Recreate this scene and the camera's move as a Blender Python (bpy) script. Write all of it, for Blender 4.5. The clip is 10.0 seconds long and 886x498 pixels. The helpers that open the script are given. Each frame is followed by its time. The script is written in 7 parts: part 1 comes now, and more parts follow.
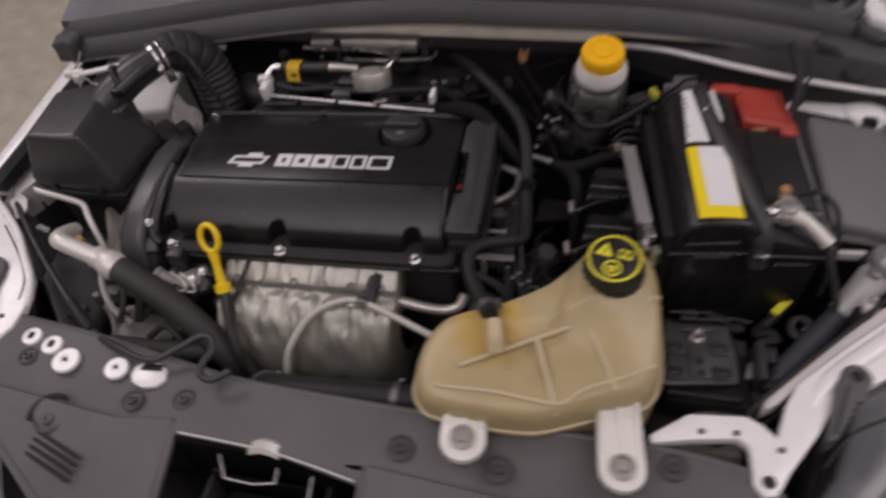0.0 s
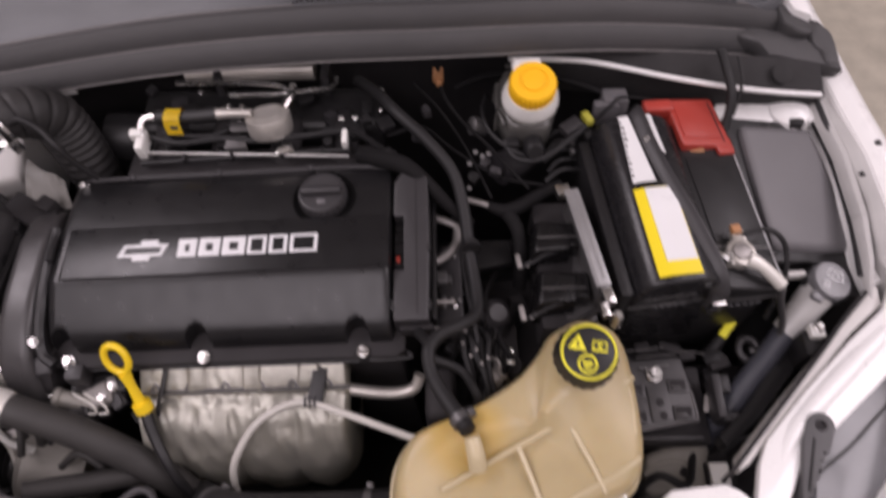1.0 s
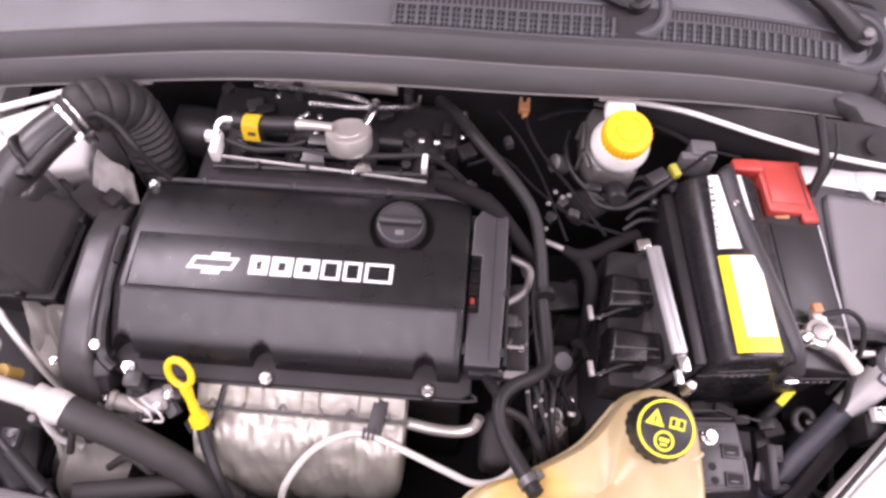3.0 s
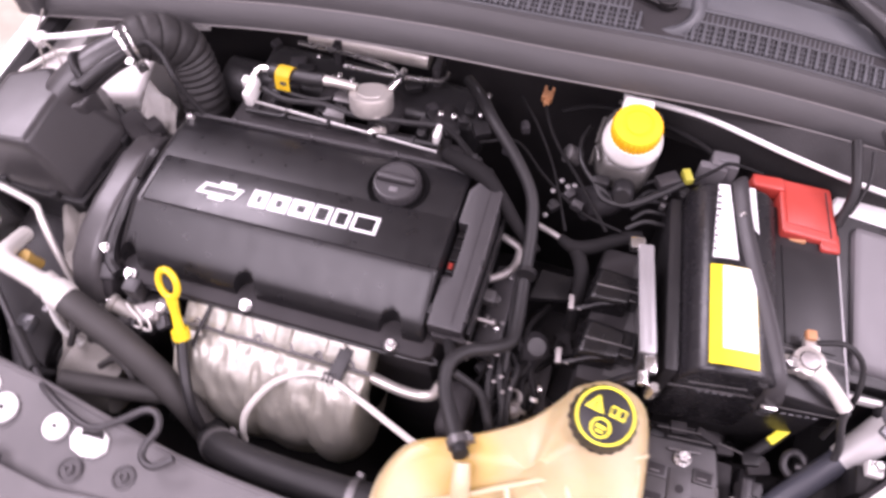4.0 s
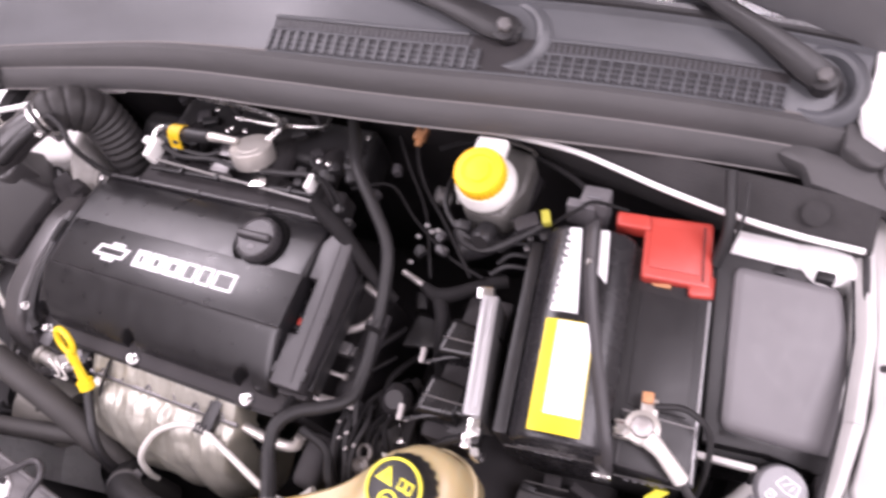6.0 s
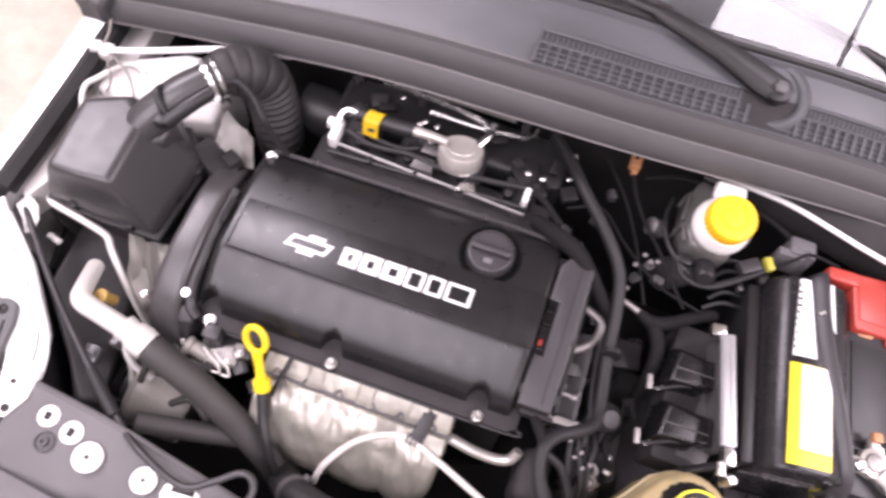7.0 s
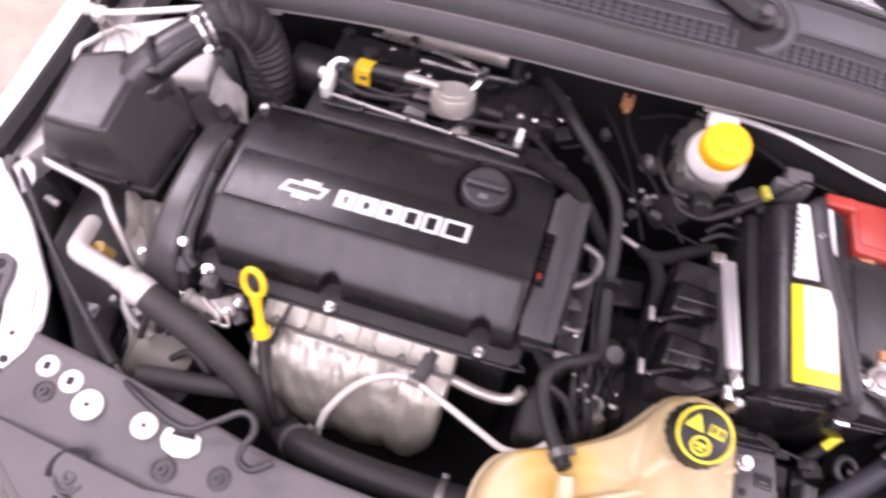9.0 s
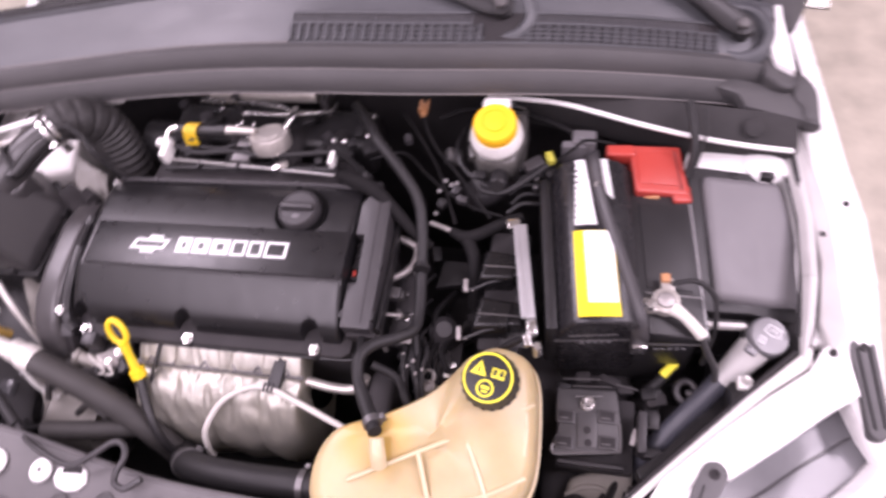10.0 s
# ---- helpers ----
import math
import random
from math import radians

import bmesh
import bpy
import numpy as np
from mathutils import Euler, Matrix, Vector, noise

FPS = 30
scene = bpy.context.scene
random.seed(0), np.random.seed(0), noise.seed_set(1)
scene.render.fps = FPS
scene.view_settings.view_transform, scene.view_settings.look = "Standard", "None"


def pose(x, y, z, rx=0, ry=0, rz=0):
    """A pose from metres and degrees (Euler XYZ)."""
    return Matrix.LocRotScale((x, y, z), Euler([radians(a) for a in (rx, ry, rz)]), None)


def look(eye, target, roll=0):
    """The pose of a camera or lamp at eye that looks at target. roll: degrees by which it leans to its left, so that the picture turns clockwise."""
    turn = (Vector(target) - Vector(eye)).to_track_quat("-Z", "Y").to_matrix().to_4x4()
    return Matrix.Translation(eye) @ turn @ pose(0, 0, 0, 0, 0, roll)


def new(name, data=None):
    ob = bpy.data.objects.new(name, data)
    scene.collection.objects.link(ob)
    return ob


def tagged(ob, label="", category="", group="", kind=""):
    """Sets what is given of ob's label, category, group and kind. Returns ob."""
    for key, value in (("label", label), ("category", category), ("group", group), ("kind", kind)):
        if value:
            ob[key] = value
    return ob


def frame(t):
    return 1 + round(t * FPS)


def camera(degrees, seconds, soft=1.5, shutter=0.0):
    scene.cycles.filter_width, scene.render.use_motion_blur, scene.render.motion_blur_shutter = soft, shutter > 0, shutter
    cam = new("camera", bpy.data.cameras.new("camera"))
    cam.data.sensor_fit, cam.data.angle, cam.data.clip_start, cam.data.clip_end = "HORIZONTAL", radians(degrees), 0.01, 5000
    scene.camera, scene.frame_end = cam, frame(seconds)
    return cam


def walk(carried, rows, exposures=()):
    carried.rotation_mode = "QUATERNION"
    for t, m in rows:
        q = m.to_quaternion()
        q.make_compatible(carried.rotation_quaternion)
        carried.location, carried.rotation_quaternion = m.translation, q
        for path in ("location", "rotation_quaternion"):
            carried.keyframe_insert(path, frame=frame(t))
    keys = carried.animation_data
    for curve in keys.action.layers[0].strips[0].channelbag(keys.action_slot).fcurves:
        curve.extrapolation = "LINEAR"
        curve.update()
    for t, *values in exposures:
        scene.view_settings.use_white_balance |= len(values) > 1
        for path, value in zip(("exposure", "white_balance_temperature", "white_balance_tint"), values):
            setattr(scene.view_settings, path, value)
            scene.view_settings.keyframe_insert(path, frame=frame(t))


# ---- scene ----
cam = camera(64.0, 10.0, soft=2.8, shutter=0.5)
PATH = [
    (0, (0.232, -0.031, 1.429), (-0.15, 1.186, -0.112), -8.1),
    (0.2, (0.153, 0.019, 1.440), (-0.069, 0.920, 0.136), -7.5),
    (0.3, (0.134, 0.036, 1.448), (-0.04, 1.168, -0.192), -4.2),
    (0.5, (0.161, 0.059, 1.444), (0.085, 1.154, -0.227), -8.3),
    (0.6, (0.148, 0.084, 1.469), (0.134, 1.084, -0.263), -7.0),
    (0.8, (0.145, 0.127, 1.474), (0.133, 0.891, 0.069), -3.8),
    (1, (0.135, 0.182, 1.493), (0.129, 1.147, -0.258), -1.3),
    (1.2, (0.111, 0.216, 1.501), (0.092, 0.942, 0.076), -1.8),
    (1.5, (0.08, 0.245, 1.523), (0.076, 1.069, -0.299), -0.6),
    (1.7, (0.085, 0.258, 1.539), (0.084, 0.904, 0.075), -0.6),
    (2, (0.11, 0.282, 1.553), (0.089, 1.066, -0.287), -1.4),
    (2.2, (0.111, 0.283, 1.552), (0.068, 1.094, -0.275), -1.5),
    (3.3, (0.03, 0.246, 1.508), (0.058, 1.117, -0.292), 7.5),
    (3.5, (0.029, 0.236, 1.509), (0.071, 1.077, -0.306), 7.0),
    (3.7, (0.063, 0.225, 1.506), (-0.005, 0.930, 0.072), 2.2),
    (4, (0.192, 0.209, 1.489), (-0.129, 1.122, -0.262), -2.2),
    (4.2, (0.276, 0.221, 1.485), (-0.201, 1.057, -0.268), -11.0),
    (4.5, (0.415, 0.294, 1.451), (-0.204, 1.103, -0.271), -21.1),
    (4.7, (0.470, 0.340, 1.439), (-0.067, 0.969, 0.069), -24.7),
    (5, (0.537, 0.385, 1.426), (-0.179, 1.147, -0.279), -30.6),
    (5.2, (0.567, 0.403, 1.42), (-0.182, 1.138, -0.283), -33.8),
    (6.3, (0.361, 0.367, 1.526), (-0.23, 1.104, -0.237), -19.3),
    (6.5, (0.268, 0.352, 1.554), (-0.207, 1.094, -0.242), -13.2),
    (6.7, (0.163, 0.329, 1.562), (-0.112, 0.931, 0.105), -5.3),
    (7, (0.005, 0.291, 1.557), (-0.127, 1.069, -0.28), 10.8),
    (7.2, (-0.057, 0.274, 1.546), (-0.113, 0.907, 0.077), 15.8),
    (7.5, (-0.12, 0.261, 1.536), (-0.154, 1.08, -0.288), 18.8),
    (7.7, (-0.138, 0.247, 1.521), (-0.152, 0.899, 0.060), 20.4),
    (8, (-0.137, 0.227, 1.503), (-0.144, 1.031, -0.328), 21.2),
    (8.2, (-0.127, 0.218, 1.500), (-0.138, 0.866, 0.037), 20.7),
    (8.5, (-0.106, 0.209, 1.498), (-0.133, 1.005, -0.336), 20.1),
    (8.7, (-0.059, 0.211, 1.506), (-0.124, 0.854, 0.043), 15.2),
    (9, (0.042, 0.215, 1.519), (-0.122, 1.047, -0.292), 7.2),
    (9.2, (0.133, 0.234, 1.535), (-0.044, 0.891, 0.087), 0.3),
    (9.5, (0.259, 0.249, 1.558), (-0.074, 1.064, -0.238), -9.3),
    (9.7, (0.302, 0.231, 1.555), (-0.028, 0.888, 0.134), -13.4),
    (10, (0.332, 0.193, 1.576), (-0.012, 1.096, -0.175), -13.7),
]
EXPOSURES = [(0.0, -2.55), (0.5, -2.14), (1.0, -1.95), (1.5, -1.64), (2.0, -1.38), (3.5, -0.61), (4.0, -0.64), (5.0, -0.66), (6.5, -0.68), (7.0, -0.62), (8.0, -0.75), (8.5, -0.79), (9.5, -0.83), (10.0, -0.87)]
WB_T, WB_K, WB_TINT = [0, 0.7, 1.2, 4, 5, 6.5, 8, 9, 9.5], [6580, 6580, 6500, 6300, 6350, 6350, 6400, 6300, 6330], [25, 25, 31, 41, 36, 32, 30, 36, 42]
walk(cam, [(t, look(eye, target, roll)) for t, eye, target, roll in PATH], [(t, stops, float(np.interp(t, WB_T, WB_K)), float(np.interp(t, WB_T, WB_TINT))) for t, stops in EXPOSURES])

# ---- world and lamps ----
world = bpy.data.worlds.new("room_air")
scene.world = world
world.use_nodes = True
world.node_tree.nodes["Background"].inputs[0].default_value = (0.9, 0.92, 1.0, 1)
world.node_tree.nodes["Background"].inputs[1].default_value = 0.06


# unseen area lamps, placed and sized for fill, floor brightness and reflections
def added_lamp(x, y, z, sx, sy, watts, aim):
    data = bpy.data.lights.new("added_lamp", "AREA")
    data.shape, data.size, data.size_y, data.energy = "RECTANGLE", sx, sy, watts
    data.color = (1.0, 0.985, 0.965)
    ob = new("added_lamp", data)
    ob.matrix_world = look((x, y, z), aim)
    return tagged(ob, "unseen white area lamp added overhead", "lamp", "ceiling lamps")


added_lamp(-1.0, -0.95, 3.1, 2.2, 2.1, 185, (-1.0, -0.94, 0))
added_lamp(1.8, 0.60, 3.1, 1.2, 0.9, 72, (1.8, 0.61, 0))
added_lamp(3.1, 1.1, 3.1, 1.2, 2.4, 200, (3.1, 1.11, 0))
added_lamp(-2.15, 1.35, 3.1, 1.6, 1.2, 185, (-2.15, 1.36, 0))
added_lamp(1.7, -1.5, 3.1, 1.8, 0.8, 80, (1.7, -1.49, 0))


# ---- materials ----
def material(name, color, rough=0.5, metal=0.0, vary=0.12, grain=60.0, bump=0.06, coat=0.0, spec=0.5, stain=0.25, fine=900.0, stretch=1.0):
    m = bpy.data.materials.new(name)
    m.use_nodes = True
    n, l = m.node_tree.nodes, m.node_tree.links
    b = n["Principled BSDF"]
    b.inputs["Metallic"].default_value = metal
    b.inputs["Coat Weight"].default_value = coat
    b.inputs["Coat Roughness"].default_value = 0.08
    b.inputs["Specular IOR Level"].default_value = spec
    at = n.new("ShaderNodeTexCoord")
    big, small = n.new("ShaderNodeTexNoise"), n.new("ShaderNodeTexNoise")
    big.inputs["Scale"].default_value, big.inputs["Detail"].default_value = 14.0, 6
    small.inputs["Scale"].default_value, small.inputs["Detail"].default_value = grain, 8
    place = n.new("ShaderNodeMapping")
    place.inputs["Scale"].default_value = (stretch, 1.0, 1.0)
    l.new(at.outputs["Object"], place.inputs["Vector"])
    for node in (big, small):
        l.new(place.outputs["Vector"], node.inputs["Vector"])
    mix = n.new("ShaderNodeMix")
    mix.data_type = "RGBA"
    dark = tuple(c * (1 - vary * 2) for c in color[:3]) + (1,)
    light = tuple(min(1, c * (1 + vary)) for c in color[:3]) + (1,)
    mix.inputs[6].default_value, mix.inputs[7].default_value = dark, light
    ramp = n.new("ShaderNodeMath")
    ramp.operation = "MULTIPLY_ADD"
    l.new(big.outputs[0], ramp.inputs[0])
    ramp.inputs[1].default_value = 1.2
    add = n.new("ShaderNodeMath")
    add.operation = "MULTIPLY"
    l.new(small.outputs[0], add.inputs[0])
    add.inputs[1].default_value = stain
    l.new(add.outputs[0], ramp.inputs[2])
    l.new(ramp.outputs[0], mix.inputs[0])
    l.new(mix.outputs[2], b.inputs["Base Color"])
    r = n.new("ShaderNodeMapRange")
    r.inputs[3].default_value, r.inputs[4].default_value = max(0.03, rough - 0.1), min(1, rough + 0.12)
    l.new(small.outputs[0], r.inputs[0])
    l.new(r.outputs[0], b.inputs["Roughness"])
    if bump:
        tiny = n.new("ShaderNodeTexNoise")
        tiny.inputs["Scale"].default_value, tiny.inputs["Detail"].default_value = fine, 3
        l.new(at.outputs["Object"], tiny.inputs["Vector"])
        bp = n.new("ShaderNodeBump")
        bp.inputs["Strength"].default_value, bp.inputs["Distance"].default_value = bump, 0.002
        l.new(tiny.outputs[0], bp.inputs["Height"])
        l.new(bp.outputs[0], b.inputs["Normal"])
    return m


BLACK = material("black_plastic", (0.0155, 0.0148, 0.0156), 0.40, bump=0.06, spec=0.4)
GLOSSBLACK = material("glossy_black_plastic", (0.014, 0.0133, 0.0147), 0.26, bump=0.05, spec=0.38)
COVER = material("engine_cover_plastic", (0.010, 0.0096, 0.0105), 0.30, bump=0.012, spec=0.45, vary=0.08)
DULLBLACK = material("dull_black", (0.025, 0.0228, 0.0238), 0.7, vary=0.3, spec=0.3)
RUBBER = material("rubber_hose", (0.0165, 0.0158, 0.0165), 0.52, vary=0.2, spec=0.33)
SEAL = material("grey_rubber_seal", (0.046, 0.0445, 0.0455), 0.6, vary=0.34, grain=70, stain=0.5, stretch=0.22, bump=0.15)
COWL = material("cowl_plastic", (0.059, 0.061, 0.066), 0.42, vary=0.28, grain=45, stain=0.5, stretch=0.35, bump=0.1)
DUSTGLINT = material("dusty_seal_highlight", (0.125, 0.117, 0.115), 0.7, vary=0.4, grain=60, stain=0.5, stretch=0.3)
PLUG = material("panel_plug_plastic", (0.056, 0.052, 0.054), 0.5, vary=0.15)
PANEL = material("panel_plastic", (0.085, 0.080, 0.082), 0.48, vary=0.18, grain=30, stain=0.5, bump=0.16, fine=1500)
BOXGREY = material("fuse_box_plastic", (0.125, 0.12, 0.125), 0.45, vary=0.08, bump=0.1)
GREYPLATE = material("dark_grey_plastic", (0.032, 0.030, 0.032), 0.42, vary=0.1)
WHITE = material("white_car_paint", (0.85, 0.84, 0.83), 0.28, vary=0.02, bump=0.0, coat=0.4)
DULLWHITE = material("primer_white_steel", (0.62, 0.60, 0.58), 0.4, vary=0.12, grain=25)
ALU = material("heat_shield_aluminium", (0.70, 0.68, 0.61), 0.42, metal=0.72, vary=0.14, grain=45, bump=0.35, fine=120)
SUPPORT = material("support_steel", (0.066, 0.0635, 0.0645), 0.45, metal=0.3, vary=0.42, grain=28)
SILVER = material("bright_steel", (0.75, 0.74, 0.73), 0.25, metal=1.0, vary=0.1)
CLEARSHEET = material("pale_sheet", (0.24, 0.23, 0.215), 0.4, vary=0.25, grain=40)
MODULE = material("module_aluminium", (0.36, 0.355, 0.36), 0.38, metal=0.55, vary=0.1, bump=0.1)
CASTING = material("cast_aluminium", (0.35, 0.33, 0.32), 0.5, metal=0.7, vary=0.25, bump=0.3, fine=300)
GREYMETAL = material("grey_steel", (0.14, 0.135, 0.135), 0.42, metal=0.6, vary=0.2)
TAN = material("aged_tank_plastic", (0.44, 0.350, 0.190), 0.34, vary=0.15, grain=26, bump=0.06)
nt = TAN.node_tree
bs = nt.nodes["Principled BSDF"]
paint = bs.inputs["Base Color"].links[0].from_socket
far_off = nt.nodes.new("ShaderNodeVectorMath")
far_off.operation = "DISTANCE"
far_off.inputs[1].default_value = (0.150, 0.343, 0.85)
nt.links.new(nt.nodes["Texture Coordinate"].outputs["Object"], far_off.inputs[0])
fade = nt.nodes.new("ShaderNodeMapRange")
fade.interpolation_type = "SMOOTHSTEP"
fade.inputs[1].default_value, fade.inputs[2].default_value, fade.inputs[3].default_value, fade.inputs[4].default_value = 0.022, 0.052, 0.95, 0.0
nt.links.new(far_off.outputs["Value"], fade.inputs[0])
amber = nt.nodes.new("ShaderNodeMix")
amber.data_type = "RGBA"
amber.inputs[7].default_value = (0.52, 0.35, 0.09, 1)
nt.links.new(fade.outputs[0], amber.inputs[0])
nt.links.new(paint, amber.inputs[6])
nt.links.new(amber.outputs[2], bs.inputs["Base Color"])
bs.inputs["Subsurface Weight"].default_value = 0.35
bs.inputs["Subsurface Radius"].default_value = (0.02, 0.012, 0.006)
bs.inputs["Subsurface Scale"].default_value = 0.6
TANLIGHT = material("tank_rib_plastic", (0.54, 0.45, 0.28), 0.35, vary=0.06)
AMBER = material("amber_valve_plastic", (0.36, 0.23, 0.06), 0.4, vary=0.1, grain=20)
MILKY = material("milky_plastic", (0.78, 0.77, 0.74), 0.3, vary=0.06)
CLEAR = material("clear_grey_plastic", (0.62, 0.60, 0.57), 0.2, vary=0.1)
CLEAR.node_tree.nodes["Principled BSDF"].inputs["Transmission Weight"].default_value = 0.65
CLOUDY = material("cloudy_reservoir_plastic", (0.085, 0.082, 0.077), 0.3, vary=0.4, grain=40)
LOOM = material("loom_tape", (0.011, 0.0104, 0.0108), 0.75, vary=0.25, spec=0.12)
LIDBLACK = material("filter_lid_plastic", (0.036, 0.034, 0.035), 0.34, vary=0.1, bump=0.01)
YELLOW = material("yellow_plastic", (0.90, 0.62, 0.015), 0.38, vary=0.05, bump=0.0)
AMBERCAP = material("orange_yellow_cap", (0.92, 0.50, 0.01), 0.4, vary=0.05, bump=0.0)
CAPGREY = material("grey_cap_plastic", (0.15, 0.148, 0.155), 0.24, vary=0.08)
DULLLIME = material("dull_yellow_green_plastic", (0.40, 0.38, 0.05), 0.45, vary=0.15)
LABELYELLOW = material("yellow_label_paper", (0.88, 0.69, 0.02), 0.35, vary=0.04, bump=0.0)
LIME = material("yellow_print", (0.78, 0.72, 0.03), 0.5, vary=0.05, bump=0.0)
RED = material("red_plastic", (0.40, 0.048, 0.034), 0.38, vary=0.08, bump=0.03)
LABELWHITE = material("label_paper", (0.78, 0.78, 0.78), 0.3, vary=0.04, bump=0.0)
LETTER = material("light_grey_print", (0.72, 0.72, 0.73), 0.4, vary=0.04, bump=0.0)
BROWN = material("brown_connector", (0.42, 0.20, 0.09), 0.5, vary=0.15)
NECK = material("greyish_milky_plastic", (0.52, 0.51, 0.50), 0.35, vary=0.1)
DUSTY = material("dusty_rubber_hose", (0.034, 0.0315, 0.030), 0.62, vary=0.25, grain=90)
PIPEALU = material("dull_aluminium_pipe", (0.66, 0.64, 0.60), 0.4, metal=0.3, vary=0.08)
FELT = material("dark_insulation_felt", (0.021, 0.0195, 0.020), 0.8, vary=0.35, grain=120, bump=0.35, fine=500)
FOOTCLEAR = material("clear_foot_plastic", (0.86, 0.84, 0.79), 0.3, vary=0.06)
FOOTCLEAR.node_tree.nodes["Principled BSDF"].inputs["Transmission Weight"].default_value = 0.12
PALECAST = material("pale_rough_casting", (0.29, 0.275, 0.25), 0.5, metal=0.35, vary=0.28, grain=30, bump=0.3, fine=220)
BLUEGREY = material("blue_grey_plastic", (0.058, 0.060, 0.074), 0.4, vary=0.15)
BAND = material("belt_cover_plastic", (0.050, 0.047, 0.048), 0.34, vary=0.12, bump=0.01)
LENS = material("headlamp_lens", (0.105, 0.105, 0.112), 0.22, vary=0.06, bump=0.0, coat=0.3)
FLOOR = material("workshop_floor", (0.47, 0.43, 0.355), 0.5, vary=0.2, grain=3, bump=0.05, fine=40)
CEILING = material("bounce_ceiling_grey", (0.46, 0.45, 0.44), 0.8, vary=0.05, grain=4, bump=0.02, fine=80)
WALLPAINT = material("wall_paint", (0.62, 0.61, 0.60), 0.7, vary=0.03, grain=4, bump=0.02, fine=80)
RAIL = material("dusty_pale_steel", (0.44, 0.43, 0.42), 0.45, vary=0.16, grain=22)
BELLOWS = material("intake_bellows_rubber", (0.026, 0.0245, 0.0245), 0.55, vary=0.25, grain=80, spec=0.35)
BOTTLE = material("dull_bottle_plastic", (0.23, 0.215, 0.19), 0.45, vary=0.18, grain=25)
NICKEL = material("warm_nickel", (0.50, 0.475, 0.44), 0.34, metal=0.6, vary=0.15, grain=70, bump=0.08)
RAILGLINT = material("bright_rail_glint", (0.62, 0.61, 0.60), 0.34, metal=0.85, vary=0.1)
# near-black tone that stands for shade inside recesses
RECESSBLACK = material("recess_shade_black", (0.004, 0.0038, 0.004), 0.8, spec=0.08)
GLOSSPLUG = material("glossy_plug_plastic", (0.0075, 0.0071, 0.0076), 0.24, bump=0.05, spec=0.45)
BUFFER = material("grey_buffer_rubber", (0.078, 0.076, 0.078), 0.55, vary=0.2, grain=50)
DASH = material("dashboard_plastic", (0.10, 0.10, 0.105), 0.6)
CABLE = material("cable_white", (0.55, 0.53, 0.49), 0.5, vary=0.12)


def glass_material():
    m = bpy.data.materials.new("windscreen_glass")
    m.use_nodes = True
    b = m.node_tree.nodes["Principled BSDF"]
    b.inputs["Base Color"].default_value = (0.92, 0.95, 0.94, 1)
    b.inputs["Transmission Weight"].default_value = 1.0
    b.inputs["Roughness"].default_value = 0.02
    b.inputs["IOR"].default_value = 1.5
    return m


GLASS = glass_material()


# ---- mesh tools ----
def put(name, bm, mat, smooth=True, m=None):
    bmesh.ops.recalc_face_normals(bm, faces=bm.faces)
    me = bpy.data.meshes.new(name)
    bm.to_mesh(me)
    bm.free()
    me.materials.append(mat)
    for p in me.polygons:
        p.use_smooth = smooth
    if smooth:
        me.set_sharp_from_angle(angle=radians(38))
    ob = new(name, me)
    if m is not None:
        ob.matrix_world = m
    return ob


def part(name, bm, mat, parent, label="", smooth=True):
    ob = put(name, bm, mat, smooth)
    ob.parent = parent
    return tagged(ob, label)


def thing(name, label, category, group="", m=None, kind=""):
    ob = new(name)
    ob.empty_display_size = 0.02
    if m is not None:
        ob.matrix_world = m
    return tagged(ob, label, category, group, kind)


def bevel(bm, r, seg=2, angle=25):
    es = [e for e in bm.edges if len(e.link_faces) == 2 and e.calc_face_angle(0) > radians(angle)]
    if r > 0 and es:
        bmesh.ops.bevel(bm, geom=es, offset=r, segments=seg, affect="EDGES", profile=0.6, clamp_overlap=True)
    return bm


def box(c, s, r=0.002, m=None, seg=2):
    bm = bmesh.new()
    bmesh.ops.create_cube(bm, size=1, matrix=Matrix.Translation(c) @ Matrix.Diagonal((*s, 1)))
    bevel(bm, r, seg)
    if m is not None:
        bm.transform(m)
    return bm


def prism(poly, z0, z1, r=0.002, seg=2):
    """A slab with outline poly; z0 and z1 may be functions of x, y."""
    bm = bmesh.new()
    f0 = z0 if callable(z0) else lambda x, y: z0
    f1 = z1 if callable(z1) else lambda x, y: z1
    lo = [bm.verts.new((x, y, f0(x, y))) for x, y in poly]
    hi = [bm.verts.new((x, y, f1(x, y))) for x, y in poly]
    bm.faces.new(lo[::-1])
    bm.faces.new(hi)
    for i in range(len(poly)):
        j = (i + 1) % len(poly)
        bm.faces.new((lo[i], lo[j], hi[j], hi[i]))
    bmesh.ops.recalc_face_normals(bm, faces=bm.faces)
    return bevel(bm, r, seg)


def loft(rings, close=True, cap=True):
    bm = bmesh.new()
    vs = [[bm.verts.new(p) for p in ring] for ring in rings]
    n = len(vs[0])
    for a, b in zip(vs, vs[1:]):
        for i in range(n if close else n - 1):
            j = (i + 1) % n
            bm.faces.new((a[i], a[j], b[j], b[i]))
    if cap and close:
        bm.faces.new(vs[0][::-1])
        bm.faces.new(vs[-1])
    return bm


def sheet(rings, off):
    """A sheet of some thickness: rings, and their copies moved by off as its back."""
    off = Vector(off)
    return loft([list(r) + [Vector(p) + off for p in reversed(r)] for r in rings])


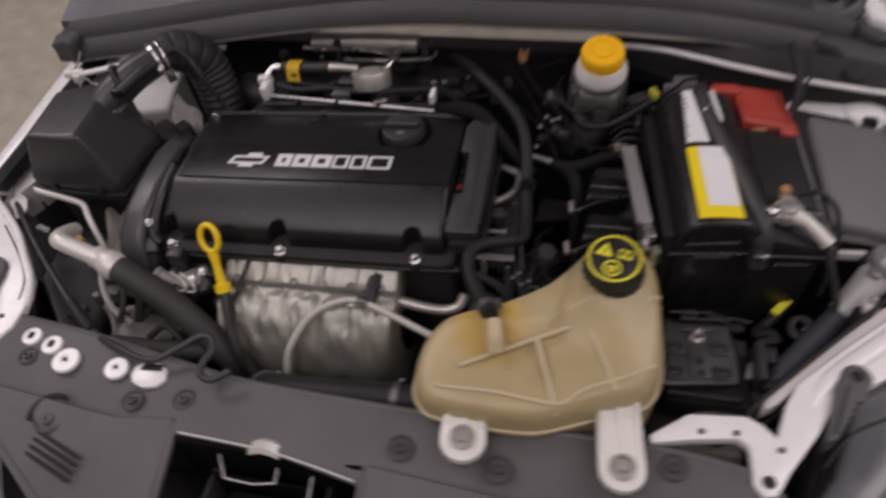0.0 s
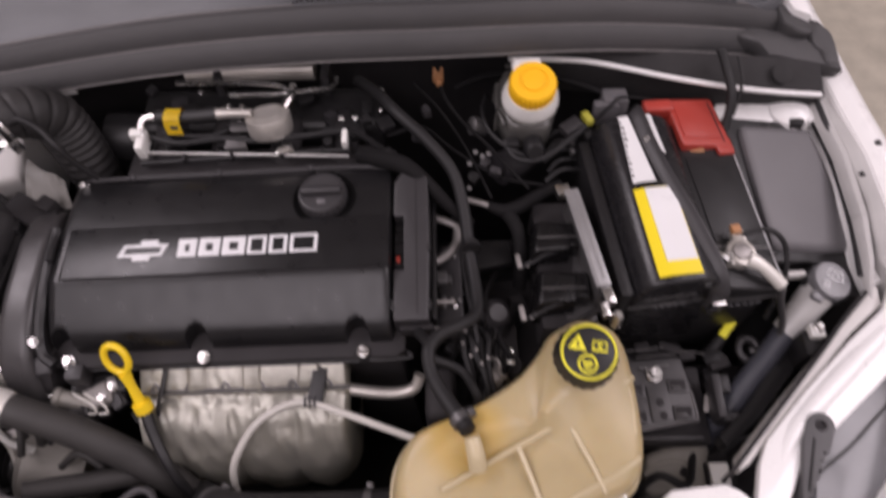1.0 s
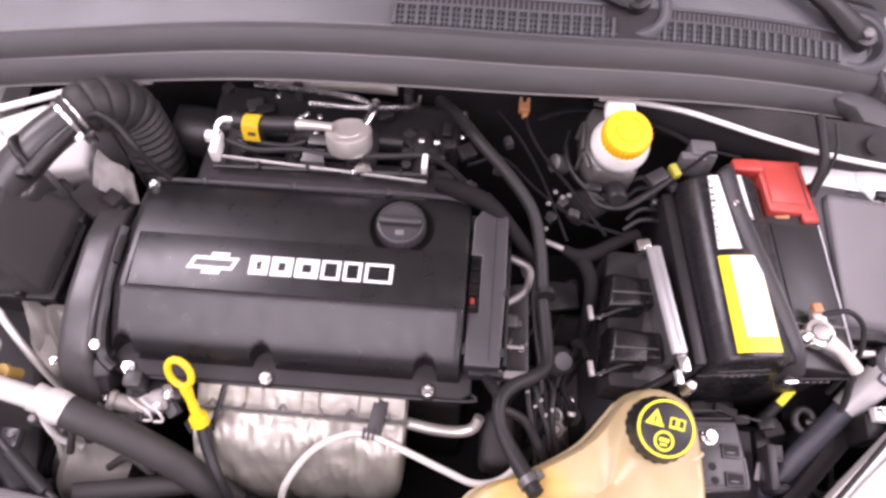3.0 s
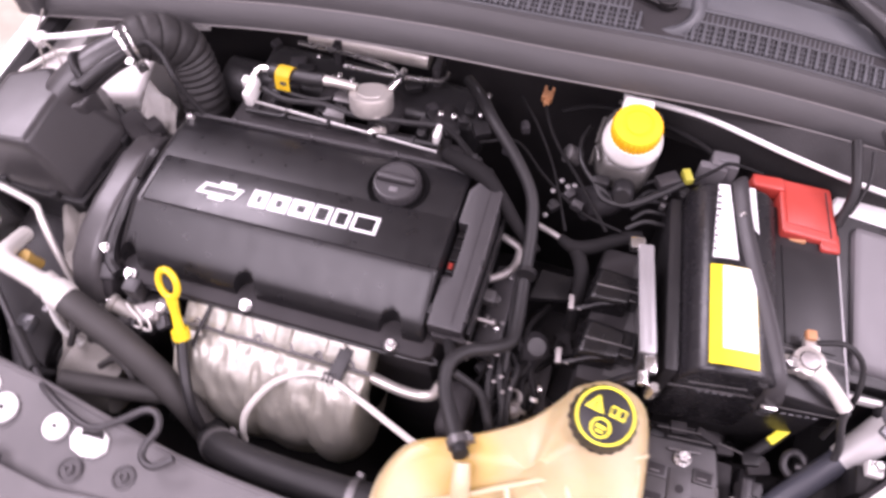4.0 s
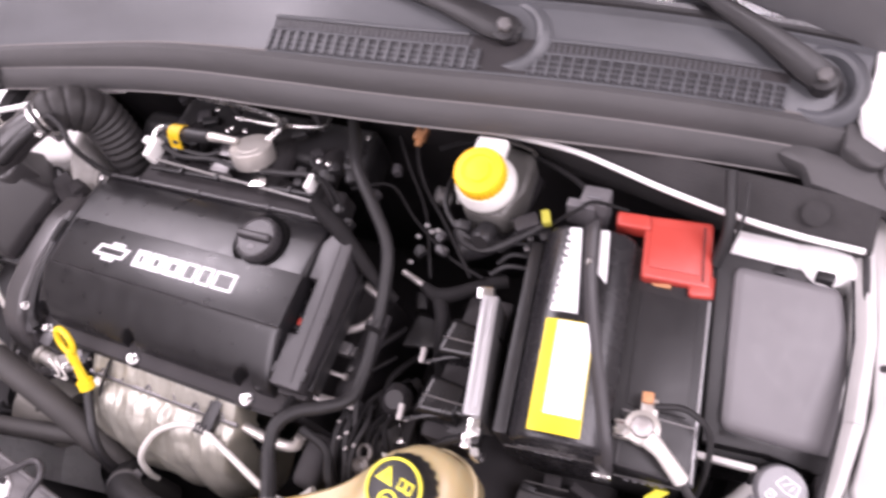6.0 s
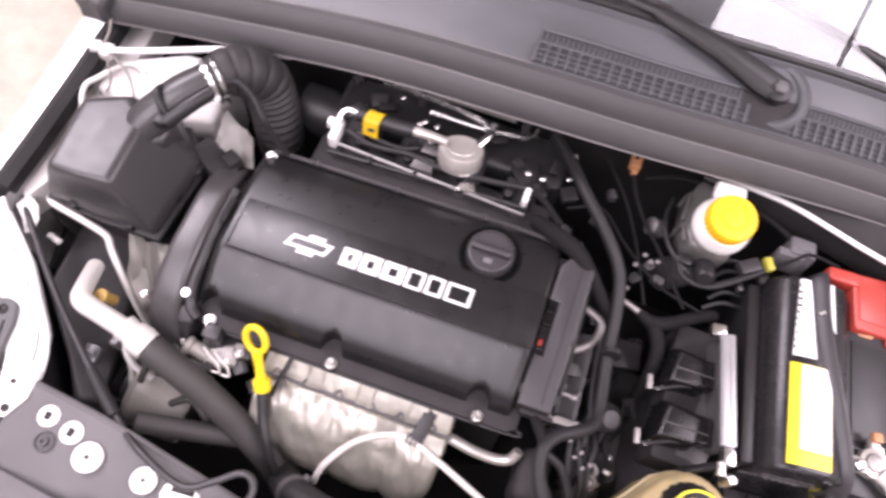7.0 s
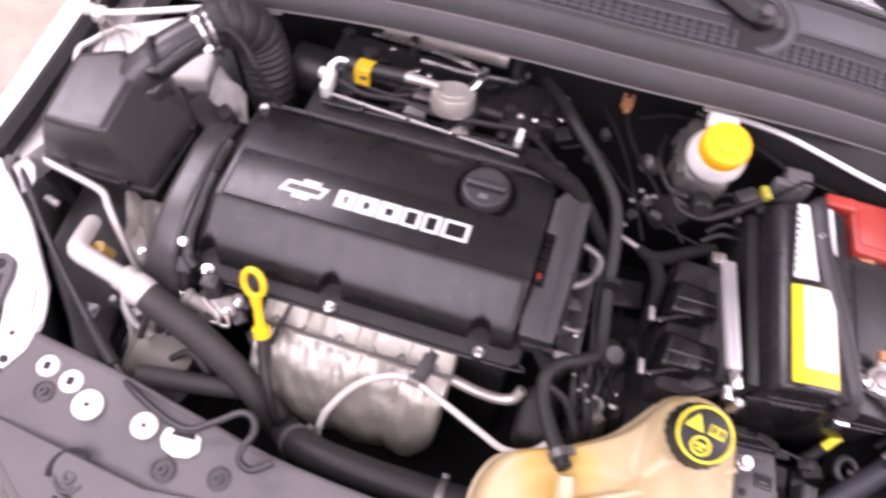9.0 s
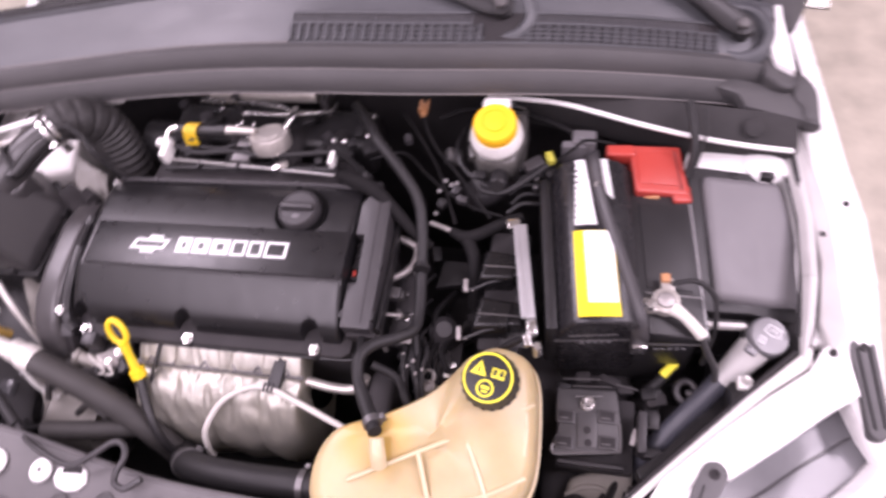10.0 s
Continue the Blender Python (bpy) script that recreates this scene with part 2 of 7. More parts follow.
def spline(pts, step=6):
    """Points on a smooth curve through pts."""
    p = [Vector(q) for q in pts]
    p = [2 * p[0] - p[1], *p, 2 * p[-1] - p[-2]]
    out = []
    for a, b, c, d in zip(p, p[1:], p[2:], p[3:]):
        for k in range(step):
            t = k / step
            out.append(0.5 * (2 * b + (c - a) * t + (2 * a - 5 * b + 4 * c - d) * t * t + (3 * b - a - 3 * c + d) * t ** 3))
    return out + [p[-2]]


def tube(pts, r, n=10, step=6, ripple=0.0, every=2, flat=1.0):
    """A round tube along a smooth curve; r is a radius or one for each point."""
    line = spline(pts, step) if step > 1 else [Vector(q) for q in pts]
    radii = [r] * len(line) if not isinstance(r, (list, tuple)) else [float(np.interp(k / (len(line) - 1) * (len(r) - 1), range(len(r)), r)) for k in range(len(line))]
    rings, up = [], None
    for k, q in enumerate(line):
        way = (line[min(k + 1, len(line) - 1)] - line[max(k - 1, 0)]).normalized()
        if up is None:
            up = way.orthogonal().normalized()
        up = (up - way * up.dot(way)).normalized()
        side = way.cross(up)
        rr = radii[k] + (ripple if (k // every) % 2 else 0)
        rings.append([q + rr * (math.cos(a) * up + flat * math.sin(a) * side) for a in (2 * math.pi * i / n for i in range(n))])
    return loft(rings)


def lathe(profile, n=28, m=None):
    """Turned round z; profile of (radius, height)."""
    rings = [[(r * math.cos(a), r * math.sin(a), z) for a in (2 * math.pi * i / n for i in range(n))] for r, z in profile]
    bm = loft(rings)
    if m is not None:
        bm.transform(m)
    return bm


def fluted(r, depth, count, z0, z1, m=None):
    """A grip ring with count flutes."""
    n = count * 4
    ring = lambda z, k: [((r + depth * (1 if i % 4 < 2 else 0)) * k * math.cos(2 * math.pi * i / n), (r + depth * (1 if i % 4 < 2 else 0)) * k * math.sin(2 * math.pi * i / n), z) for i in range(n)]
    bm = loft([ring(z0, 1), ring(z1 - 0.002, 1), ring(z1, 0.96)])
    if m is not None:
        bm.transform(m)
    return bm


def join(*bms):
    me = bpy.data.meshes.new("joined")
    out = bmesh.new()
    for bm in bms:
        bm.to_mesh(me)
        out.from_mesh(me)
        bm.free()
    bpy.data.meshes.remove(me)
    return out


def facing(p, normal):
    """A pose at p whose z axis is normal."""
    return Matrix.Translation(p) @ Vector(normal).normalized().to_track_quat("Z", "Y").to_matrix().to_4x4()


def bolt(p, r=0.006, parent=None, normal=(0, 0, 1), name="bolt"):
    m = facing(p, normal)
    r *= 0.88
    bm = join(lathe([(r * 1.3, 0), (r * 1.3, r * 0.3), (r * 1.2, r * 0.42)], 20, m), lathe([(r, r * 0.4), (r, r * 1.3), (r * 0.85, r * 1.5), (r * 0.5, r * 1.5), (r * 0.45, r * 1.1)], 6, m))
    if parent is None:
        return tagged(put(name, bm, SILVER), "bright steel hexagon bolt with washer", "bolt", "bolts in the bay")
    return part(name, bm, SILVER, parent, "bright steel bolt head")


# ---- the room ----
def room():
    W, Y0, Y1, H = 4.5, -4.5, 5.5, 3.3
    tagged(put("floor", box((0, 0.5, -0.05), (2 * W, Y1 - Y0, 0.1), 0), FLOOR, False), "smooth beige workshop floor", "floor", kind="structure")
    # unseen ceiling and walls added; the ceiling's grey sets fill and reflections
    tagged(put("ceiling", box((0, 0.5, H + 0.05), (2 * W, Y1 - Y0, 0.1), 0), CEILING, False), "unseen grey ceiling that closes the room", "ceiling", kind="structure")
    for name, c, s in (("wall_west", (-W - 0.05, 0.5, H / 2), (0.1, Y1 - Y0, H)), ("wall_east", (W + 0.05, 0.5, H / 2), (0.1, Y1 - Y0, H)),
                       ("wall_south", (0, Y0 - 0.05, H / 2), (2 * W + 0.2, 0.1, H)), ("wall_north", (0, Y1 + 0.05, H / 2), (2 * W + 0.2, 0.1, H))):
        tagged(put(name, box(c, s, 0), WALLPAINT, False), "unseen plain white wall that closes the room", "wall", kind="structure")


room()


# ---- the car's body ----
car = thing("car_body", "white car front with the bonnet open over the engine bay", "car")


def fender(side):
    """The wing's upper skin, from the bay's edge over the crest and down outside."""
    if side > 0:
        inner = [(0.56, 1.6), (0.572, 1.10), (0.585, 0.98), (0.598, 0.90), (0.608, 0.84), (0.622, 0.75), (0.636, 0.68), (0.640, 0.60), (0.638, 0.54), (0.646, 0.47), (0.664, 0.43), (0.69, 0.39)]
    else:
        inner = [(-0.540, 1.6), (-0.540, 1.10), (-0.545, 0.83), (-0.548, 0.75), (-0.549, 0.68), (-0.549, 0.60), (-0.553, 0.54), (-0.572, 0.495), (-0.590, 0.462), (-0.600, 0.435)]
    rings = []
    for x, y in inner:
        z = 0.795 + max(0, y - 0.5) * 0.045 - max(0, 0.55 - y) * 0.30
        rings.append([(x + side * dx, y, z + dz) for dx, dz in ((0.004, -0.05), (0.0, -0.004), (0.003, 0.001), (0.018, 0.004), (0.032, 0.002), (0.043, -0.007), (0.051, -0.028), (0.058, -0.08), (0.066, -0.20), (0.07, -0.45), (0.06, -0.5))])
    return part("fender", sheet(rings, (-side * 0.002, 0, -0.0015)), WHITE, car, "white painted front wing")


fender(1)
fender(-1)

# inner side aprons, firewall, tray and radiator support
part("inner_apron", prism([(0.615, 0.83), (0.63, 0.68), (0.632, 0.53), (0.61, 0.52), (0.60, 0.66), (0.592, 0.83)], 0.35, 0.776, 0.004), WHITE, car, "white painted inner wing rail")
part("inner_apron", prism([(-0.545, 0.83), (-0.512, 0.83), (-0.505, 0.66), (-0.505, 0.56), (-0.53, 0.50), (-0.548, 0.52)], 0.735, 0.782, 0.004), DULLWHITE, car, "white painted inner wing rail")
part("apron_flange", prism([(0.600, 0.83), (0.626, 0.83), (0.640, 0.75), (0.648, 0.68), (0.650, 0.60), (0.646, 0.53), (0.628, 0.505), (0.618, 0.545), (0.624, 0.62), (0.616, 0.70), (0.604, 0.76)], 0.760, lambda x, y: 0.7945 + 0.045 * (y - 0.5) - 0.25 * max(0, 0.635 - x), 0.004, 3), RAIL, car, "pale inner flange of the wing")
for x, y in ((0.627, 0.655),):
    part("flange_hole", lathe([(0.0035, -0.002), (0.0035, 0.0012), (0.001, 0.0013)], 12, Matrix.Translation((x, y, 0.7945 + 0.045 * (y - 0.5) - 0.25 * max(0, 0.635 - x)))), DULLBLACK, car, "dark hole in the flange")
part("wing_hole", lathe([(0.004, -0.002), (0.004, 0.0016), (0.001, 0.0017)], 14, Matrix.Translation((0.6535, 0.694, 0.8075))), DULLBLACK, car, "dark hole in the wing")
part("side_wall", box((0.612, 0.69, 0.5), (0.03, 0.34, 0.50), 0.003), DULLBLACK, car)
part("side_wall", box((-0.535, 0.69, 0.5), (0.03, 0.34, 0.50), 0.003), DULLBLACK, car)
part("firewall", box((0.04, 0.865, 0.55), (1.16, 0.03, 0.50), 0.003), DULLBLACK, car, "dark insulated firewall")
part("wheel_arch", prism([(-0.505, 0.55), (-0.43, 0.54), (-0.400, 0.43), (-0.372, 0.33), (-0.405, 0.315), (-0.437, 0.36), (-0.50, 0.43)], 0.45, lambda x, y: 0.672 + 0.25 * max(0, -0.40 - x), 0.010, 3), GREYPLATE, car, "dark plastic wheel arch liner")
# added to close the open underside so the bay stays dark
part("added_undertray", box((0.04, 0.45, 0.30), (1.18, 0.86, 0.02), 0.003), DULLBLACK, car, "dark tray added under the engine to keep the bay dark")
part("radiator_support", box((0.0, 0.20, 0.46), (0.74, 0.05, 0.32), 0.004), DULLBLACK, car)
part("radiator", box((0.0, 0.245, 0.52), (0.70, 0.035, 0.40), 0.003), DULLBLACK, car, "dark radiator behind the front panel")


def strip(points, profile, name, mat, label="", parent=car):
    """Sweeps a profile of (dy, dz) along points."""
    rings = [[(x, y + dy, z + dz) for dy, dz in profile] for x, y, z in spline(points, 8)]
    return part(name, loft(rings), mat, parent, label)


# crowned line where the seal meets the cowl panel
CROWN = [(-0.55, 0.772, 0.872), (-0.40, 0.780, 0.895), (-0.19, 0.782, 0.932), (-0.012, 0.775, 0.956), (0.12, 0.785, 0.950), (0.287, 0.811, 0.930), (0.40, 0.836, 0.902), (0.50, 0.858, 0.872), (0.56, 0.868, 0.853), (0.62, 0.876, 0.836)]
CROWNLINE = [tuple(p) for p in spline(CROWN, 6)]


def crown(x):
    xs = [p[0] for p in CROWNLINE]
    return float(np.interp(x, xs, [p[1] for p in CROWNLINE])), float(np.interp(x, xs, [p[2] for p in CROWNLINE]))


def cowl_z(x, y):
    cy, cz = crown(x)
    return cz + 0.3 * (y - cy)


strip(CROWN[:-1], [(0.006, -0.004), (0.002, 0.002), (-0.006, 0.003), (-0.013, -0.002), (-0.018, -0.011), (-0.0195, -0.018), (-0.022, -0.0195), (-0.028, -0.024), (-0.033, -0.031), (-0.036, -0.039), (-0.0365, -0.044), (-0.030, -0.046), (-0.010, -0.034), (0.004, -0.022)], "cowl_seal", SEAL, "long grey rubber bonnet seal along the cowl")
# pale tubes along the dusty edges also paint in their highlights
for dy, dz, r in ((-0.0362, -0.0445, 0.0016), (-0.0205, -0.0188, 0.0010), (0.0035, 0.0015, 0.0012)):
    part("seal_edge", tube([(x, y + dy, z + dz) for x, y, z in CROWN[:-1]], r, 6, 8), DUSTGLINT, car, "dusty pale edge of the seal with its highlight painted in")
def lumpy(bm, depth, scale, seed):
    """Pushes a mesh in and out a little, as soft worn rubber is."""
    bmesh.ops.subdivide_edges(bm, edges=[e for e in bm.edges if e.calc_length() > 0.008], cuts=2, use_grid_fill=True)
    for v in bm.verts:
        v.co += Vector((noise.noise(v.co * scale + Vector((seed, 0, 0))), noise.noise(v.co * scale + Vector((0, seed, 3))), noise.noise(v.co * scale + Vector((5, 0, seed))))) * depth
    return bm


part("seal_flap", lumpy(prism([(0.500, 0.829), (0.527, 0.822), (0.534, 0.806), (0.572, 0.799), (0.604, 0.794), (0.627, 0.787), (0.618, 0.818), (0.596, 0.838), (0.556, 0.842), (0.515, 0.848)], 0.822, lambda x, y: 0.842 + 0.10 * (y - 0.80) - 0.10 * (x - 0.55), 0.004, 2), 0.0025, 45, 1), SEAL, car, "flat rubber flap at the seal's end")
part("seal_end", lumpy(prism([(0.552, 0.872), (0.566, 0.874), (0.594, 0.862), (0.595, 0.834), (0.586, 0.828), (0.557, 0.838)], 0.825, lambda x, y: 0.862 - 0.14 * (x - 0.54), 0.007, 3), 0.0035, 60, 2), SEAL, car, "worn rubber end block of the bonnet seal")
part("seal_end", lumpy(prism([(0.591, 0.857), (0.609, 0.855), (0.620, 0.836), (0.627, 0.789), (0.606, 0.794), (0.600, 0.812), (0.593, 0.826)], 0.812, lambda x, y: 0.848 - 0.20 * max(0, 0.845 - y), 0.006, 3), 0.0035, 55, 4), SEAL, car, "worn rubber end block of the bonnet seal")
part("cowl_side", prism([(0.556, 1.10), (0.570, 0.925), (0.563, 0.880), (0.570, 0.857), (0.591, 0.846), (0.586, 0.882), (0.578, 0.925), (0.566, 1.10)], 0.78, lambda x, y: 0.868 + 0.12 * (y - 0.87), 0.003), WHITE, car, "white body panel beside the cowl")
part("wing_gap", prism([(0.562, 1.10), (0.577, 0.935), (0.588, 0.862), (0.611, 0.853), (0.598, 0.935), (0.580, 1.10)], 0.76, 0.836, 0.002), DULLBLACK, car, "dark gap beside the wing")
part("seal_end", lumpy(box((-0.548, 0.752, 0.850), (0.038, 0.05, 0.034), 0.008, seg=3), 0.005, 50, 7), SEAL, car, "rubber end block of the bonnet seal")


def cowl_surface():
    rings = []
    for k in range(49):
        x = -0.57 + 1.137 * k / 48
        y, z = crown(x)
        rings.append([(x, y + dy, z + 0.3 * dy + h) for dy, h in ((0.0, -0.012), (0.003, 0.0), (0.03, 0.0), (0.055, 0.001), (0.073, 0.0), (0.076, 0.004), (0.081, 0.003), (0.083, -0.004), (0.11, -0.02))])
    return sheet(rings, (0, 0.0012, -0.003))


part("cowl_panel", cowl_surface(), COWL, car, "dark grey plastic cowl panel under the windscreen")


def windscreen():
    rings = []
    for k in range(33):
        x = -0.60 + 1.24 * k / 32
        y, z = crown(x)
        rings.append([(x * (1 - 0.12 * s), y + 0.082 + 0.75 * s, z + 0.025 + 0.42 * s) for s in (0, 0.1, 0.25, 0.5, 0.75, 1)])
    return sheet(rings, (0, 0.002, -0.005))


screen = thing("windscreen", "raked clear windscreen with a black lower edge", "windscreen")
pane = part("pane", windscreen(), GLASS, screen)
pane.visible_shadow = False
part("dark_band", sheet([[(x * (1 - 0.12 * f), crown(x)[0] + 0.082 + 0.75 * f - 0.0022, crown(x)[1] + 0.025 + 0.42 * f + 0.004) for f in (0.0, 0.005, 0.011)] for x in np.linspace(-0.58, 0.60, 25).tolist()], (0, 0.0008, -0.0015)), GLOSSBLACK, screen, "black printed edge of the glass")
part("screen_rubber", tube([(x, crown(x)[0] + 0.083, crown(x)[1] + 0.027) for x in np.linspace(-0.57, 0.58, 14).tolist()], 0.0045, 8, 3), RUBBER, screen, "black rubber edge of the windscreen")
tagged(put("dashboard", box((0.04, 1.32, 0.88), (1.15, 0.75, 0.16), 0.03), DASH), "dark dashboard top behind the windscreen", "dashboard")


# ---- front panel ----
def front_panel():
    panel = thing("radiator_cover", "dark grey plastic cover over the radiator support", "cover")
    rear = [(-0.408, 0.318), (-0.30, 0.306), (-0.19, 0.288), (-0.09, 0.274), (0.08, 0.268), (0.19, 0.266), (0.313, 0.266), (0.40, 0.255), (0.425, 0.235)]
    front = [(0.43, 0.16), (0.35, 0.10), (0.2, 0.07), (0.046, 0.06)]
    left = [(-0.15, 0.068), (-0.262, 0.110), (-0.318, 0.150), (-0.385, 0.198), (-0.412, 0.228)]
    # the latch opening is left free between the two halves
    opening = [(0.046, 0.188), (-0.04, 0.203), (-0.15, 0.208), (-0.15, 0.068)]
    top = lambda x, y: 0.788 - max(0, 0.205 - y) * 0.32
    low = lambda x, y: top(x, y) - 0.008
    part("panel_top", prism(rear + front + opening + left[1:], low, top, 0.003), PANEL, panel)
    part("panel_step", prism([(-0.392, 0.232), (-0.22, 0.214), (-0.155, 0.222), (-0.155, 0.09), (-0.262, 0.122), (-0.318, 0.160), (-0.372, 0.202)], lambda x, y: top(x, y) - 0.002, lambda x, y: top(x, y) + 0.0045, 0.003, 3), PANEL, panel, "raised step of the grey panel")
    part("panel_step", prism([(0.052, 0.205), (0.20, 0.195), (0.36, 0.20), (0.41, 0.17), (0.34, 0.12), (0.2, 0.09), (0.052, 0.08)], lambda x, y: top(x, y) - 0.002, lambda x, y: top(x, y) + 0.0045, 0.003, 3), PANEL, panel, "raised step of the grey panel")
    part("panel_lip", tube([(x, y, 0.785) for x, y in rear], 0.004, 8, 4), PANEL, panel)
    for x, y, r in ((-0.291, 0.202, 0.012), (-0.211, 0.235, 0.009), (-0.156, 0.244, 0.009), (-0.358, 0.268, 0.008), (0.175, 0.222, 0.010), (0.08, 0.228, 0.010), (0.333, 0.249, 0.010)):
        part("push_plug", lathe([(r * 1.35, 0.787), (r * 1.3, 0.7880), (r * 1.1, 0.7885), (r, 0.7865), (r * 0.6, 0.7865), (r * 0.55, 0.7905), (r * 0.3, 0.7905), (r * 0.25, 0.788)], 22, Matrix.Translation((x, y, 0.0015 - max(0, 0.205 - y) * 0.25))), PLUG, panel, "dark plastic push plug")
    # dark half ring draws the crescent of shade behind the plug
    arc = [(-0.291 + 0.021 * math.cos(a), 0.206 + 0.021 * math.sin(a), 0.7905) for a in np.linspace(0.35 * math.pi, 1.15 * math.pi, 12).tolist()]
    part("pocket_shade", tube(arc, 0.0036, 8, 2, flat=0.5), DULLBLACK, panel, "dark half ring for the shade in a push plug's pocket")
    for k in range(4):
        part("slot", box((0, 0, 0), (0.064, 0.0035, 0.003), 0.001, pose(-0.272 + 0.0015 * k, 0.1565 + 0.0072 * k, 0.7790 + 0.0023 * k, -16, 0, -19)), DULLBLACK, panel, "dark slot in the panel")
    for x, y, r in ((-0.367, 0.292, 0.0115), (-0.337, 0.285, 0.012), (-0.310, 0.269, 0.0155), (-0.247, 0.268, 0.0135)):
        clip = part("clip_disc", lathe([(r, 0.786), (r, 0.7895), (r * 0.9, 0.791), (r * 0.35, 0.7915), (r * 0.3, 0.7895)], 26, Matrix.Translation((x, y, 0))), WHITE, panel, "round white painted disc in a hole of the panel")
        part("clip_hole", box((x, y, 0.7915), (r * (0.58 if x < -0.33 else 0.28), r * (0.74 if x < -0.33 else 0.28), 0.0012), 0.0003), DULLBLACK, clip)
    clip = part("rod_clip", prism([(-0.226, 0.262), (-0.220, 0.253), (-0.206, 0.249), (-0.192, 0.252), (-0.184, 0.261), (-0.188, 0.274), (-0.200, 0.280), (-0.216, 0.280), (-0.225, 0.272)], 0.786, 0.7925, 0.003), WHITE, panel, "white clip that holds the prop rod")
    part("clip_slot", prism([(-0.217, 0.268), (-0.192, 0.270), (-0.194, 0.2775), (-0.215, 0.2775)], 0.792, 0.7932, 0.0004), DULLBLACK, clip)
    latch = thing("bonnet_latch", "black bonnet latch in its recess in the front panel", "latch")
    # recess and latch coloured near black in place of the shade in there
    part("recess", box((-0.052, 0.130, 0.66), (0.20, 0.13, 0.02), 0.002), RECESSBLACK, latch)
    part("recess_wall", box((-0.052, 0.204, 0.72), (0.20, 0.006, 0.13), 0.002), RECESSBLACK, latch)
    part("latch_body", box((-0.06, 0.165, 0.70), (0.07, 0.03, 0.07), 0.006), RECESSBLACK, latch)
    part("latch_plate", box((-0.06, 0.188, 0.725), (0.11, 0.004, 0.05), 0.002), RECESSBLACK, latch)
    part("edge_line", tube([(-0.146, 0.209, 0.7885), (-0.10, 0.2072, 0.7888), (-0.066, 0.2055, 0.7890), (-0.036, 0.2025, 0.7890), (0.0, 0.197, 0.7888), (0.044, 0.189, 0.7885)], 0.0012, 6, 3), DULLWHITE, latch, "thin pale line along the recess's edge")
    part("latch_hook", loft([[(x, 0.204 + dy, 0.786 + h + dz) for dy, dz in ((-0.004, -0.004), (0.0, 0.0), (0.008, 0.0), (0.012, -0.004))] for x, h in ((-0.070, 0.0), (-0.060, 0.006), (-0.053, 0.009), (-0.046, 0.007), (-0.036, 0.0))]), PIPEALU, latch, "small pale latch tongue")
    for a, b in (((-0.104, 0.2000, 0.77), (-0.0903, 0.1781, 0.77)), ((-0.0903, 0.1781, 0.77), (-0.060, 0.1765, 0.77)), ((-0.060, 0.1765, 0.77), (-0.0377, 0.1809, 0.77)), ((-0.040, 0.1960, 0.77), (-0.0377, 0.1809, 0.77)), ((-0.0025, 0.1930, 0.77), (0.0, 0.170, 0.77))):
        part("inner_edge", tube([a, b], 0.0008, 6, 1), DULLWHITE, latch, "pale edge inside the recess")
    part("recess_rib", box((0.01, 0.165, 0.71), (0.004, 0.06, 0.07), 0.001), DULLBLACK, latch)
    part("recess_rib", box((-0.115, 0.165, 0.71), (0.004, 0.06, 0.07), 0.001), DULLBLACK, latch)


front_panel()


def channel(poly, z, h, rib, name, label, holes=()):
    t = thing(name, label, "bracket")
    part("plate", prism(poly, z - h, z, 0.003), WHITE, t)
    if rib:
        part("raised_rib", tube(rib, [0.007, 0.012, 0.013, 0.012, 0.008][: max(2, len(rib))], 10, 6), WHITE, t)
    for x, y, r in holes:
        part("hole", lathe([(r, z - 0.001), (r, z + 0.0012), (r * 0.5, z + 0.0014)], 14, Matrix.Translation((x, y, 0))), DULLBLACK, t, "dark bolt hole")
    return t


left = channel([(-0.409, 0.274), (-0.418, 0.278), (-0.429, 0.300), (-0.441, 0.330), (-0.456, 0.357), (-0.485, 0.390), (-0.514, 0.418), (-0.543, 0.441), (-0.560, 0.446), (-0.566, 0.460), (-0.559, 0.478), (-0.546, 0.494), (-0.530, 0.478), (-0.474, 0.436), (-0.441, 0.401), (-0.414, 0.370), (-0.403, 0.345), (-0.398, 0.327), (-0.397, 0.300)],
               0.792, 0.012, None, "headlamp_bracket", "white painted curved bracket beside the headlamp", [(-0.411, 0.284, 0.0045), (-0.418, 0.311, 0.003), (-0.535, 0.458, 0.003)])
part("rim", tube([(-0.402, 0.330, 0.786), (-0.407, 0.350, 0.790), (-0.418, 0.370, 0.793), (-0.444, 0.399, 0.794), (-0.477, 0.434, 0.794), (-0.528, 0.474, 0.792)], 0.0050, 10), WHITE, left, "raised rim of the bracket")
part("groove", tube([(-0.411, 0.335, 0.792), (-0.416, 0.352, 0.792), (-0.427, 0.372, 0.792), (-0.453, 0.400, 0.792), (-0.50, 0.442, 0.792)], 0.0012, 6), SEAL, left)
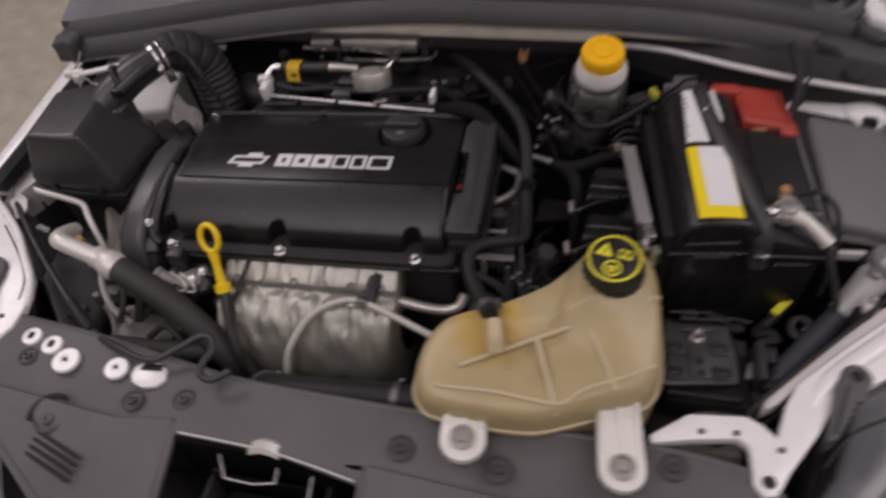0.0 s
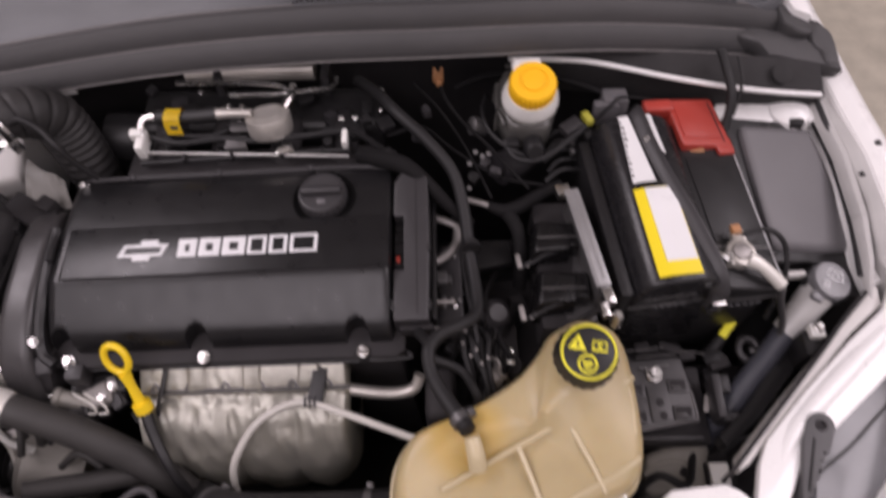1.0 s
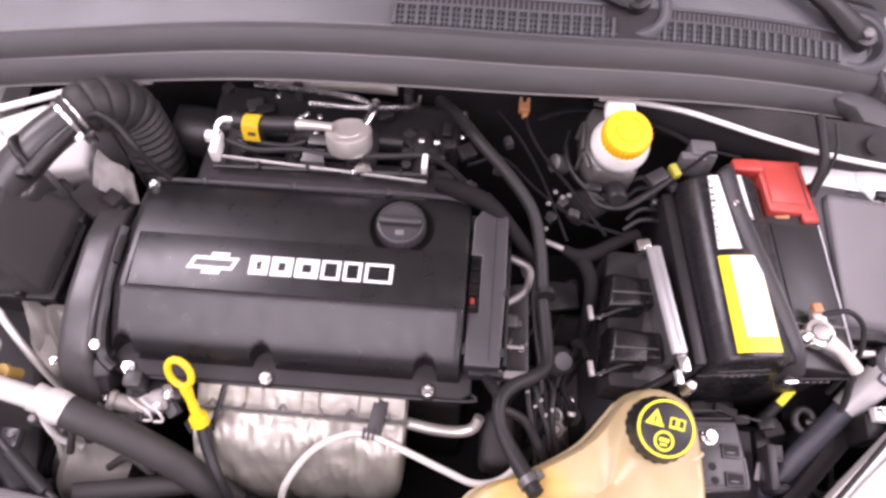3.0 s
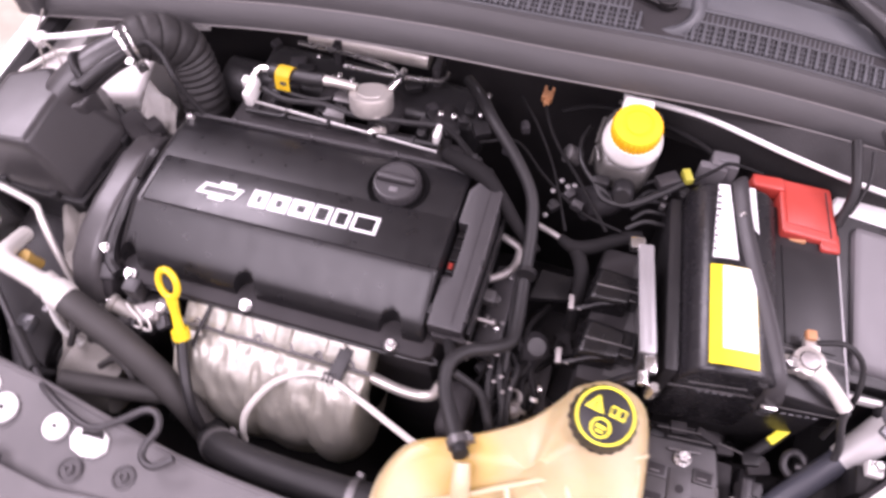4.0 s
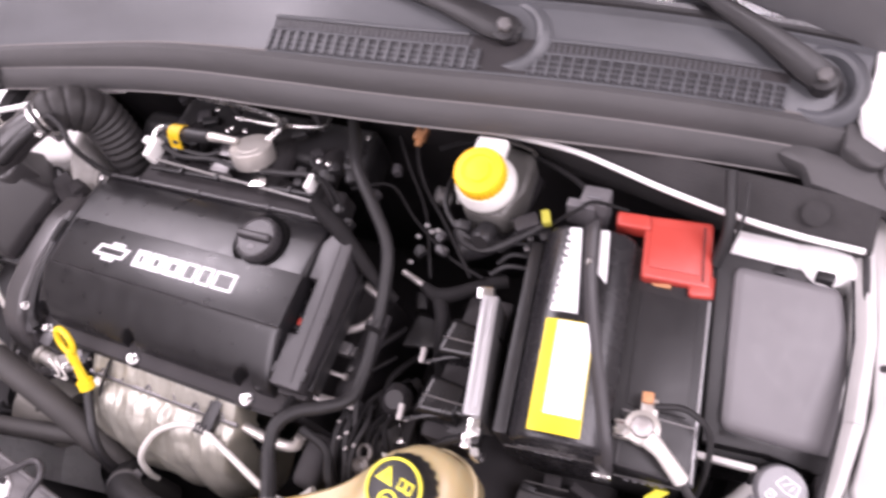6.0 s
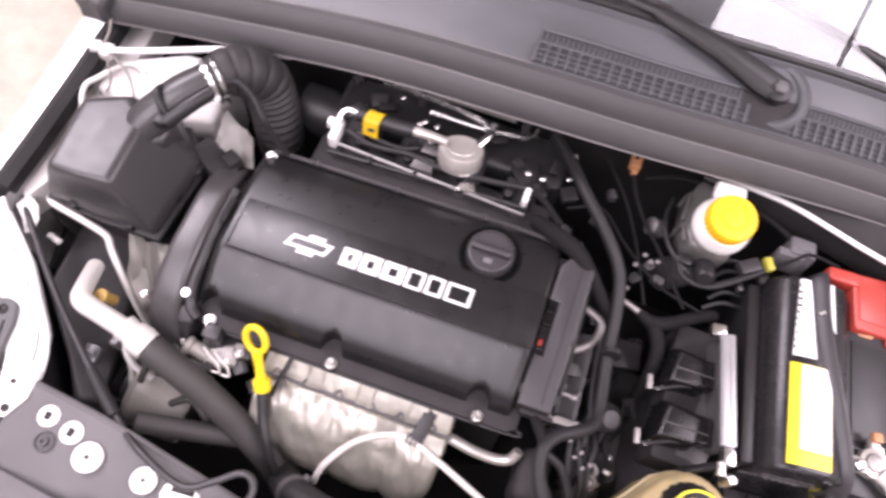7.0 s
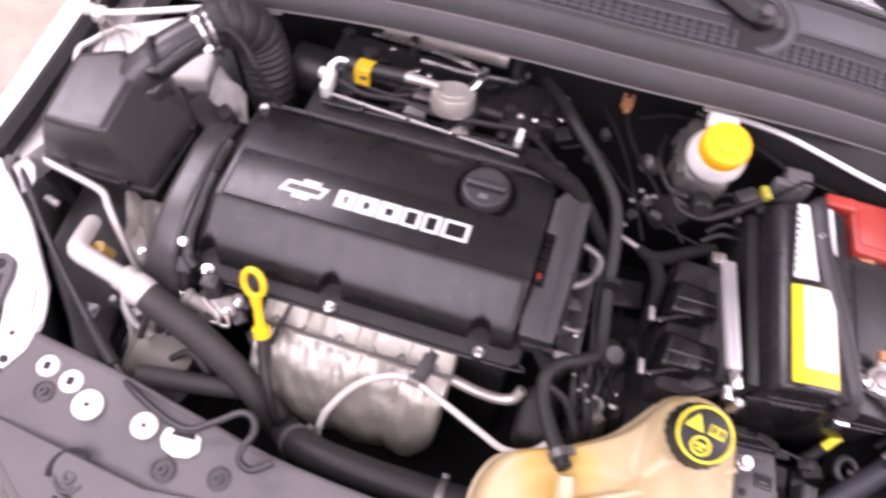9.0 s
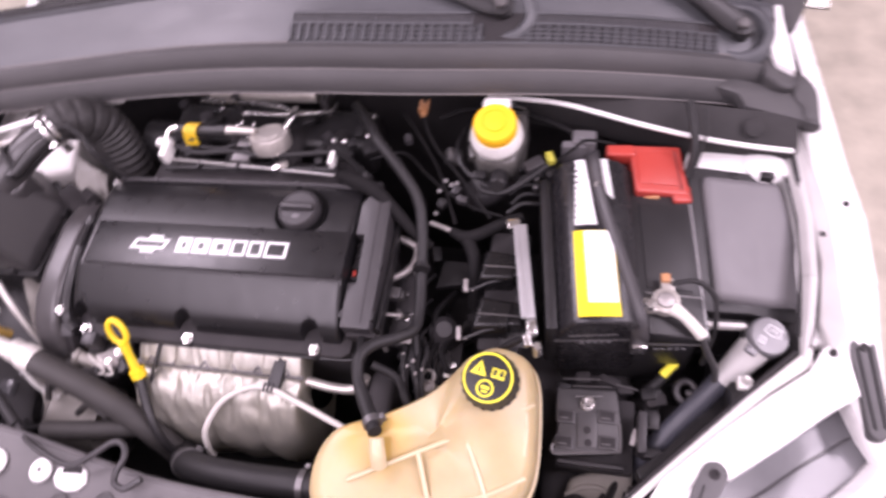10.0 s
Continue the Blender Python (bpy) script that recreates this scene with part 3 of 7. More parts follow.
right = channel([(0.310, 0.276), (0.346, 0.303), (0.398, 0.308), (0.411, 0.302), (0.424, 0.290), (0.435, 0.326), (0.447, 0.349), (0.50, 0.400), (0.559, 0.452), (0.604, 0.487), (0.618, 0.512), (0.640, 0.530), (0.652, 0.465), (0.618, 0.440), (0.571, 0.401), (0.520, 0.361), (0.485, 0.340), (0.473, 0.322), (0.461, 0.300), (0.433, 0.259), (0.420, 0.235), (0.408, 0.232), (0.400, 0.242), (0.400, 0.263), (0.399, 0.278), (0.390, 0.284), (0.350, 0.277), (0.312, 0.268)],
                0.792, 0.014, [(0.452, 0.320, 0.784), (0.480, 0.360, 0.785), (0.545, 0.418, 0.785), (0.60, 0.462, 0.783)], "headlamp_bracket", "white painted bracket and wing support beside the headlamp", [(0.413, 0.246, 0.006), (0.357, 0.286, 0.003), (0.388, 0.289, 0.003), (0.426, 0.278, 0.0032), (0.564, 0.425, 0.003), (0.628, 0.509, 0.005)])
part("inner_flange", prism([(0.415, 0.320), (0.420, 0.336), (0.468, 0.385), (0.520, 0.434), (0.557, 0.469), (0.590, 0.500), (0.612, 0.520), (0.610, 0.496), (0.566, 0.462), (0.529, 0.426), (0.470, 0.371), (0.428, 0.328)], 0.764, lambda x, y: 0.785 - 0.04 * max(0, x - 0.525), 0.002), DULLWHITE, right, "pale inner flange of the bracket")


tab = thing("rail_hook", "white painted steel hook on the inner wing rail", "hook")
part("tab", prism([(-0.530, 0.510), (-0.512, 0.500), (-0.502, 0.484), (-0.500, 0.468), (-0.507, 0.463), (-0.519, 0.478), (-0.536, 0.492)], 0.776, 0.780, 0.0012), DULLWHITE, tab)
part("hole", lathe([(0.0032, 0.7795), (0.0032, 0.7812), (0.001, 0.7813)], 12, Matrix.Translation((-0.507, 0.474, 0))), DULLBLACK, tab, "dark round hole")
for y in (0.60, 0.665):
    part("rail_hole", lathe([(0.004, 0.781), (0.004, 0.7832), (0.001, 0.7833)], 12, Matrix.Translation((-0.522, y, 0))), DULLBLACK, tab, "dark hole in the rail")


def bonnet_stop(top, tip, r, side):
    """A rubber wedge from a round head at top to a point at tip, with a row of saw teeth on one flank."""
    t = thing("bonnet_stop", "dark grey saw-toothed rubber stop on the headlamp bracket", "stop", "bonnet stops")
    a, b = Vector((*top, 0)), Vector((*tip, 0))
    way = (b - a).normalized()
    out = Vector((-way.y, way.x, 0)) * side
    n = (b - a).length
    head = [a + r * (math.cos(k) * out + math.sin(k) * -way) for k in np.linspace(0, math.pi, 9).tolist()]
    inner = [a - out * r + way * n * 0.25, b - out * r * 0.30]
    teeth = []
    for k in range(6):
        f = 0.93 - 0.12 * k
        w = r * (0.25 + 0.80 * (1 - f))
        teeth += [a + way * n * f + out * w * 0.55, a + way * n * (f - 0.02) + out * w * 1.15]
    poly = [(p.x, p.y) for p in head + inner + [b] + teeth]
    part("wedge", prism(poly, 0.772, lambda x, y: 0.800 + 0.02 * (y - 0.34), 0.0016, 2), BUFFER, t)
    part("stud", lathe([(r * 0.42, 0), (r * 0.42, 0.0022), (r * 0.22, 0.003), (r * 0.2, 0.0012)], 16, Matrix.Translation((*top, 0.7995))), DULLBLACK, t, "dark pin head")
    part("ridge", tube([(*(a + way * n * 0.2 - out * r * 0.3).xy, 0.8005), (*(b - way * n * 0.12).xy, 0.8000)], 0.0013, 6, 1), BLACK, t)


bonnet_stop((0.499, 0.360), (0.468, 0.290), 0.0135, 1)
bonnet_stop((-0.466, 0.374), (-0.446, 0.316), 0.0135, -1)


def headlamp(side):
    if side > 0:
        poly = [(0.43, 0.20), (0.48, 0.275), (0.51, 0.366), (0.565, 0.412), (0.655, 0.474), (0.69, 0.45), (0.69, 0.415), (0.66, 0.385), (0.590, 0.323), (0.568, 0.307), (0.539, 0.275), (0.514, 0.248), (0.508, 0.224), (0.487, 0.206), (0.455, 0.185)]
    else:
        poly = [(-0.420, 0.262), (-0.450, 0.318), (-0.470, 0.347), (-0.505, 0.395), (-0.545, 0.436), (-0.572, 0.462), (-0.588, 0.474), (-0.596, 0.444), (-0.580, 0.405), (-0.559, 0.382), (-0.512, 0.329), (-0.497, 0.299), (-0.484, 0.268), (-0.449, 0.238), (-0.425, 0.222), (-0.408, 0.232)]
    lamp = thing("headlamp", "grey headlamp housing with a smoky lens", "headlamp", "headlamps")
    zf = lambda x, y: 0.764 - 0.22 * max(0, abs(x - 0.04) - 0.47)
    part("lens", prism(poly, lambda x, y: zf(x, y) - 0.07, zf, 0.010, 3), LENS, lamp)
    part("housing", prism([(x * 0.985 + 0.001, y + 0.004) for x, y in poly], lambda x, y: zf(x, y) - 0.16, lambda x, y: zf(x, y) - 0.068, 0.006), GREYPLATE, lamp)
    edge = [(0.470, 0.280), (0.500, 0.318), (0.55, 0.352), (0.609, 0.398), (0.66, 0.434)] if side > 0 else [(-0.438, 0.268), (-0.462, 0.315), (-0.490, 0.350), (-0.525, 0.390), (-0.560, 0.425), (-0.585, 0.452)]
    part("lens_edge", tube([(x, y, zf(x, y) + 0.0003) for x, y in edge], 0.0014, 8), GREYPLATE, lamp, "black sealing line of the lens")
    return lamp


headlamp(1)
headlamp(-1)


def bumper_skin():
    line = spline([(-0.606, 0.47, 0.742), (-0.585, 0.403, 0.750), (-0.516, 0.328, 0.756), (-0.486, 0.266, 0.752), (-0.428, 0.218, 0.750), (-0.395, 0.172, 0.744), (-0.34, 0.105, 0.735), (-0.2, 0.055, 0.728), (0.04, 0.035, 0.726), (0.25, 0.052, 0.728), (0.40, 0.115, 0.736), (0.458, 0.178, 0.746), (0.498, 0.203, 0.753), (0.518, 0.245, 0.757), (0.572, 0.304, 0.758), (0.66, 0.380, 0.752), (0.705, 0.43, 0.745)], 5)
    mid = Vector((0.04, 0.9, 0))
    rings = []
    for p in line:
        out = Vector((p.x - mid.x, p.y - mid.y, 0)).normalized()
        rings.append([p + out * d + Vector((0, 0, z)) for d, z in ((-0.012, -0.03), (0.0, 0.0), (0.003, 0.003), (0.014, 0.001), (0.022, -0.012), (0.030, -0.06), (0.036, -0.2), (0.030, -0.40), (-0.02, -0.44))])
    return sheet(rings, (0, 0.002, -0.003))


bumper = thing("bumper", "white painted front bumper skin", "bumper")
part("skin", bumper_skin(), WHITE, bumper)
part("grille_mouth", box((0.0, 0.018, 0.52), (0.55, 0.03, 0.12), 0.02, seg=3), DULLBLACK, bumper, "dark lower air opening")

# ---- engine ----
E = Matrix.Translation((-0.1, 0.45, 0.84)) @ pose(0, 0, 0, 0, -3.4, 0) @ Matrix.Translation((0, 0, -0.84))


def along_u(profile, u0, u1, r, seg=3):
    """A profile of (v, w) drawn out from u0 to u1."""
    bm = loft([[(u0, v, w) for v, w in profile], [(u1, v, w) for v, w in profile]])
    bmesh.ops.recalc_face_normals(bm, faces=bm.faces)
    return bevel(bm, r, seg, 50)


def cover_shell(profile, u0, u1, notches):
    """The valve cover: a profile of (v, w) drawn along u, rounded at its ends, with a scallop before each bolt."""
    front = [(0.0, v, w) for v, w in profile[6:]]
    line = list(profile[:6]) + [(p.y, p.z) for p in spline(front, 4)]
    us = {u0, u1}
    us.update(u0 + d for d in (0.0012, 0.003, 0.006, 0.010, 0.014))
    us.update(u1 - d for d in (0.0008, 0.002, 0.004))
    us.update(c + 0.0125 * math.sin(k * math.pi / 24) for c in notches for k in range(-12, 13))
    us.update(c + k * 0.0131 for c in notches for k in (-1, 1))
    us.update(u0 + 0.02 + (u1 - u0 - 0.03) * k / 20 for k in range(21))
    rings = []
    for u in sorted(x for x in us if u0 <= x <= u1):
        drop = 0.0
        for d, r in ((u - u0, 0.014), (u1 - u, 0.004)):
            if d < r:
                drop = max(drop, r - math.sqrt(max(0.0, r * r - (r - d) ** 2)))
        back = 0.0
        for c in notches:
            if abs(u - c) < 0.0125:
                back = max(back, 0.004 + 0.0165 * math.sqrt(1 - ((u - c) / 0.0125) ** 2))
        ring = []
        for v, w in line:
            v2 = v + drop * 0.7 if v < 0.10 else v - drop * 0.5
            ring.append((u, max(v2, back), w if w < 0.79 else w - drop))
        rings.append(ring)
    return loft(rings)


def engine():
    eng = thing("engine", "black plastic-covered four-cylinder engine", "engine", m=E)
    part("block", box((-0.005, 0.0975, 0.58), (0.37, 0.195, 0.40), 0.01), DULLBLACK, eng, "dark engine block under the cover")
    part("cover_flange", prism([(-0.190, -0.008), (-0.16, -0.0125), (0.18, -0.0125), (0.190, -0.006), (0.190, 0.200), (-0.19, 0.205)], 0.782, 0.7935, 0.003), DULLBLACK, eng, "black rim of the valve cover")
    part("flange_edge", tube([(-0.15, -0.012, 0.784), (0.0, -0.0125, 0.784), (0.18, -0.012, 0.784), (0.1905, -0.004, 0.784)], 0.0022, 8), BLACK, eng)
    profile = [(0.198, 0.782), (0.197, 0.828), (0.188, 0.836), (0.165, 0.840), (0.128, 0.8425), (0.067, 0.8420), (0.061, 0.8405), (0.040, 0.8315), (0.022, 0.8225), (0.012, 0.8155), (0.0065, 0.808), (0.004, 0.797), (0.003, 0.782)]
    part("valve_cover", cover_shell(profile, -0.187, 0.178, (-0.170, -0.025, 0.142)), COVER, eng, "satin black plastic valve cover")
    part("cover_panel", prism([(-0.168, 0.0665), (0.1775, 0.0665), (0.1775, 0.127), (-0.170, 0.127)], 0.838, lambda x, y: 0.8442 + (y - 0.0665) * 0.012, 0.0012), COVER, eng, "raised black panel with light lettering")
    part("panel_groove", box((0.005, 0.0655, 0.8415), (0.344, 0.0016, 0.0012), 0.0003), DULLBLACK, eng)
    part("panel_groove", box((-0.1700, 0.0965, 0.8425), (0.0014, 0.062, 0.0012), 0.0003), DULLBLACK, eng)
    # rear step with small knobs
    part("rear_rail", tube([(-0.172, 0.197, 0.829), (-0.16, 0.1985, 0.832), (0.0, 0.1985, 0.833), (0.15, 0.1985, 0.832), (0.172, 0.19, 0.829)], 0.0028, 8), GREYPLATE, eng)
    for u in (-0.12, -0.02, 0.085):
        part("rail_knob", lathe([(0.004, 0.826), (0.004, 0.836), (0.002, 0.838)], 12, Matrix.Translation((u, 0.1985, 0))), GREYPLATE, eng)
    for u, v in ((-0.166, -0.004), (-0.021, -0.004), (0.146, -0.004)):
        part("bolt_boss", lathe([(0.0085, 0.786), (0.0085, 0.7935), (0.0078, 0.7945), (0.003, 0.7946)], 22, Matrix.Translation((u, v - 0.003, 0))), BLACK, eng, "round black boss under a bolt")
        bolt((u, v - 0.003, 0.794), 0.0058, eng)
    bolt((-0.174, 0.188, 0.834), 0.0055, eng)
    # oil filler cap in a ring
    m = Matrix.Translation((0.105, 0.153, 0))
    # the well's shade is put into this ring's colour
    part("filler_ring", lathe([(0.0345, 0.834), (0.034, 0.8432), (0.0332, 0.8446), (0.0322, 0.8446), (0.0300, 0.8428), (0.0270, 0.8424), (0.0268, 0.838)], 44, m), RECESSBLACK, eng, "near-black ring for the shade in the filler cap's well")
    cap = part("oil_cap", join(fluted(0.0258, 0.0009, 26, 0.838, 0.8525, m), lathe([(0.0256, 0.8515), (0.0245, 0.8545), (0.0225, 0.8552), (0.0215, 0.8538), (0.004, 0.8538)], 36, m), box((0.105, 0.153, 0.8565), (0.0445, 0.0085, 0.010), 0.0035, seg=3)), GREYPLATE, eng, "round black oil filler cap with a grip bar")
    part("cap_mark", box((0.105, 0.141, 0.8540), (0.009, 0.006, 0.001), 0.0003), BOXGREY, cap)
    # emblem and words as plain outlined blocks
    v0 = 0.0855
    def block(u, v, su, sv, w, lean=0.0):
        for x0, y0, x1, y1 in ((0, 0, su, w), (0, sv - w, su, sv), (0, w, w * 1.2, sv - w), (su - w * 1.2, w, su, sv - w)):
            poly = [(u + x0 + lean * y0, v + y0), (u + x1 + lean * y0, v + y0), (u + x1 + lean * y1, v + y1), (u + x0 + lean * y1, v + y1)]
            part("print_bar", prism(poly, 0.8445, 0.8457, 0.0003), LETTER, eng, "light grey printed bar")
    block(-0.111, v0 + 0.003, 0.048, 0.0145, 0.0036, 0.42)
    for u, v in ((-0.0945, v0 - 0.002), (-0.088, v0 + 0.0175)):
        part("print_bar", prism([(u, v), (u + 0.019, v), (u + 0.020, v + 0.005), (u + 0.001, v + 0.005)], 0.8445, 0.8457, 0.0003), LETTER, eng, "light grey printed bar")
    for u, su in ((-0.046, 0.0200), (-0.0235, 0.0225), (0.0015, 0.0245)):
        block(u, v0 + 0.0005, su, 0.0215, 0.0062)
    for u, su in ((0.0285, 0.0200), (0.0515, 0.0190), (0.0735, 0.0290)):
        block(u, v0 + 0.0005, su, 0.0215, 0.0030)
    # end cover on the right and its dark slots
    slope = lambda x, y: 0.8225 + 0.135 * (y - 0.012)
    part("end_cover", prism([(0.1805, 0.014), (0.2165, 0.014), (0.2185, 0.10), (0.2175, 0.172), (0.208, 0.181), (0.190, 0.180), (0.1815, 0.168), (0.1805, 0.128), (0.1915, 0.128), (0.1915, 0.068), (0.1805, 0.068)], 0.788, slope, 0.0022, 3), GREYPLATE, eng, "dark grey plastic end cover of the engine")
    part("end_groove", box((0, 0, 0), (0.0010, 0.152, 0.0012), 0.0003, pose(0.2050, 0.096, slope(0, 0.096) + 0.0001, math.degrees(math.atan(0.135)), 0, 0)), DULLBLACK, eng)
    for v in (0.030, 0.092):
        part("end_clip", box((0.2175, v, slope(0, v) - 0.004), (0.005, 0.010, 0.008), 0.0012), BLACK, eng)
    part("end_clip", box((0.1800, 0.031, slope(0, 0.031) - 0.003), (0.004, 0.012, 0.006), 0.001), BLACK, eng)
    part("end_foot", box((0.2035, 0.012, 0.800), (0.036, 0.006, 0.018), 0.002), DULLBLACK, eng)
    part("end_gap", box((0.186, 0.098, 0.806), (0.011, 0.060, 0.03), 0.001), DULLBLACK, eng)
    for k in range(4):
        part("gap_rib", box((0.186, 0.076 + 0.0145 * k, 0.822), (0.010, 0.0035, 0.008), 0.001), BLACK, eng)
    part("seal_bit", box((0.1848, 0.083, 0.8220), (0.005, 0.008, 0.006), 0.002), RED, eng, "small red plastic tab")
    part("side_rail", box((0.2215, 0.095, 0.800), (0.004, 0.15, 0.02), 0.001), BLACK, eng)
    # timing belt cover
    prof = [(-0.052, 0.50), (-0.050, 0.70), (-0.044, 0.755), (-0.030, 0.788), (-0.010, 0.812), (0.02, 0.826), (0.06, 0.833), (0.12, 0.834), (0.158, 0.826), (0.178, 0.808), (0.185, 0.77), (0.185, 0.50)]
    part("belt_cover", along_u(prof, -0.236, -0.199, 0.010, 4), BAND, eng, "curved black timing belt cover")
    prof2 = [(v * 0.99 + 0.001, w - 0.012) for v, w in prof]
    part("belt_cover_rim", along_u(prof2, -0.200, -0.188, 0.003, 2), DULLBLACK, eng)
    part("bolt_boss", lathe([(0.0085, -0.014), (0.0085, -0.001), (0.0075, 0.0)], 20, facing((-0.1960, 0.0085, 0.817), (0.15, -0.35, 1))), DULLBLACK, eng, "dark boss under a bolt")
    bolt((-0.1960, 0.0085, 0.817), 0.0046, eng, (0.15, -0.35, 1))
    part("cover_seam", tube([(-0.194, 0.135, 0.832), (-0.194, 0.09, 0.831), (-0.193, 0.05, 0.826), (-0.194, 0.02, 0.815), (-0.190, 0.0, 0.806), (-0.178, -0.010, 0.80)], 0.0065, 9), BLACK, eng, "black cable tube beside the cover")
    part("cover_seam", tube([(-0.186, 0.12, 0.842), (-0.1865, 0.105, 0.843), (-0.1865, 0.09, 0.842)], 0.004, 8), BLACK, eng)
    return eng


engine()


def heat_shield():
    """A dented sheet with four lobes over the exhaust manifold."""
    s = thing("heat_shield", "dented bright aluminium exhaust heat shield with four lobes", "heat shield")
    sec = [(0.452, 0.770), (0.447, 0.7790), (0.441, 0.7810), (0.4175, 0.7660), (0.4125, 0.7592), (0.400, 0.757), (0.386, 0.749), (0.372, 0.736), (0.360, 0.717), (0.352, 0.694), (0.348, 0.668), (0.349, 0.64), (0.354, 0.61), (0.362, 0.58)]
    line = spline([(0, y, z) for y, z in sec], 3)
    rings = []
    N = 96
    for k in range(N + 1):
        f = k / N
        x = -0.206 + 0.248 * f
        end = min(f, 1 - f)
        drop = 0.05 * max(0, 1 - end / 0.07) ** 2
        ring = []
        for j, q in enumerate(line):
            g = j / (len(line) - 1)
            fold = abs(math.sin(math.pi * (x + 0.138) / 0.0374)) ** 0.45
            lobe = 0.0085 * fold * min(1, max(0, (g - 0.30) * 6)) * max(0.06, 1.25 - 1.5 * g) + 0.0065 * abs(math.sin(math.pi * (f * 4.0 + 0.12))) ** 0.6 * min(1, max(0, (g - 0.4) * 3))
            dent = (0.0032 * noise.noise(Vector((x * 38, q.y * 45, q.z * 45))) + 0.0042 * abs(noise.noise(Vector((x * 80 + q.z * 40, q.y * 34, 4))))) * min(1, g * 4)
            bead = 0.0025 * (1 if (0.10 < g < 0.24 and math.sin(f * 26) > 0.55) else 0)
            corner = 0.055 * max(0.0, (f - 0.80) / 0.20) ** 2 * max(0.0, (g - 0.45) / 0.55) + 0.020 * max(0.0, (0.12 - f) / 0.12) ** 2 * max(0.0, (g - 0.45) / 0.55)
            c = Vector((0, 0.46, 0.62))
            out = Vector((0, q.y - c.y, q.z - c.z)).normalized()
            p = Vector((x + 0.015 * (drop / 0.05) * (1 if f < 0.5 else -1), q.y, q.z)) + out * (lobe + dent + bead - drop - corner)
            p.z += 0.05 * (x + 0.08)
            ring.append(p)
        rings.append(ring)
    bm = loft(rings, close=False)
    bmesh.ops.solidify(bm, geom=bm.faces, thickness=0.0012)
    part("shield_sheet", bm, ALU, s)
    # dark tubes put the shade of the seam and notches into colour
    part("seam", tube([(-0.195, 0.4165, 0.7600), (-0.10, 0.4165, 0.7645), (-0.02, 0.4165, 0.7685), (0.032, 0.4165, 0.7710)], 0.0026, 6, 4), GREYMETAL, s, "dark line for the shade in the seam under the top strip")
    for x in (-0.175, -0.138, -0.100, -0.0626, -0.028, 0.009):
        part("notch", tube([(x - 0.0055, 0.4170, 0.7660 + 0.05 * (x + 0.08)), (x, 0.4235, 0.7706 + 0.05 * (x + 0.08)), (x + 0.0055, 0.4170, 0.7660 + 0.05 * (x + 0.08))], 0.0019, 6, 4), GREYMETAL, s, "dark angled line for the shade in a pressed notch")
    part("strap", prism([(-0.012, 0.400), (0.004, 0.399), (0.011, 0.440), (-0.004, 0.442)], 0.762, lambda x, y: 0.7735 + 0.28 * (y - 0.400), 0.001), BLACK, s, "black clip strap")
    for k in range(3):
        part("clip_tooth", box((-0.013 + 0.005 * k, 0.400, 0.7745), (0.0022, 0.012, 0.004), 0.0008), GREYPLATE, s)
    part("strap", tube([(-0.163, 0.443, 0.778), (-0.166, 0.425, 0.770), (-0.172, 0.402, 0.756), (-0.172, 0.38, 0.74)], 0.0042, 8, 5, flat=0.5), BLACK, s, "black strap over the shield's end")


heat_shield()


def dipstick():
    d = thing("dipstick", "yellow oil dipstick handle in a black guide tube", "dipstick")
    t, b = Vector((-0.198, 0.434, 0.818)), Vector((-0.183, 0.399, 0.768))
    way = (b - t).normalized()
    side = Vector((1, 0, 0.1)).cross(way).cross(way).normalized()
    loop = [t + 0.0115 * math.cos(a) * side - 0.0165 * math.sin(a) * way for a in (2 * math.pi * k / 16 for k in range(17))]
    part("ring", tube(loop, 0.0038, 10, 1), YELLOW, d)
    part("handle", tube([t + way * 0.018, t + way * 0.035, b - way * 0.004], [0.0065, 0.0048, 0.006], 10, 5, flat=0.8), YELLOW, d)
    part("stopper", tube([b - way * 0.006, b + way * 0.004], 0.0098, 12, 1), YELLOW, d)
    part("guide_tube", tube([b + way * 0.003, (-0.172, 0.372, 0.752), (-0.157, 0.345, 0.738), (-0.145, 0.325, 0.705), (-0.137, 0.312, 0.62)], [0.0065, 0.0062, 0.0055, 0.0055, 0.0055], 10), BLACK, d, "black guide tube")


dipstick()


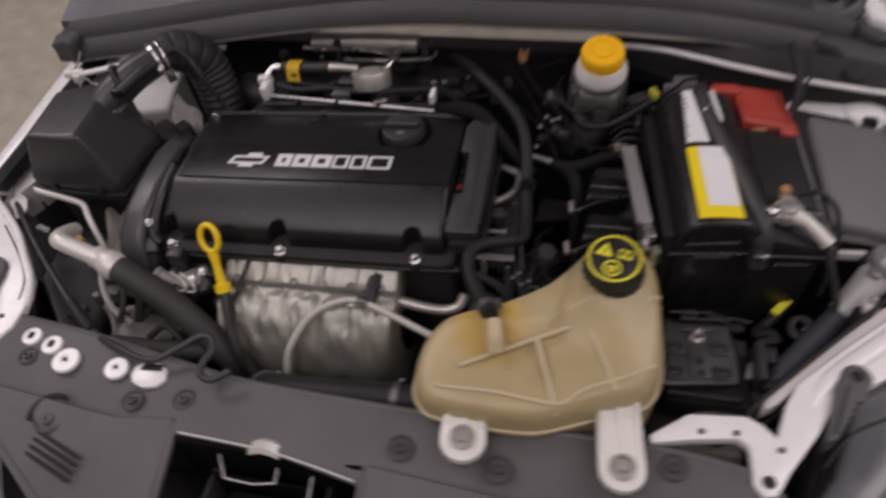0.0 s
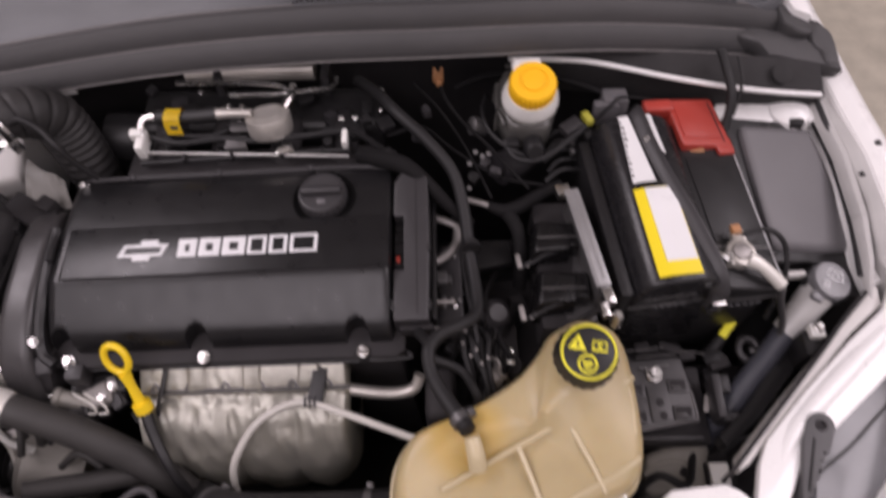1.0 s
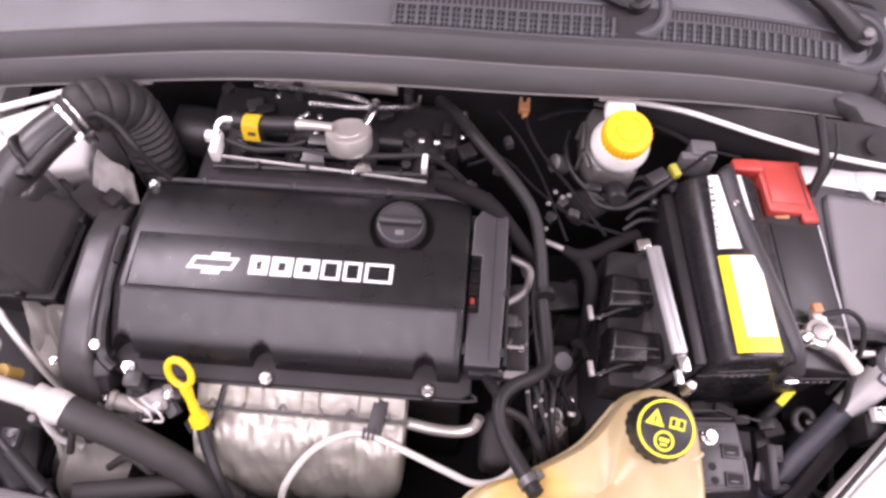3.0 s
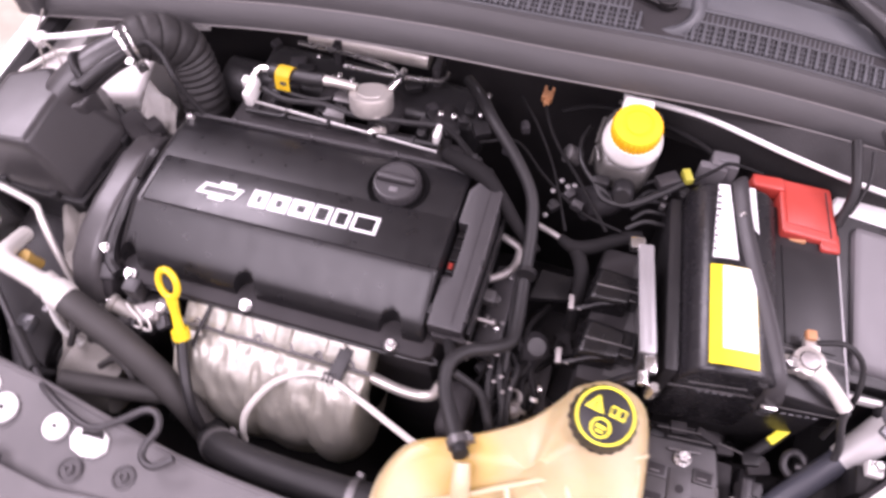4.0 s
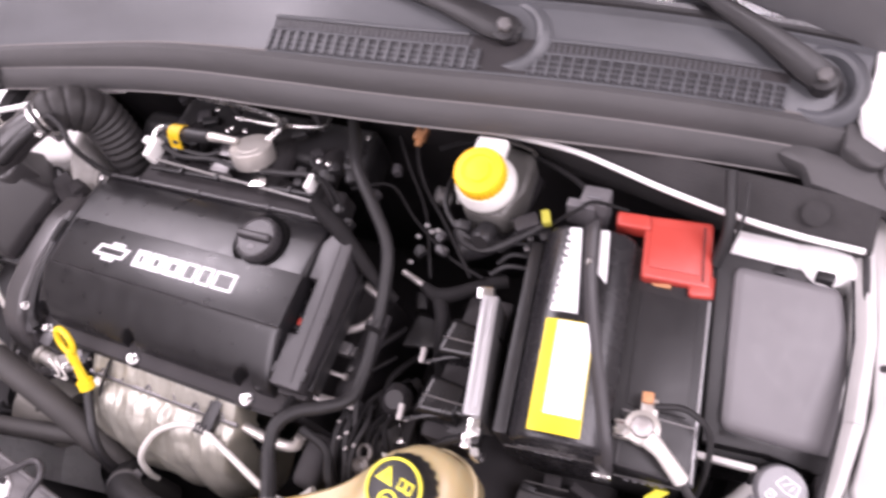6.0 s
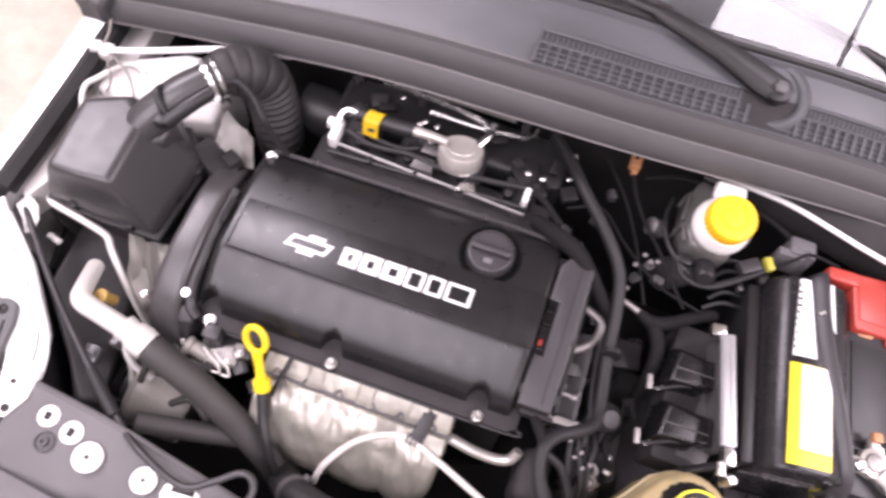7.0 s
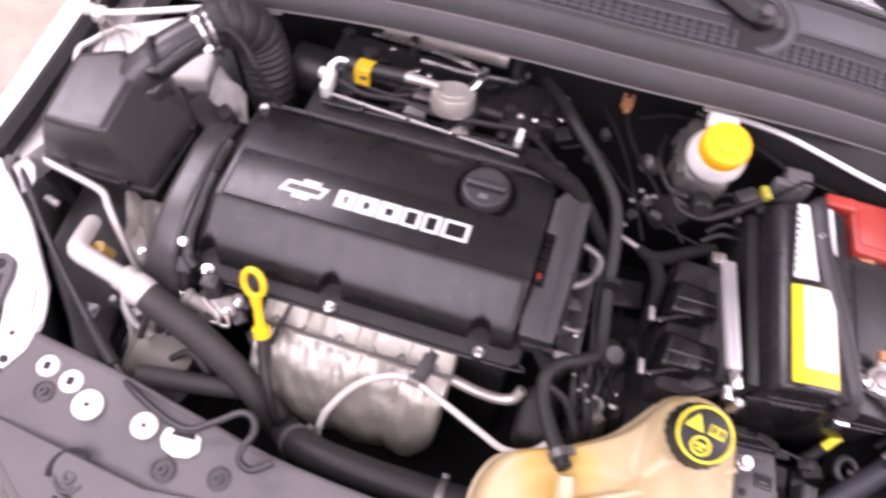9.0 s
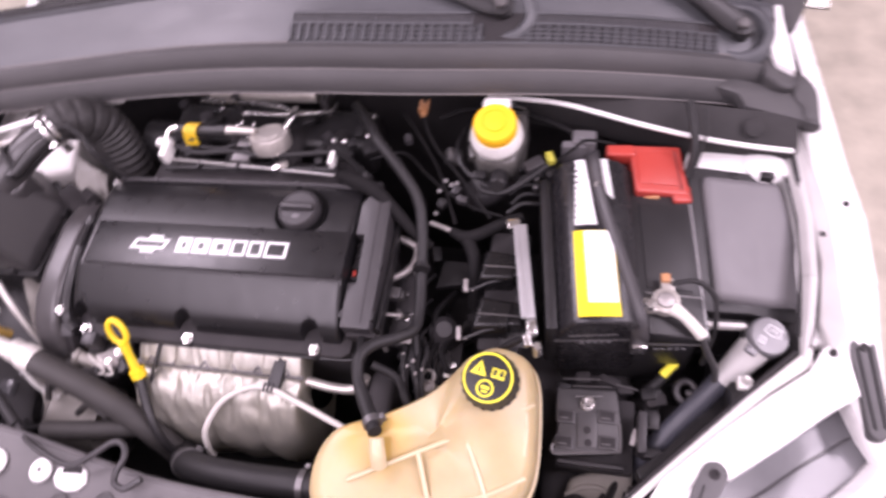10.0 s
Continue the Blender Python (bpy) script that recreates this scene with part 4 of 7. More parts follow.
# ---- coolant tank ----
def coolant_tank():
    t = thing("coolant_tank", "aged tan translucent coolant expansion tank with a black cap", "coolant tank")
    out = [(0.240, 0.448), (0.218, 0.420), (0.195, 0.398), (0.147, 0.370), (0.115, 0.358), (0.095, 0.345), (0.083, 0.318), (0.083, 0.285), (0.095, 0.266), (0.112, 0.260), (0.150, 0.257), (0.198, 0.258), (0.225, 0.266), (0.262, 0.282), (0.295, 0.294), (0.312, 0.310), (0.319, 0.340), (0.318, 0.390), (0.312, 0.435), (0.298, 0.455), (0.268, 0.462)]
    smooth = [(p.x, p.y) for p in spline([(x, y, 0) for x, y in out + out[:1]], 3)][:-1]
    cx, cy = 0.215, 0.350
    def ring(s, z, tilt=0.0):
        return [(cx + (x - cx) * s, cy + (y - cy) * s, z + tilt * (y - cy) + 0.05 * tilt * (x - cx)) for x, y in smooth]
    def edge_share(x, y):
        """How far out towards the outline a point lies, from 0 to 1."""
        a = math.atan2(y - cy, x - cx)
        near = min(smooth, key=lambda p: abs((math.atan2(p[1] - cy, p[0] - cx) - a + math.pi) % (2 * math.pi) - math.pi))
        return min(1.0, math.hypot(x - cx, y - cy) / math.hypot(near[0] - cx, near[1] - cy))
    part("tank_body", loft([ring(0.86, 0.715), ring(0.95, 0.722), ring(0.995, 0.74), ring(1.0, 0.775), ring(0.998, 0.800), ring(0.985, 0.818, 0.02), ring(0.962, 0.830, 0.05), ring(0.925, 0.8375, 0.09), ring(0.86, 0.842, 0.11), ring(0.5, 0.845, 0.13), ring(0.1, 0.846, 0.13)]), TAN, t)
    part("seam", tube([(x, y, 0.796) for x, y in [(cx + (a - cx) * 1.004, cy + (b - cy) * 1.000) for a, b in out + out[:1]]], 0.0022, 8, 4), TANLIGHT, t, "pale moulded seam round the tank")
    TILTS = ([0.0, 0.5, 0.86, 0.925, 0.962, 0.985, 1.0], [0.846, 0.845, 0.842, 0.8375, 0.830, 0.818, 0.80], [0.13, 0.13, 0.11, 0.09, 0.05, 0.02, 0.0])
    for rib in ([(0.128, 0.299), (0.1407, 0.3054), (0.1893, 0.3304), (0.2476, 0.3604), (0.2981, 0.3898), (0.311, 0.398)], [(0.1978, 0.3355), (0.2104, 0.302), (0.2225, 0.268)], [(0.2447, 0.3561), (0.2647, 0.3164), (0.2743, 0.2943)], [(0.108, 0.279), (0.1167, 0.2767), (0.1657, 0.2774), (0.2225, 0.2743), (0.2473, 0.2913), (0.285, 0.309), (0.309, 0.3244)], [(0.300, 0.400), (0.306, 0.375), (0.306, 0.345)]):
        def lift(x, y):
            e = edge_share(x, y)
            tilt = float(np.interp(e, TILTS[0], TILTS[2]))
            return float(np.interp(e, TILTS[0], TILTS[1])) + tilt * (y - cy) + 0.05 * tilt * (x - cx)
        part("rib", tube([(x, y, lift(x, y) - 0.0016) for p in spline([(a, b, 0) for a, b in rib], 5) for x, y in (p.xy,)], 0.0026, 8, 2), TANLIGHT, t, "pale moulded rib")
    part("nozzle", tube([(0.161, 0.316, 0.842), (0.159, 0.326, 0.853), (0.156, 0.340, 0.858)], [0.0085, 0.0085, 0.0075], 12), TANLIGHT, t, "pale hose nozzle")
    n = Vector((-0.03, -0.16, 1)).normalized()
    base = Vector((0.264, 0.409, 0.883)) - n * 0.036
    m = facing(base, n)
    part("neck", lathe([(0.040, -0.03), (0.036, -0.008), (0.032, 0.002), (0.029, 0.008)], 30, m), TAN, t)
    cap = part("cap", join(fluted(0.0296, 0.0010, 20, 0.002, 0.019, m), lathe([(0.0295, 0.017), (0.0286, 0.024), (0.0272, 0.031), (0.0262, 0.0350), (0.0245, 0.0358), (0.004, 0.0360)], 40, m)), BLACK, t, "black ribbed pressure cap with yellow signs")
    part("cap_ring", lathe([(0.0258, 0.0345), (0.0256, 0.0366), (0.0235, 0.0368), (0.0235, 0.0353)], 44, m), LIME, cap, "yellow printed ring")
    s9 = m @ Matrix.Diagonal((0.9, 0.9, 1, 1))
    for bm, mat, label in ((prism([(-0.0215, 0.0005), (-0.0025, 0.0005), (-0.012, 0.0170)], 0.0358, 0.0366, 0.0002), LIME, "yellow printed triangle"),
                           (box((-0.012, 0.0065, 0.0367), (0.0018, 0.007, 0.0006), 0.0001), BLACK, "dark mark in the triangle"),
                           (box((0.0062, 0.0070, 0.0362), (0.0072, 0.011, 0.0008), 0.0002), LIME, "yellow printed square"),
                           (box((0.0142, 0.0070, 0.0362), (0.0072, 0.011, 0.0008), 0.0002), LIME, "yellow printed square"),
                           (box((0.0062, 0.0075, 0.0367), (0.0042, 0.007, 0.0006), 0.0001), BLACK, "dark mark in the square"),
                           (box((0.0142, 0.0075, 0.0367), (0.0042, 0.007, 0.0006), 0.0001), BLACK, "dark mark in the square"),
                           (lathe([(0.0100, 0.0358), (0.0100, 0.0366), (0.0078, 0.0366), (0.0078, 0.0358)], 28, Matrix.Translation((0, -0.0125, 0))), LIME, "yellow printed circle"),
                           (box((0, -0.0115, 0.0362), (0.010, 0.0035, 0.0008), 0.0002), LIME, "yellow printed block"),
                           (box((0, -0.0160, 0.0362), (0.007, 0.0025, 0.0008), 0.0002), LIME, "yellow printed block")):
        bm.transform(s9)
        part("cap_sign", bm, mat, cap, label)
    for x0, x1, y0, xc, yc, r in ((0.117, 0.156, 0.285, 0.140, 0.239, 0.022), (0.258, 0.298, 0.305, 0.286, 0.233, 0.021)):
        arc = [(xc + r * math.cos(a), yc + r * math.sin(a)) for a in np.linspace(math.pi, 2 * math.pi, 9)]
        tab = part("foot", prism([(x0, y0)] + [(float(a), float(b)) for a, b in arc] + [(x1, y0)], lambda x, y: 0.795 + 0.04 * max(0, y - 0.26), lambda x, y: 0.806 + 0.10 * max(0, y - 0.26), 0.0025), FOOTCLEAR, t, "clear white plastic mounting foot")
        part("grommet", lathe([(0.012, 0.805), (0.012, 0.811), (0.009, 0.812), (0.0085, 0.808), (0.0055, 0.808), (0.005, 0.813), (0.002, 0.813)], 24, Matrix.Translation((xc, yc, 0))), CLEAR, tab)
        for f in (0.08, 0.5, 0.92):
            part("foot_rib", tube([(x0 + (x1 - x0) * f, y0 - 0.002, 0.812), (xc + r * 1.7 * (f - 0.5), yc + 0.012, 0.807)], 0.0024, 8, 2), FOOTCLEAR, tab)


coolant_tank()

# ---- battery ----
BAT = Matrix.Translation((0.335, 0.487, 0)) @ pose(0, 0, 0, 0, 0, 7)


def battery():
    t = thing("battery", "black car battery with a yellow label and red terminal cover", "battery", m=BAT)
    part("case", box((0.078, 0.104, 0.725), (0.152, 0.205, 0.16), 0.005), BLACK, t)
    prof = [(-0.006, 0.70), (-0.006, 0.816), (-0.002, 0.834), (0.006, 0.846), (0.016, 0.8525), (0.030, 0.8545), (0.060, 0.8525), (0.076, 0.846), (0.086, 0.836), (0.088, 0.80), (0.088, 0.70)]
    rise = lambda y: 0.034 * (y - 0.01)
    bm = loft([[(a, y, z + rise(y)) for a, z in prof] for y in (0.0, 0.212)])
    bmesh.ops.recalc_face_normals(bm, faces=bm.faces)
    part("lid", bevel(bm, 0.006, 3, 50), GLOSSBLACK, t, "glossy black battery lid")
    part("lid_side", box((-0.012, 0.104, 0.775), (0.014, 0.20, 0.11), 0.004), BLACK, t, "black cover wall beside the battery")
    zt = lambda x, y: 0.8325 - (x - 0.084) * 0.19 + 0.02 * (y - 0.1)
    part("flat_top", prism([(0.080, -0.002), (0.160, -0.008), (0.162, 0.205), (0.080, 0.21)], 0.80, zt, 0.003), BLACK, t, "flat black battery top")
    part("top_panel", prism([(0.096, 0.052), (0.148, 0.050), (0.150, 0.160), (0.096, 0.162)], 0.815, lambda x, y: zt(x, y) + 0.0016, 0.001), BLACK, t, "black raised vent panel")
    # pale lines stand for the highlights along the flat top's edges
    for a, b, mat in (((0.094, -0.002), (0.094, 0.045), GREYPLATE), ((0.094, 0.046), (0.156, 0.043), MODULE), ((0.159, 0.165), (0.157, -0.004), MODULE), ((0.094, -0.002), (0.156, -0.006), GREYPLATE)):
        part("edge_line", tube([(a[0], a[1], zt(*a) + 0.0006), (b[0], b[1], zt(*b) + 0.0006)], 0.0011, 6, 1), mat, t, "thin pale line for the highlight on an edge")
    # hold-down band
    lid_z = lambda x, y: float(np.interp(x, [p[0] for p in prof[1:-1]], [p[1] for p in prof[1:-1]])) + rise(y)
    way = [(0.0435, 0.208), (0.0465, 0.17), (0.053, 0.13), (0.062, 0.09), (0.072, 0.05), (0.080, 0.015)]
    part("band", tube([(0.043, 0.222, 0.80), (0.043, 0.217, 0.852)] + [(x, y, lid_z(x, y) + 0.0015) for x, y in way] + [(0.083, -0.003, 0.829), (0.083, -0.007, 0.815), (0.083, -0.008, 0.795)], 0.0098, 12, 6, flat=0.28), GREYPLATE, t, "dark hold-down band over the battery")
    part("band_clip", box((0.083, -0.012, 0.806), (0.015, 0.005, 0.022), 0.0015), SILVER, t, "bright clip of the hold-down band")
    bolt((0.0465, 0.172, 0.862), 0.003, t)
    def on_lid(poly, h, mat, name, label=""):
        zf = lambda x, y: lid_z(x, y) + h
        p = [Vector((x, y, 0)) for x, y in (poly if len(poly) == 4 else [poly[0], poly[1], poly[3], poly[4]])]
        rows = []
        for a in (0, 0.25, 0.5, 0.75, 1):
            row = [(p[0] * (1 - b) + p[1] * b) * (1 - a) + (p[3] * (1 - b) + p[2] * b) * a for b in (0, 0.2, 0.4, 0.6, 0.8, 1)]
            rows.append([(q.x, q.y, zf(q.x, q.y)) for q in row])
        return part(name, sheet(rows, (0, 0, -0.001)), mat, t, label)
    on_lid([(0.016, 0.008), (0.062, 0.008), (0.060, 0.112), (0.016, 0.112)], 0.0016, LABELYELLOW, "label_sheet", "yellow warning label")
    on_lid([(0.028, 0.024), (0.0605, 0.024), (0.0592, 0.111), (0.0275, 0.111)], 0.0024, LABELWHITE, "label_text", "white label field")
    marks = random.Random(4)
    on_lid([(0.018, 0.120), (0.043, 0.120), (0.034, 0.207), (0.023, 0.207)], 0.0014, LABELWHITE, "label_strip", "silver-white label strip")
    for k in range(10):
        y, w = 0.128 + 0.0078 * k, 0.001 + 0.0035 * marks.random()
        x = 0.0188 + 0.0044 * (y - 0.12) / 0.087
        on_lid([(x, y), (x + w, y), (x + w, y + 0.003), (x, y + 0.003)], 0.002, GREYPLATE, "label_bar")
    on_lid([(0.0555, 0.162), (0.0645, 0.154), (0.0635, 0.185), (0.0605, 0.208), (0.0525, 0.208)], 0.0016, LABELWHITE, "label_strip", "narrow white label")
    for x0, z0 in ((0.022, 0.800), (0.104, 0.796)):
        for k in range(5):
            part("text_bar", box((x0 + 0.0075 * k, -0.0088 if x0 > 0.09 else -0.0012, z0), (0.0045, 0.0012, 0.0030), 0.0003), CAPGREY, t, "small pale bar of print")
    # front edges get their highlights as thin grey tubes
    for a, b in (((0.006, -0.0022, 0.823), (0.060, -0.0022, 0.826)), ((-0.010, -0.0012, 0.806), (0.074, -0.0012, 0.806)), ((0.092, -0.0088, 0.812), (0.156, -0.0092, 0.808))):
        part("edge_line", tube([a, b], 0.0008, 6, 1), GREYMETAL, t, "thin pale line for the highlight on an edge")
    # red cover of the plus pole
    rz = lambda x, y: 0.8445 - 0.31 * (x - 0.093)
    red = part("terminal_cover", join(prism([(0.094, 0.172), (0.160, 0.176), (0.156, 0.248), (0.092, 0.239)], 0.806, rz, 0.004, 3), prism([(0.064, 0.224), (0.098, 0.221), (0.097, 0.238), (0.064, 0.240)], 0.826, 0.847, 0.004, 3), prism([(0.139, 0.165), (0.162, 0.168), (0.162, 0.192), (0.138, 0.190)], 0.800, lambda x, y: rz(x, y) - 0.001, 0.004, 3)), RED, t, "red plastic cover over the positive terminal")
    part("cover_lid", prism([(0.099, 0.184), (0.147, 0.187), (0.145, 0.234), (0.098, 0.228)], 0.82, lambda x, y: rz(x, y) + 0.0014, 0.001), RED, red)
    part("cover_seam", tube([(0.1505, 0.182, rz(0.1505, 0) + 0.0002), (0.148, 0.240, rz(0.148, 0) + 0.0002)], 0.0008, 6, 1), DULLBLACK, red)
    part("pole_edge", box((0.112, 0.174, 0.826), (0.022, 0.008, 0.008), 0.002), BROWN, t, "brass edge of the positive clamp")
    # minus pole
    m = BAT.inverted()
    p = m @ Vector((0.443, 0.531, 0.834))
    part("pole", lathe([(0.0095, -0.006), (0.009, 0.012), (0.006, 0.0135)], 20, Matrix.Translation(p)), CASTING, t, "grey lead terminal post")
    part("clamp", join(lathe([(0.015, -0.002), (0.015, 0.009), (0.010, 0.010), (0.010, -0.002)], 22, Matrix.Translation(p)), box((-0.016, -0.004, 0.003), (0.016, 0.016, 0.011), 0.002, Matrix.Translation(p)), box((0.004, 0.018, 0.004), (0.014, 0.018, 0.009), 0.002, Matrix.Translation(p))), NICKEL, t, "bright battery clamp")
    part("clamp_nut", lathe([(0.0065, 0), (0.0065, 0.012), (0.004, 0.014)], 6, Matrix.Translation(p + Vector((-0.018, -0.006, 0.004)))), SILVER, t)
    part("clamp_tip", box((0.002, 0.026, 0.010), (0.010, 0.010, 0.008), 0.002, Matrix.Translation(p)), BROWN, t, "reddish wire tip")
    q = m @ Vector((0.484, 0.500, 0.826))
    part("lug", tube([p + Vector((0.006, -0.008, 0.006)), (p + q) / 2 + Vector((0, 0, 0.008)), q], [0.009, 0.0066, 0.0072], 12, 4), PIPEALU, t, "pale crimped cable lug")
    part("minus_cable", tube([q, m @ Vector((0.494, 0.495, 0.795)), m @ Vector((0.511, 0.490, 0.755)), m @ Vector((0.515, 0.480, 0.728)), m @ Vector((0.504, 0.472, 0.713)), m @ Vector((0.489, 0.473, 0.706))], 0.0040, 10), SUPPORT, t, "grey ground cable")
    part("sense_wire", tube([p + Vector((0.008, 0.02, 0.008)), m @ Vector((0.475, 0.556, 0.845)), m @ Vector((0.497, 0.545, 0.83)), m @ Vector((0.502, 0.52, 0.80)), m @ Vector((0.50, 0.50, 0.74))], 0.003, 8), RUBBER, t, "thin black wire")


battery()


# ---- fuse box ----
def fuse_box():
    t = thing("fuse_box", "dark grey plastic fuse box with a smooth lid", "fuse box")
    zf = lambda x, y: 0.824 - 0.28 * (x - 0.485) - 0.19 * (0.72 - y)
    outer = [(0.478, 0.722), (0.586, 0.733), (0.610, 0.646), (0.626, 0.566), (0.612, 0.552), (0.56, 0.553), (0.503, 0.545)]
    part("body", prism([(x * 0.99 + 0.005, y) for x, y in outer], 0.64, lambda x, y: zf(x, y) - 0.030, 0.004), BLACK, t)
    part("rim", prism([(0.536 + (x - 0.545) * 1.0, 0.645 + (y - 0.64) * 1.0) for x, y in outer], lambda x, y: zf(x, y) - 0.030, lambda x, y: zf(x, y) - 0.009, 0.003), BLACK, t)
    part("lid", prism([(0.487, 0.716), (0.586, 0.727), (0.598, 0.690), (0.608, 0.646), (0.619, 0.600), (0.623, 0.578), (0.565, 0.569), (0.505, 0.565)], lambda x, y: zf(x, y) - 0.04, zf, 0.011, 4), BOXGREY, t, "smooth grey lid")
    part("lid_lip", prism([(0.504, 0.572), (0.565, 0.576), (0.616, 0.583), (0.621, 0.570), (0.565, 0.561), (0.504, 0.557)], lambda x, y: zf(x, y) - 0.03, lambda x, y: zf(x, y) - 0.009, 0.003), BLACK, t)
    for x, y in ((0.525, 0.727), (0.568, 0.731)):
        part("latch", box((x, y, 0.796), (0.018, 0.010, 0.02), 0.003), BLACK, t)


fuse_box()


# ---- hoses, pipes and cables ----
def pipe(name, pts, r, mat, label, category="hose", group="", n=12, **more):
    return tagged(put(name, tube(pts, r, n, **more), mat), label, category, group)


def hose_clamp(p, way, r, parent):
    m = facing(p, way)
    part("clamp", join(lathe([(r, -0.004), (r + 0.0015, -0.004), (r + 0.0015, 0.004), (r, 0.004)], 22, m), box((r + 0.003, 0, 0), (0.006, 0.009, 0.007), 0.001, m)), GREYMETAL, parent, "steel hose clamp")


def coolant_hose():
    t = thing("coolant_hose", "thick black rubber coolant hose from the firewall to the tank", "hose")
    part("hose", tube([(0.030, 0.790, 0.826), (0.055, 0.756, 0.842), (0.082, 0.713, 0.856), (0.118, 0.674, 0.852), (0.145, 0.640, 0.840), (0.156, 0.600, 0.828), (0.162, 0.548, 0.815), (0.167, 0.503, 0.814), (0.166, 0.476, 0.820), (0.150, 0.459, 0.832), (0.129, 0.445, 0.842), (0.1175, 0.427, 0.848), (0.120, 0.404, 0.846), (0.132, 0.381, 0.846), (0.146, 0.358, 0.852), (0.153, 0.346, 0.857)],
                      [0.0070] * 8 + [0.0068] * 5 + [0.0078] * 3, 14), RUBBER, t)
    hose_clamp((0.147, 0.357, 0.852), (0.5, -0.75, 0.25), 0.009, t)
    part("branch", tube([(0.096, 0.470, 0.800), (0.104, 0.462, 0.812), (0.110, 0.450, 0.826), (0.1165, 0.436, 0.842), (0.118, 0.424, 0.846)], [0.0050, 0.0052, 0.0055, 0.0062, 0.0065], 12), RUBBER, t, "branch hose from under the end cover")
    part("cable_tie", tube([(0.163, 0.555, 0.825), (0.163, 0.549, 0.826)], 0.0105, 12, 1), BLACK, t)


coolant_hose()
pipe("engine_loom", [(0.040, 0.668, 0.835), (0.066, 0.652, 0.850), (0.092, 0.638, 0.856), (0.115, 0.622, 0.846), (0.140, 0.605, 0.825), (0.165, 0.592, 0.806)], [0.009, 0.0105, 0.0100, 0.0085, 0.0070, 0.006], LOOM, "thick black taped loom over the engine's rear corner", "cable", n=14)
y_hose = thing("branched_hose", "black branched rubber hose between the engine and the module", "hose")
part("metal_end", tube([(0.158, 0.629, 0.800), (0.176, 0.623, 0.801), (0.193, 0.617, 0.800)], 0.0036, 10), CASTING, y_hose, "grey metal pipe end")
part("hose", tube([(0.186, 0.6195, 0.800), (0.205, 0.613, 0.799), (0.224, 0.620, 0.799), (0.239, 0.630, 0.799), (0.256, 0.641, 0.798), (0.272, 0.650, 0.795)], [0.0055, 0.0085, 0.0080, 0.0075, 0.0075, 0.0075], 14), LOOM, y_hose)
part("branch", tube([(0.204, 0.615, 0.797), (0.214, 0.600, 0.796), (0.220, 0.584, 0.790), (0.222, 0.562, 0.772), (0.222, 0.545, 0.74)], 0.0082, 14), LOOM, y_hose, "branch of the hose running down")
pipe("wire_loom", [(0.148, 0.602, 0.800), (0.1515, 0.586, 0.801), (0.1535, 0.560, 0.800), (0.1555, 0.537, 0.799), (0.159, 0.510, 0.799), (0.163, 0.486, 0.799), (0.168, 0.455, 0.785)], 0.0030, RUBBER, "thin black wire loom beside the engine", "cable", "wire looms")
pipe("wire_loom", [(0.12, 0.435, 0.80), (0.15, 0.425, 0.79), (0.165, 0.40, 0.79), (0.18, 0.38, 0.77), (0.19, 0.36, 0.75)], 0.005, RUBBER, "black wire loom beside the engine", "cable", "wire looms")
pipe("water_pipe", [(0.114, 0.6045, 0.805), (0.136, 0.596, 0.806), (0.1475, 0.590, 0.804), (0.1485, 0.576, 0.801), (0.143, 0.563, 0.799), (0.132, 0.554, 0.797), (0.118, 0.547, 0.795)], 0.0048, CASTING, "bent grey metal water pipe", "pipe")
pipe("water_pipe", [(0.03, 0.420, 0.752), (0.06, 0.416, 0.750), (0.085, 0.416, 0.750), (0.100, 0.420, 0.755), (0.106, 0.430, 0.765)], 0.0062, NICKEL, "dull bent metal pipe", "pipe")
pipe("sensor_cable", [(-0.102, 0.330, 0.668), (-0.099, 0.333, 0.692), (-0.090, 0.349, 0.735), (-0.066, 0.378, 0.764), (-0.036, 0.396, 0.7725), (-0.010, 0.400, 0.771), (0.030, 0.388, 0.768), (0.075, 0.372, 0.764), (0.105, 0.363, 0.762), (0.130, 0.368, 0.768), (0.150, 0.385, 0.78)], 0.0038, CABLE, "pale heat-proof sensor cable over the shield", "cable")
ac = thing("ac_hose", "thick black air-conditioning hose with a pale crimped end", "hose")
part("hose", tube([(-0.312, 0.393, 0.797), (-0.295, 0.388, 0.792), (-0.250, 0.375, 0.770), (-0.205, 0.358, 0.738), (-0.165, 0.338, 0.700), (-0.140, 0.320, 0.65), (-0.13, 0.31, 0.58)], [0.0158, 0.0165, 0.0165, 0.0165, 0.0165, 0.0165, 0.016], 18), DUSTY, ac)
part("crimp_sleeve", lathe([(0.010, -0.018), (0.0145, -0.016), (0.0145, -0.008), (0.0135, -0.006), (0.0145, -0.004), (0.0165, 0.0), (0.0175, 0.010), (0.0165, 0.018)], 22, facing((-0.323, 0.3965, 0.8005), (0.92, -0.27, -0.25))), PIPEALU, ac, "pale crimped sleeve")
part("pipe_end", tube([(-0.413, 0.456, 0.779), (-0.405, 0.441, 0.793), (-0.396, 0.423, 0.808), (-0.390, 0.4125, 0.8145), (-0.382, 0.4075, 0.8155), (-0.365, 0.404, 0.8115), (-0.335, 0.3985, 0.804)], [0.0095, 0.0098, 0.0100, 0.0108, 0.0110, 0.0108, 0.0112], 16), PIPEALU, ac, "pale bent pipe end")
part("valve", join(tube([(-0.376, 0.428, 0.776), (-0.378, 0.424, 0.797)], 0.0062, 12, 1), tube([(-0.378, 0.424, 0.796), (-0.379, 0.423, 0.802)], 0.0080, 12, 1)), AMBER, ac, "amber service valve")
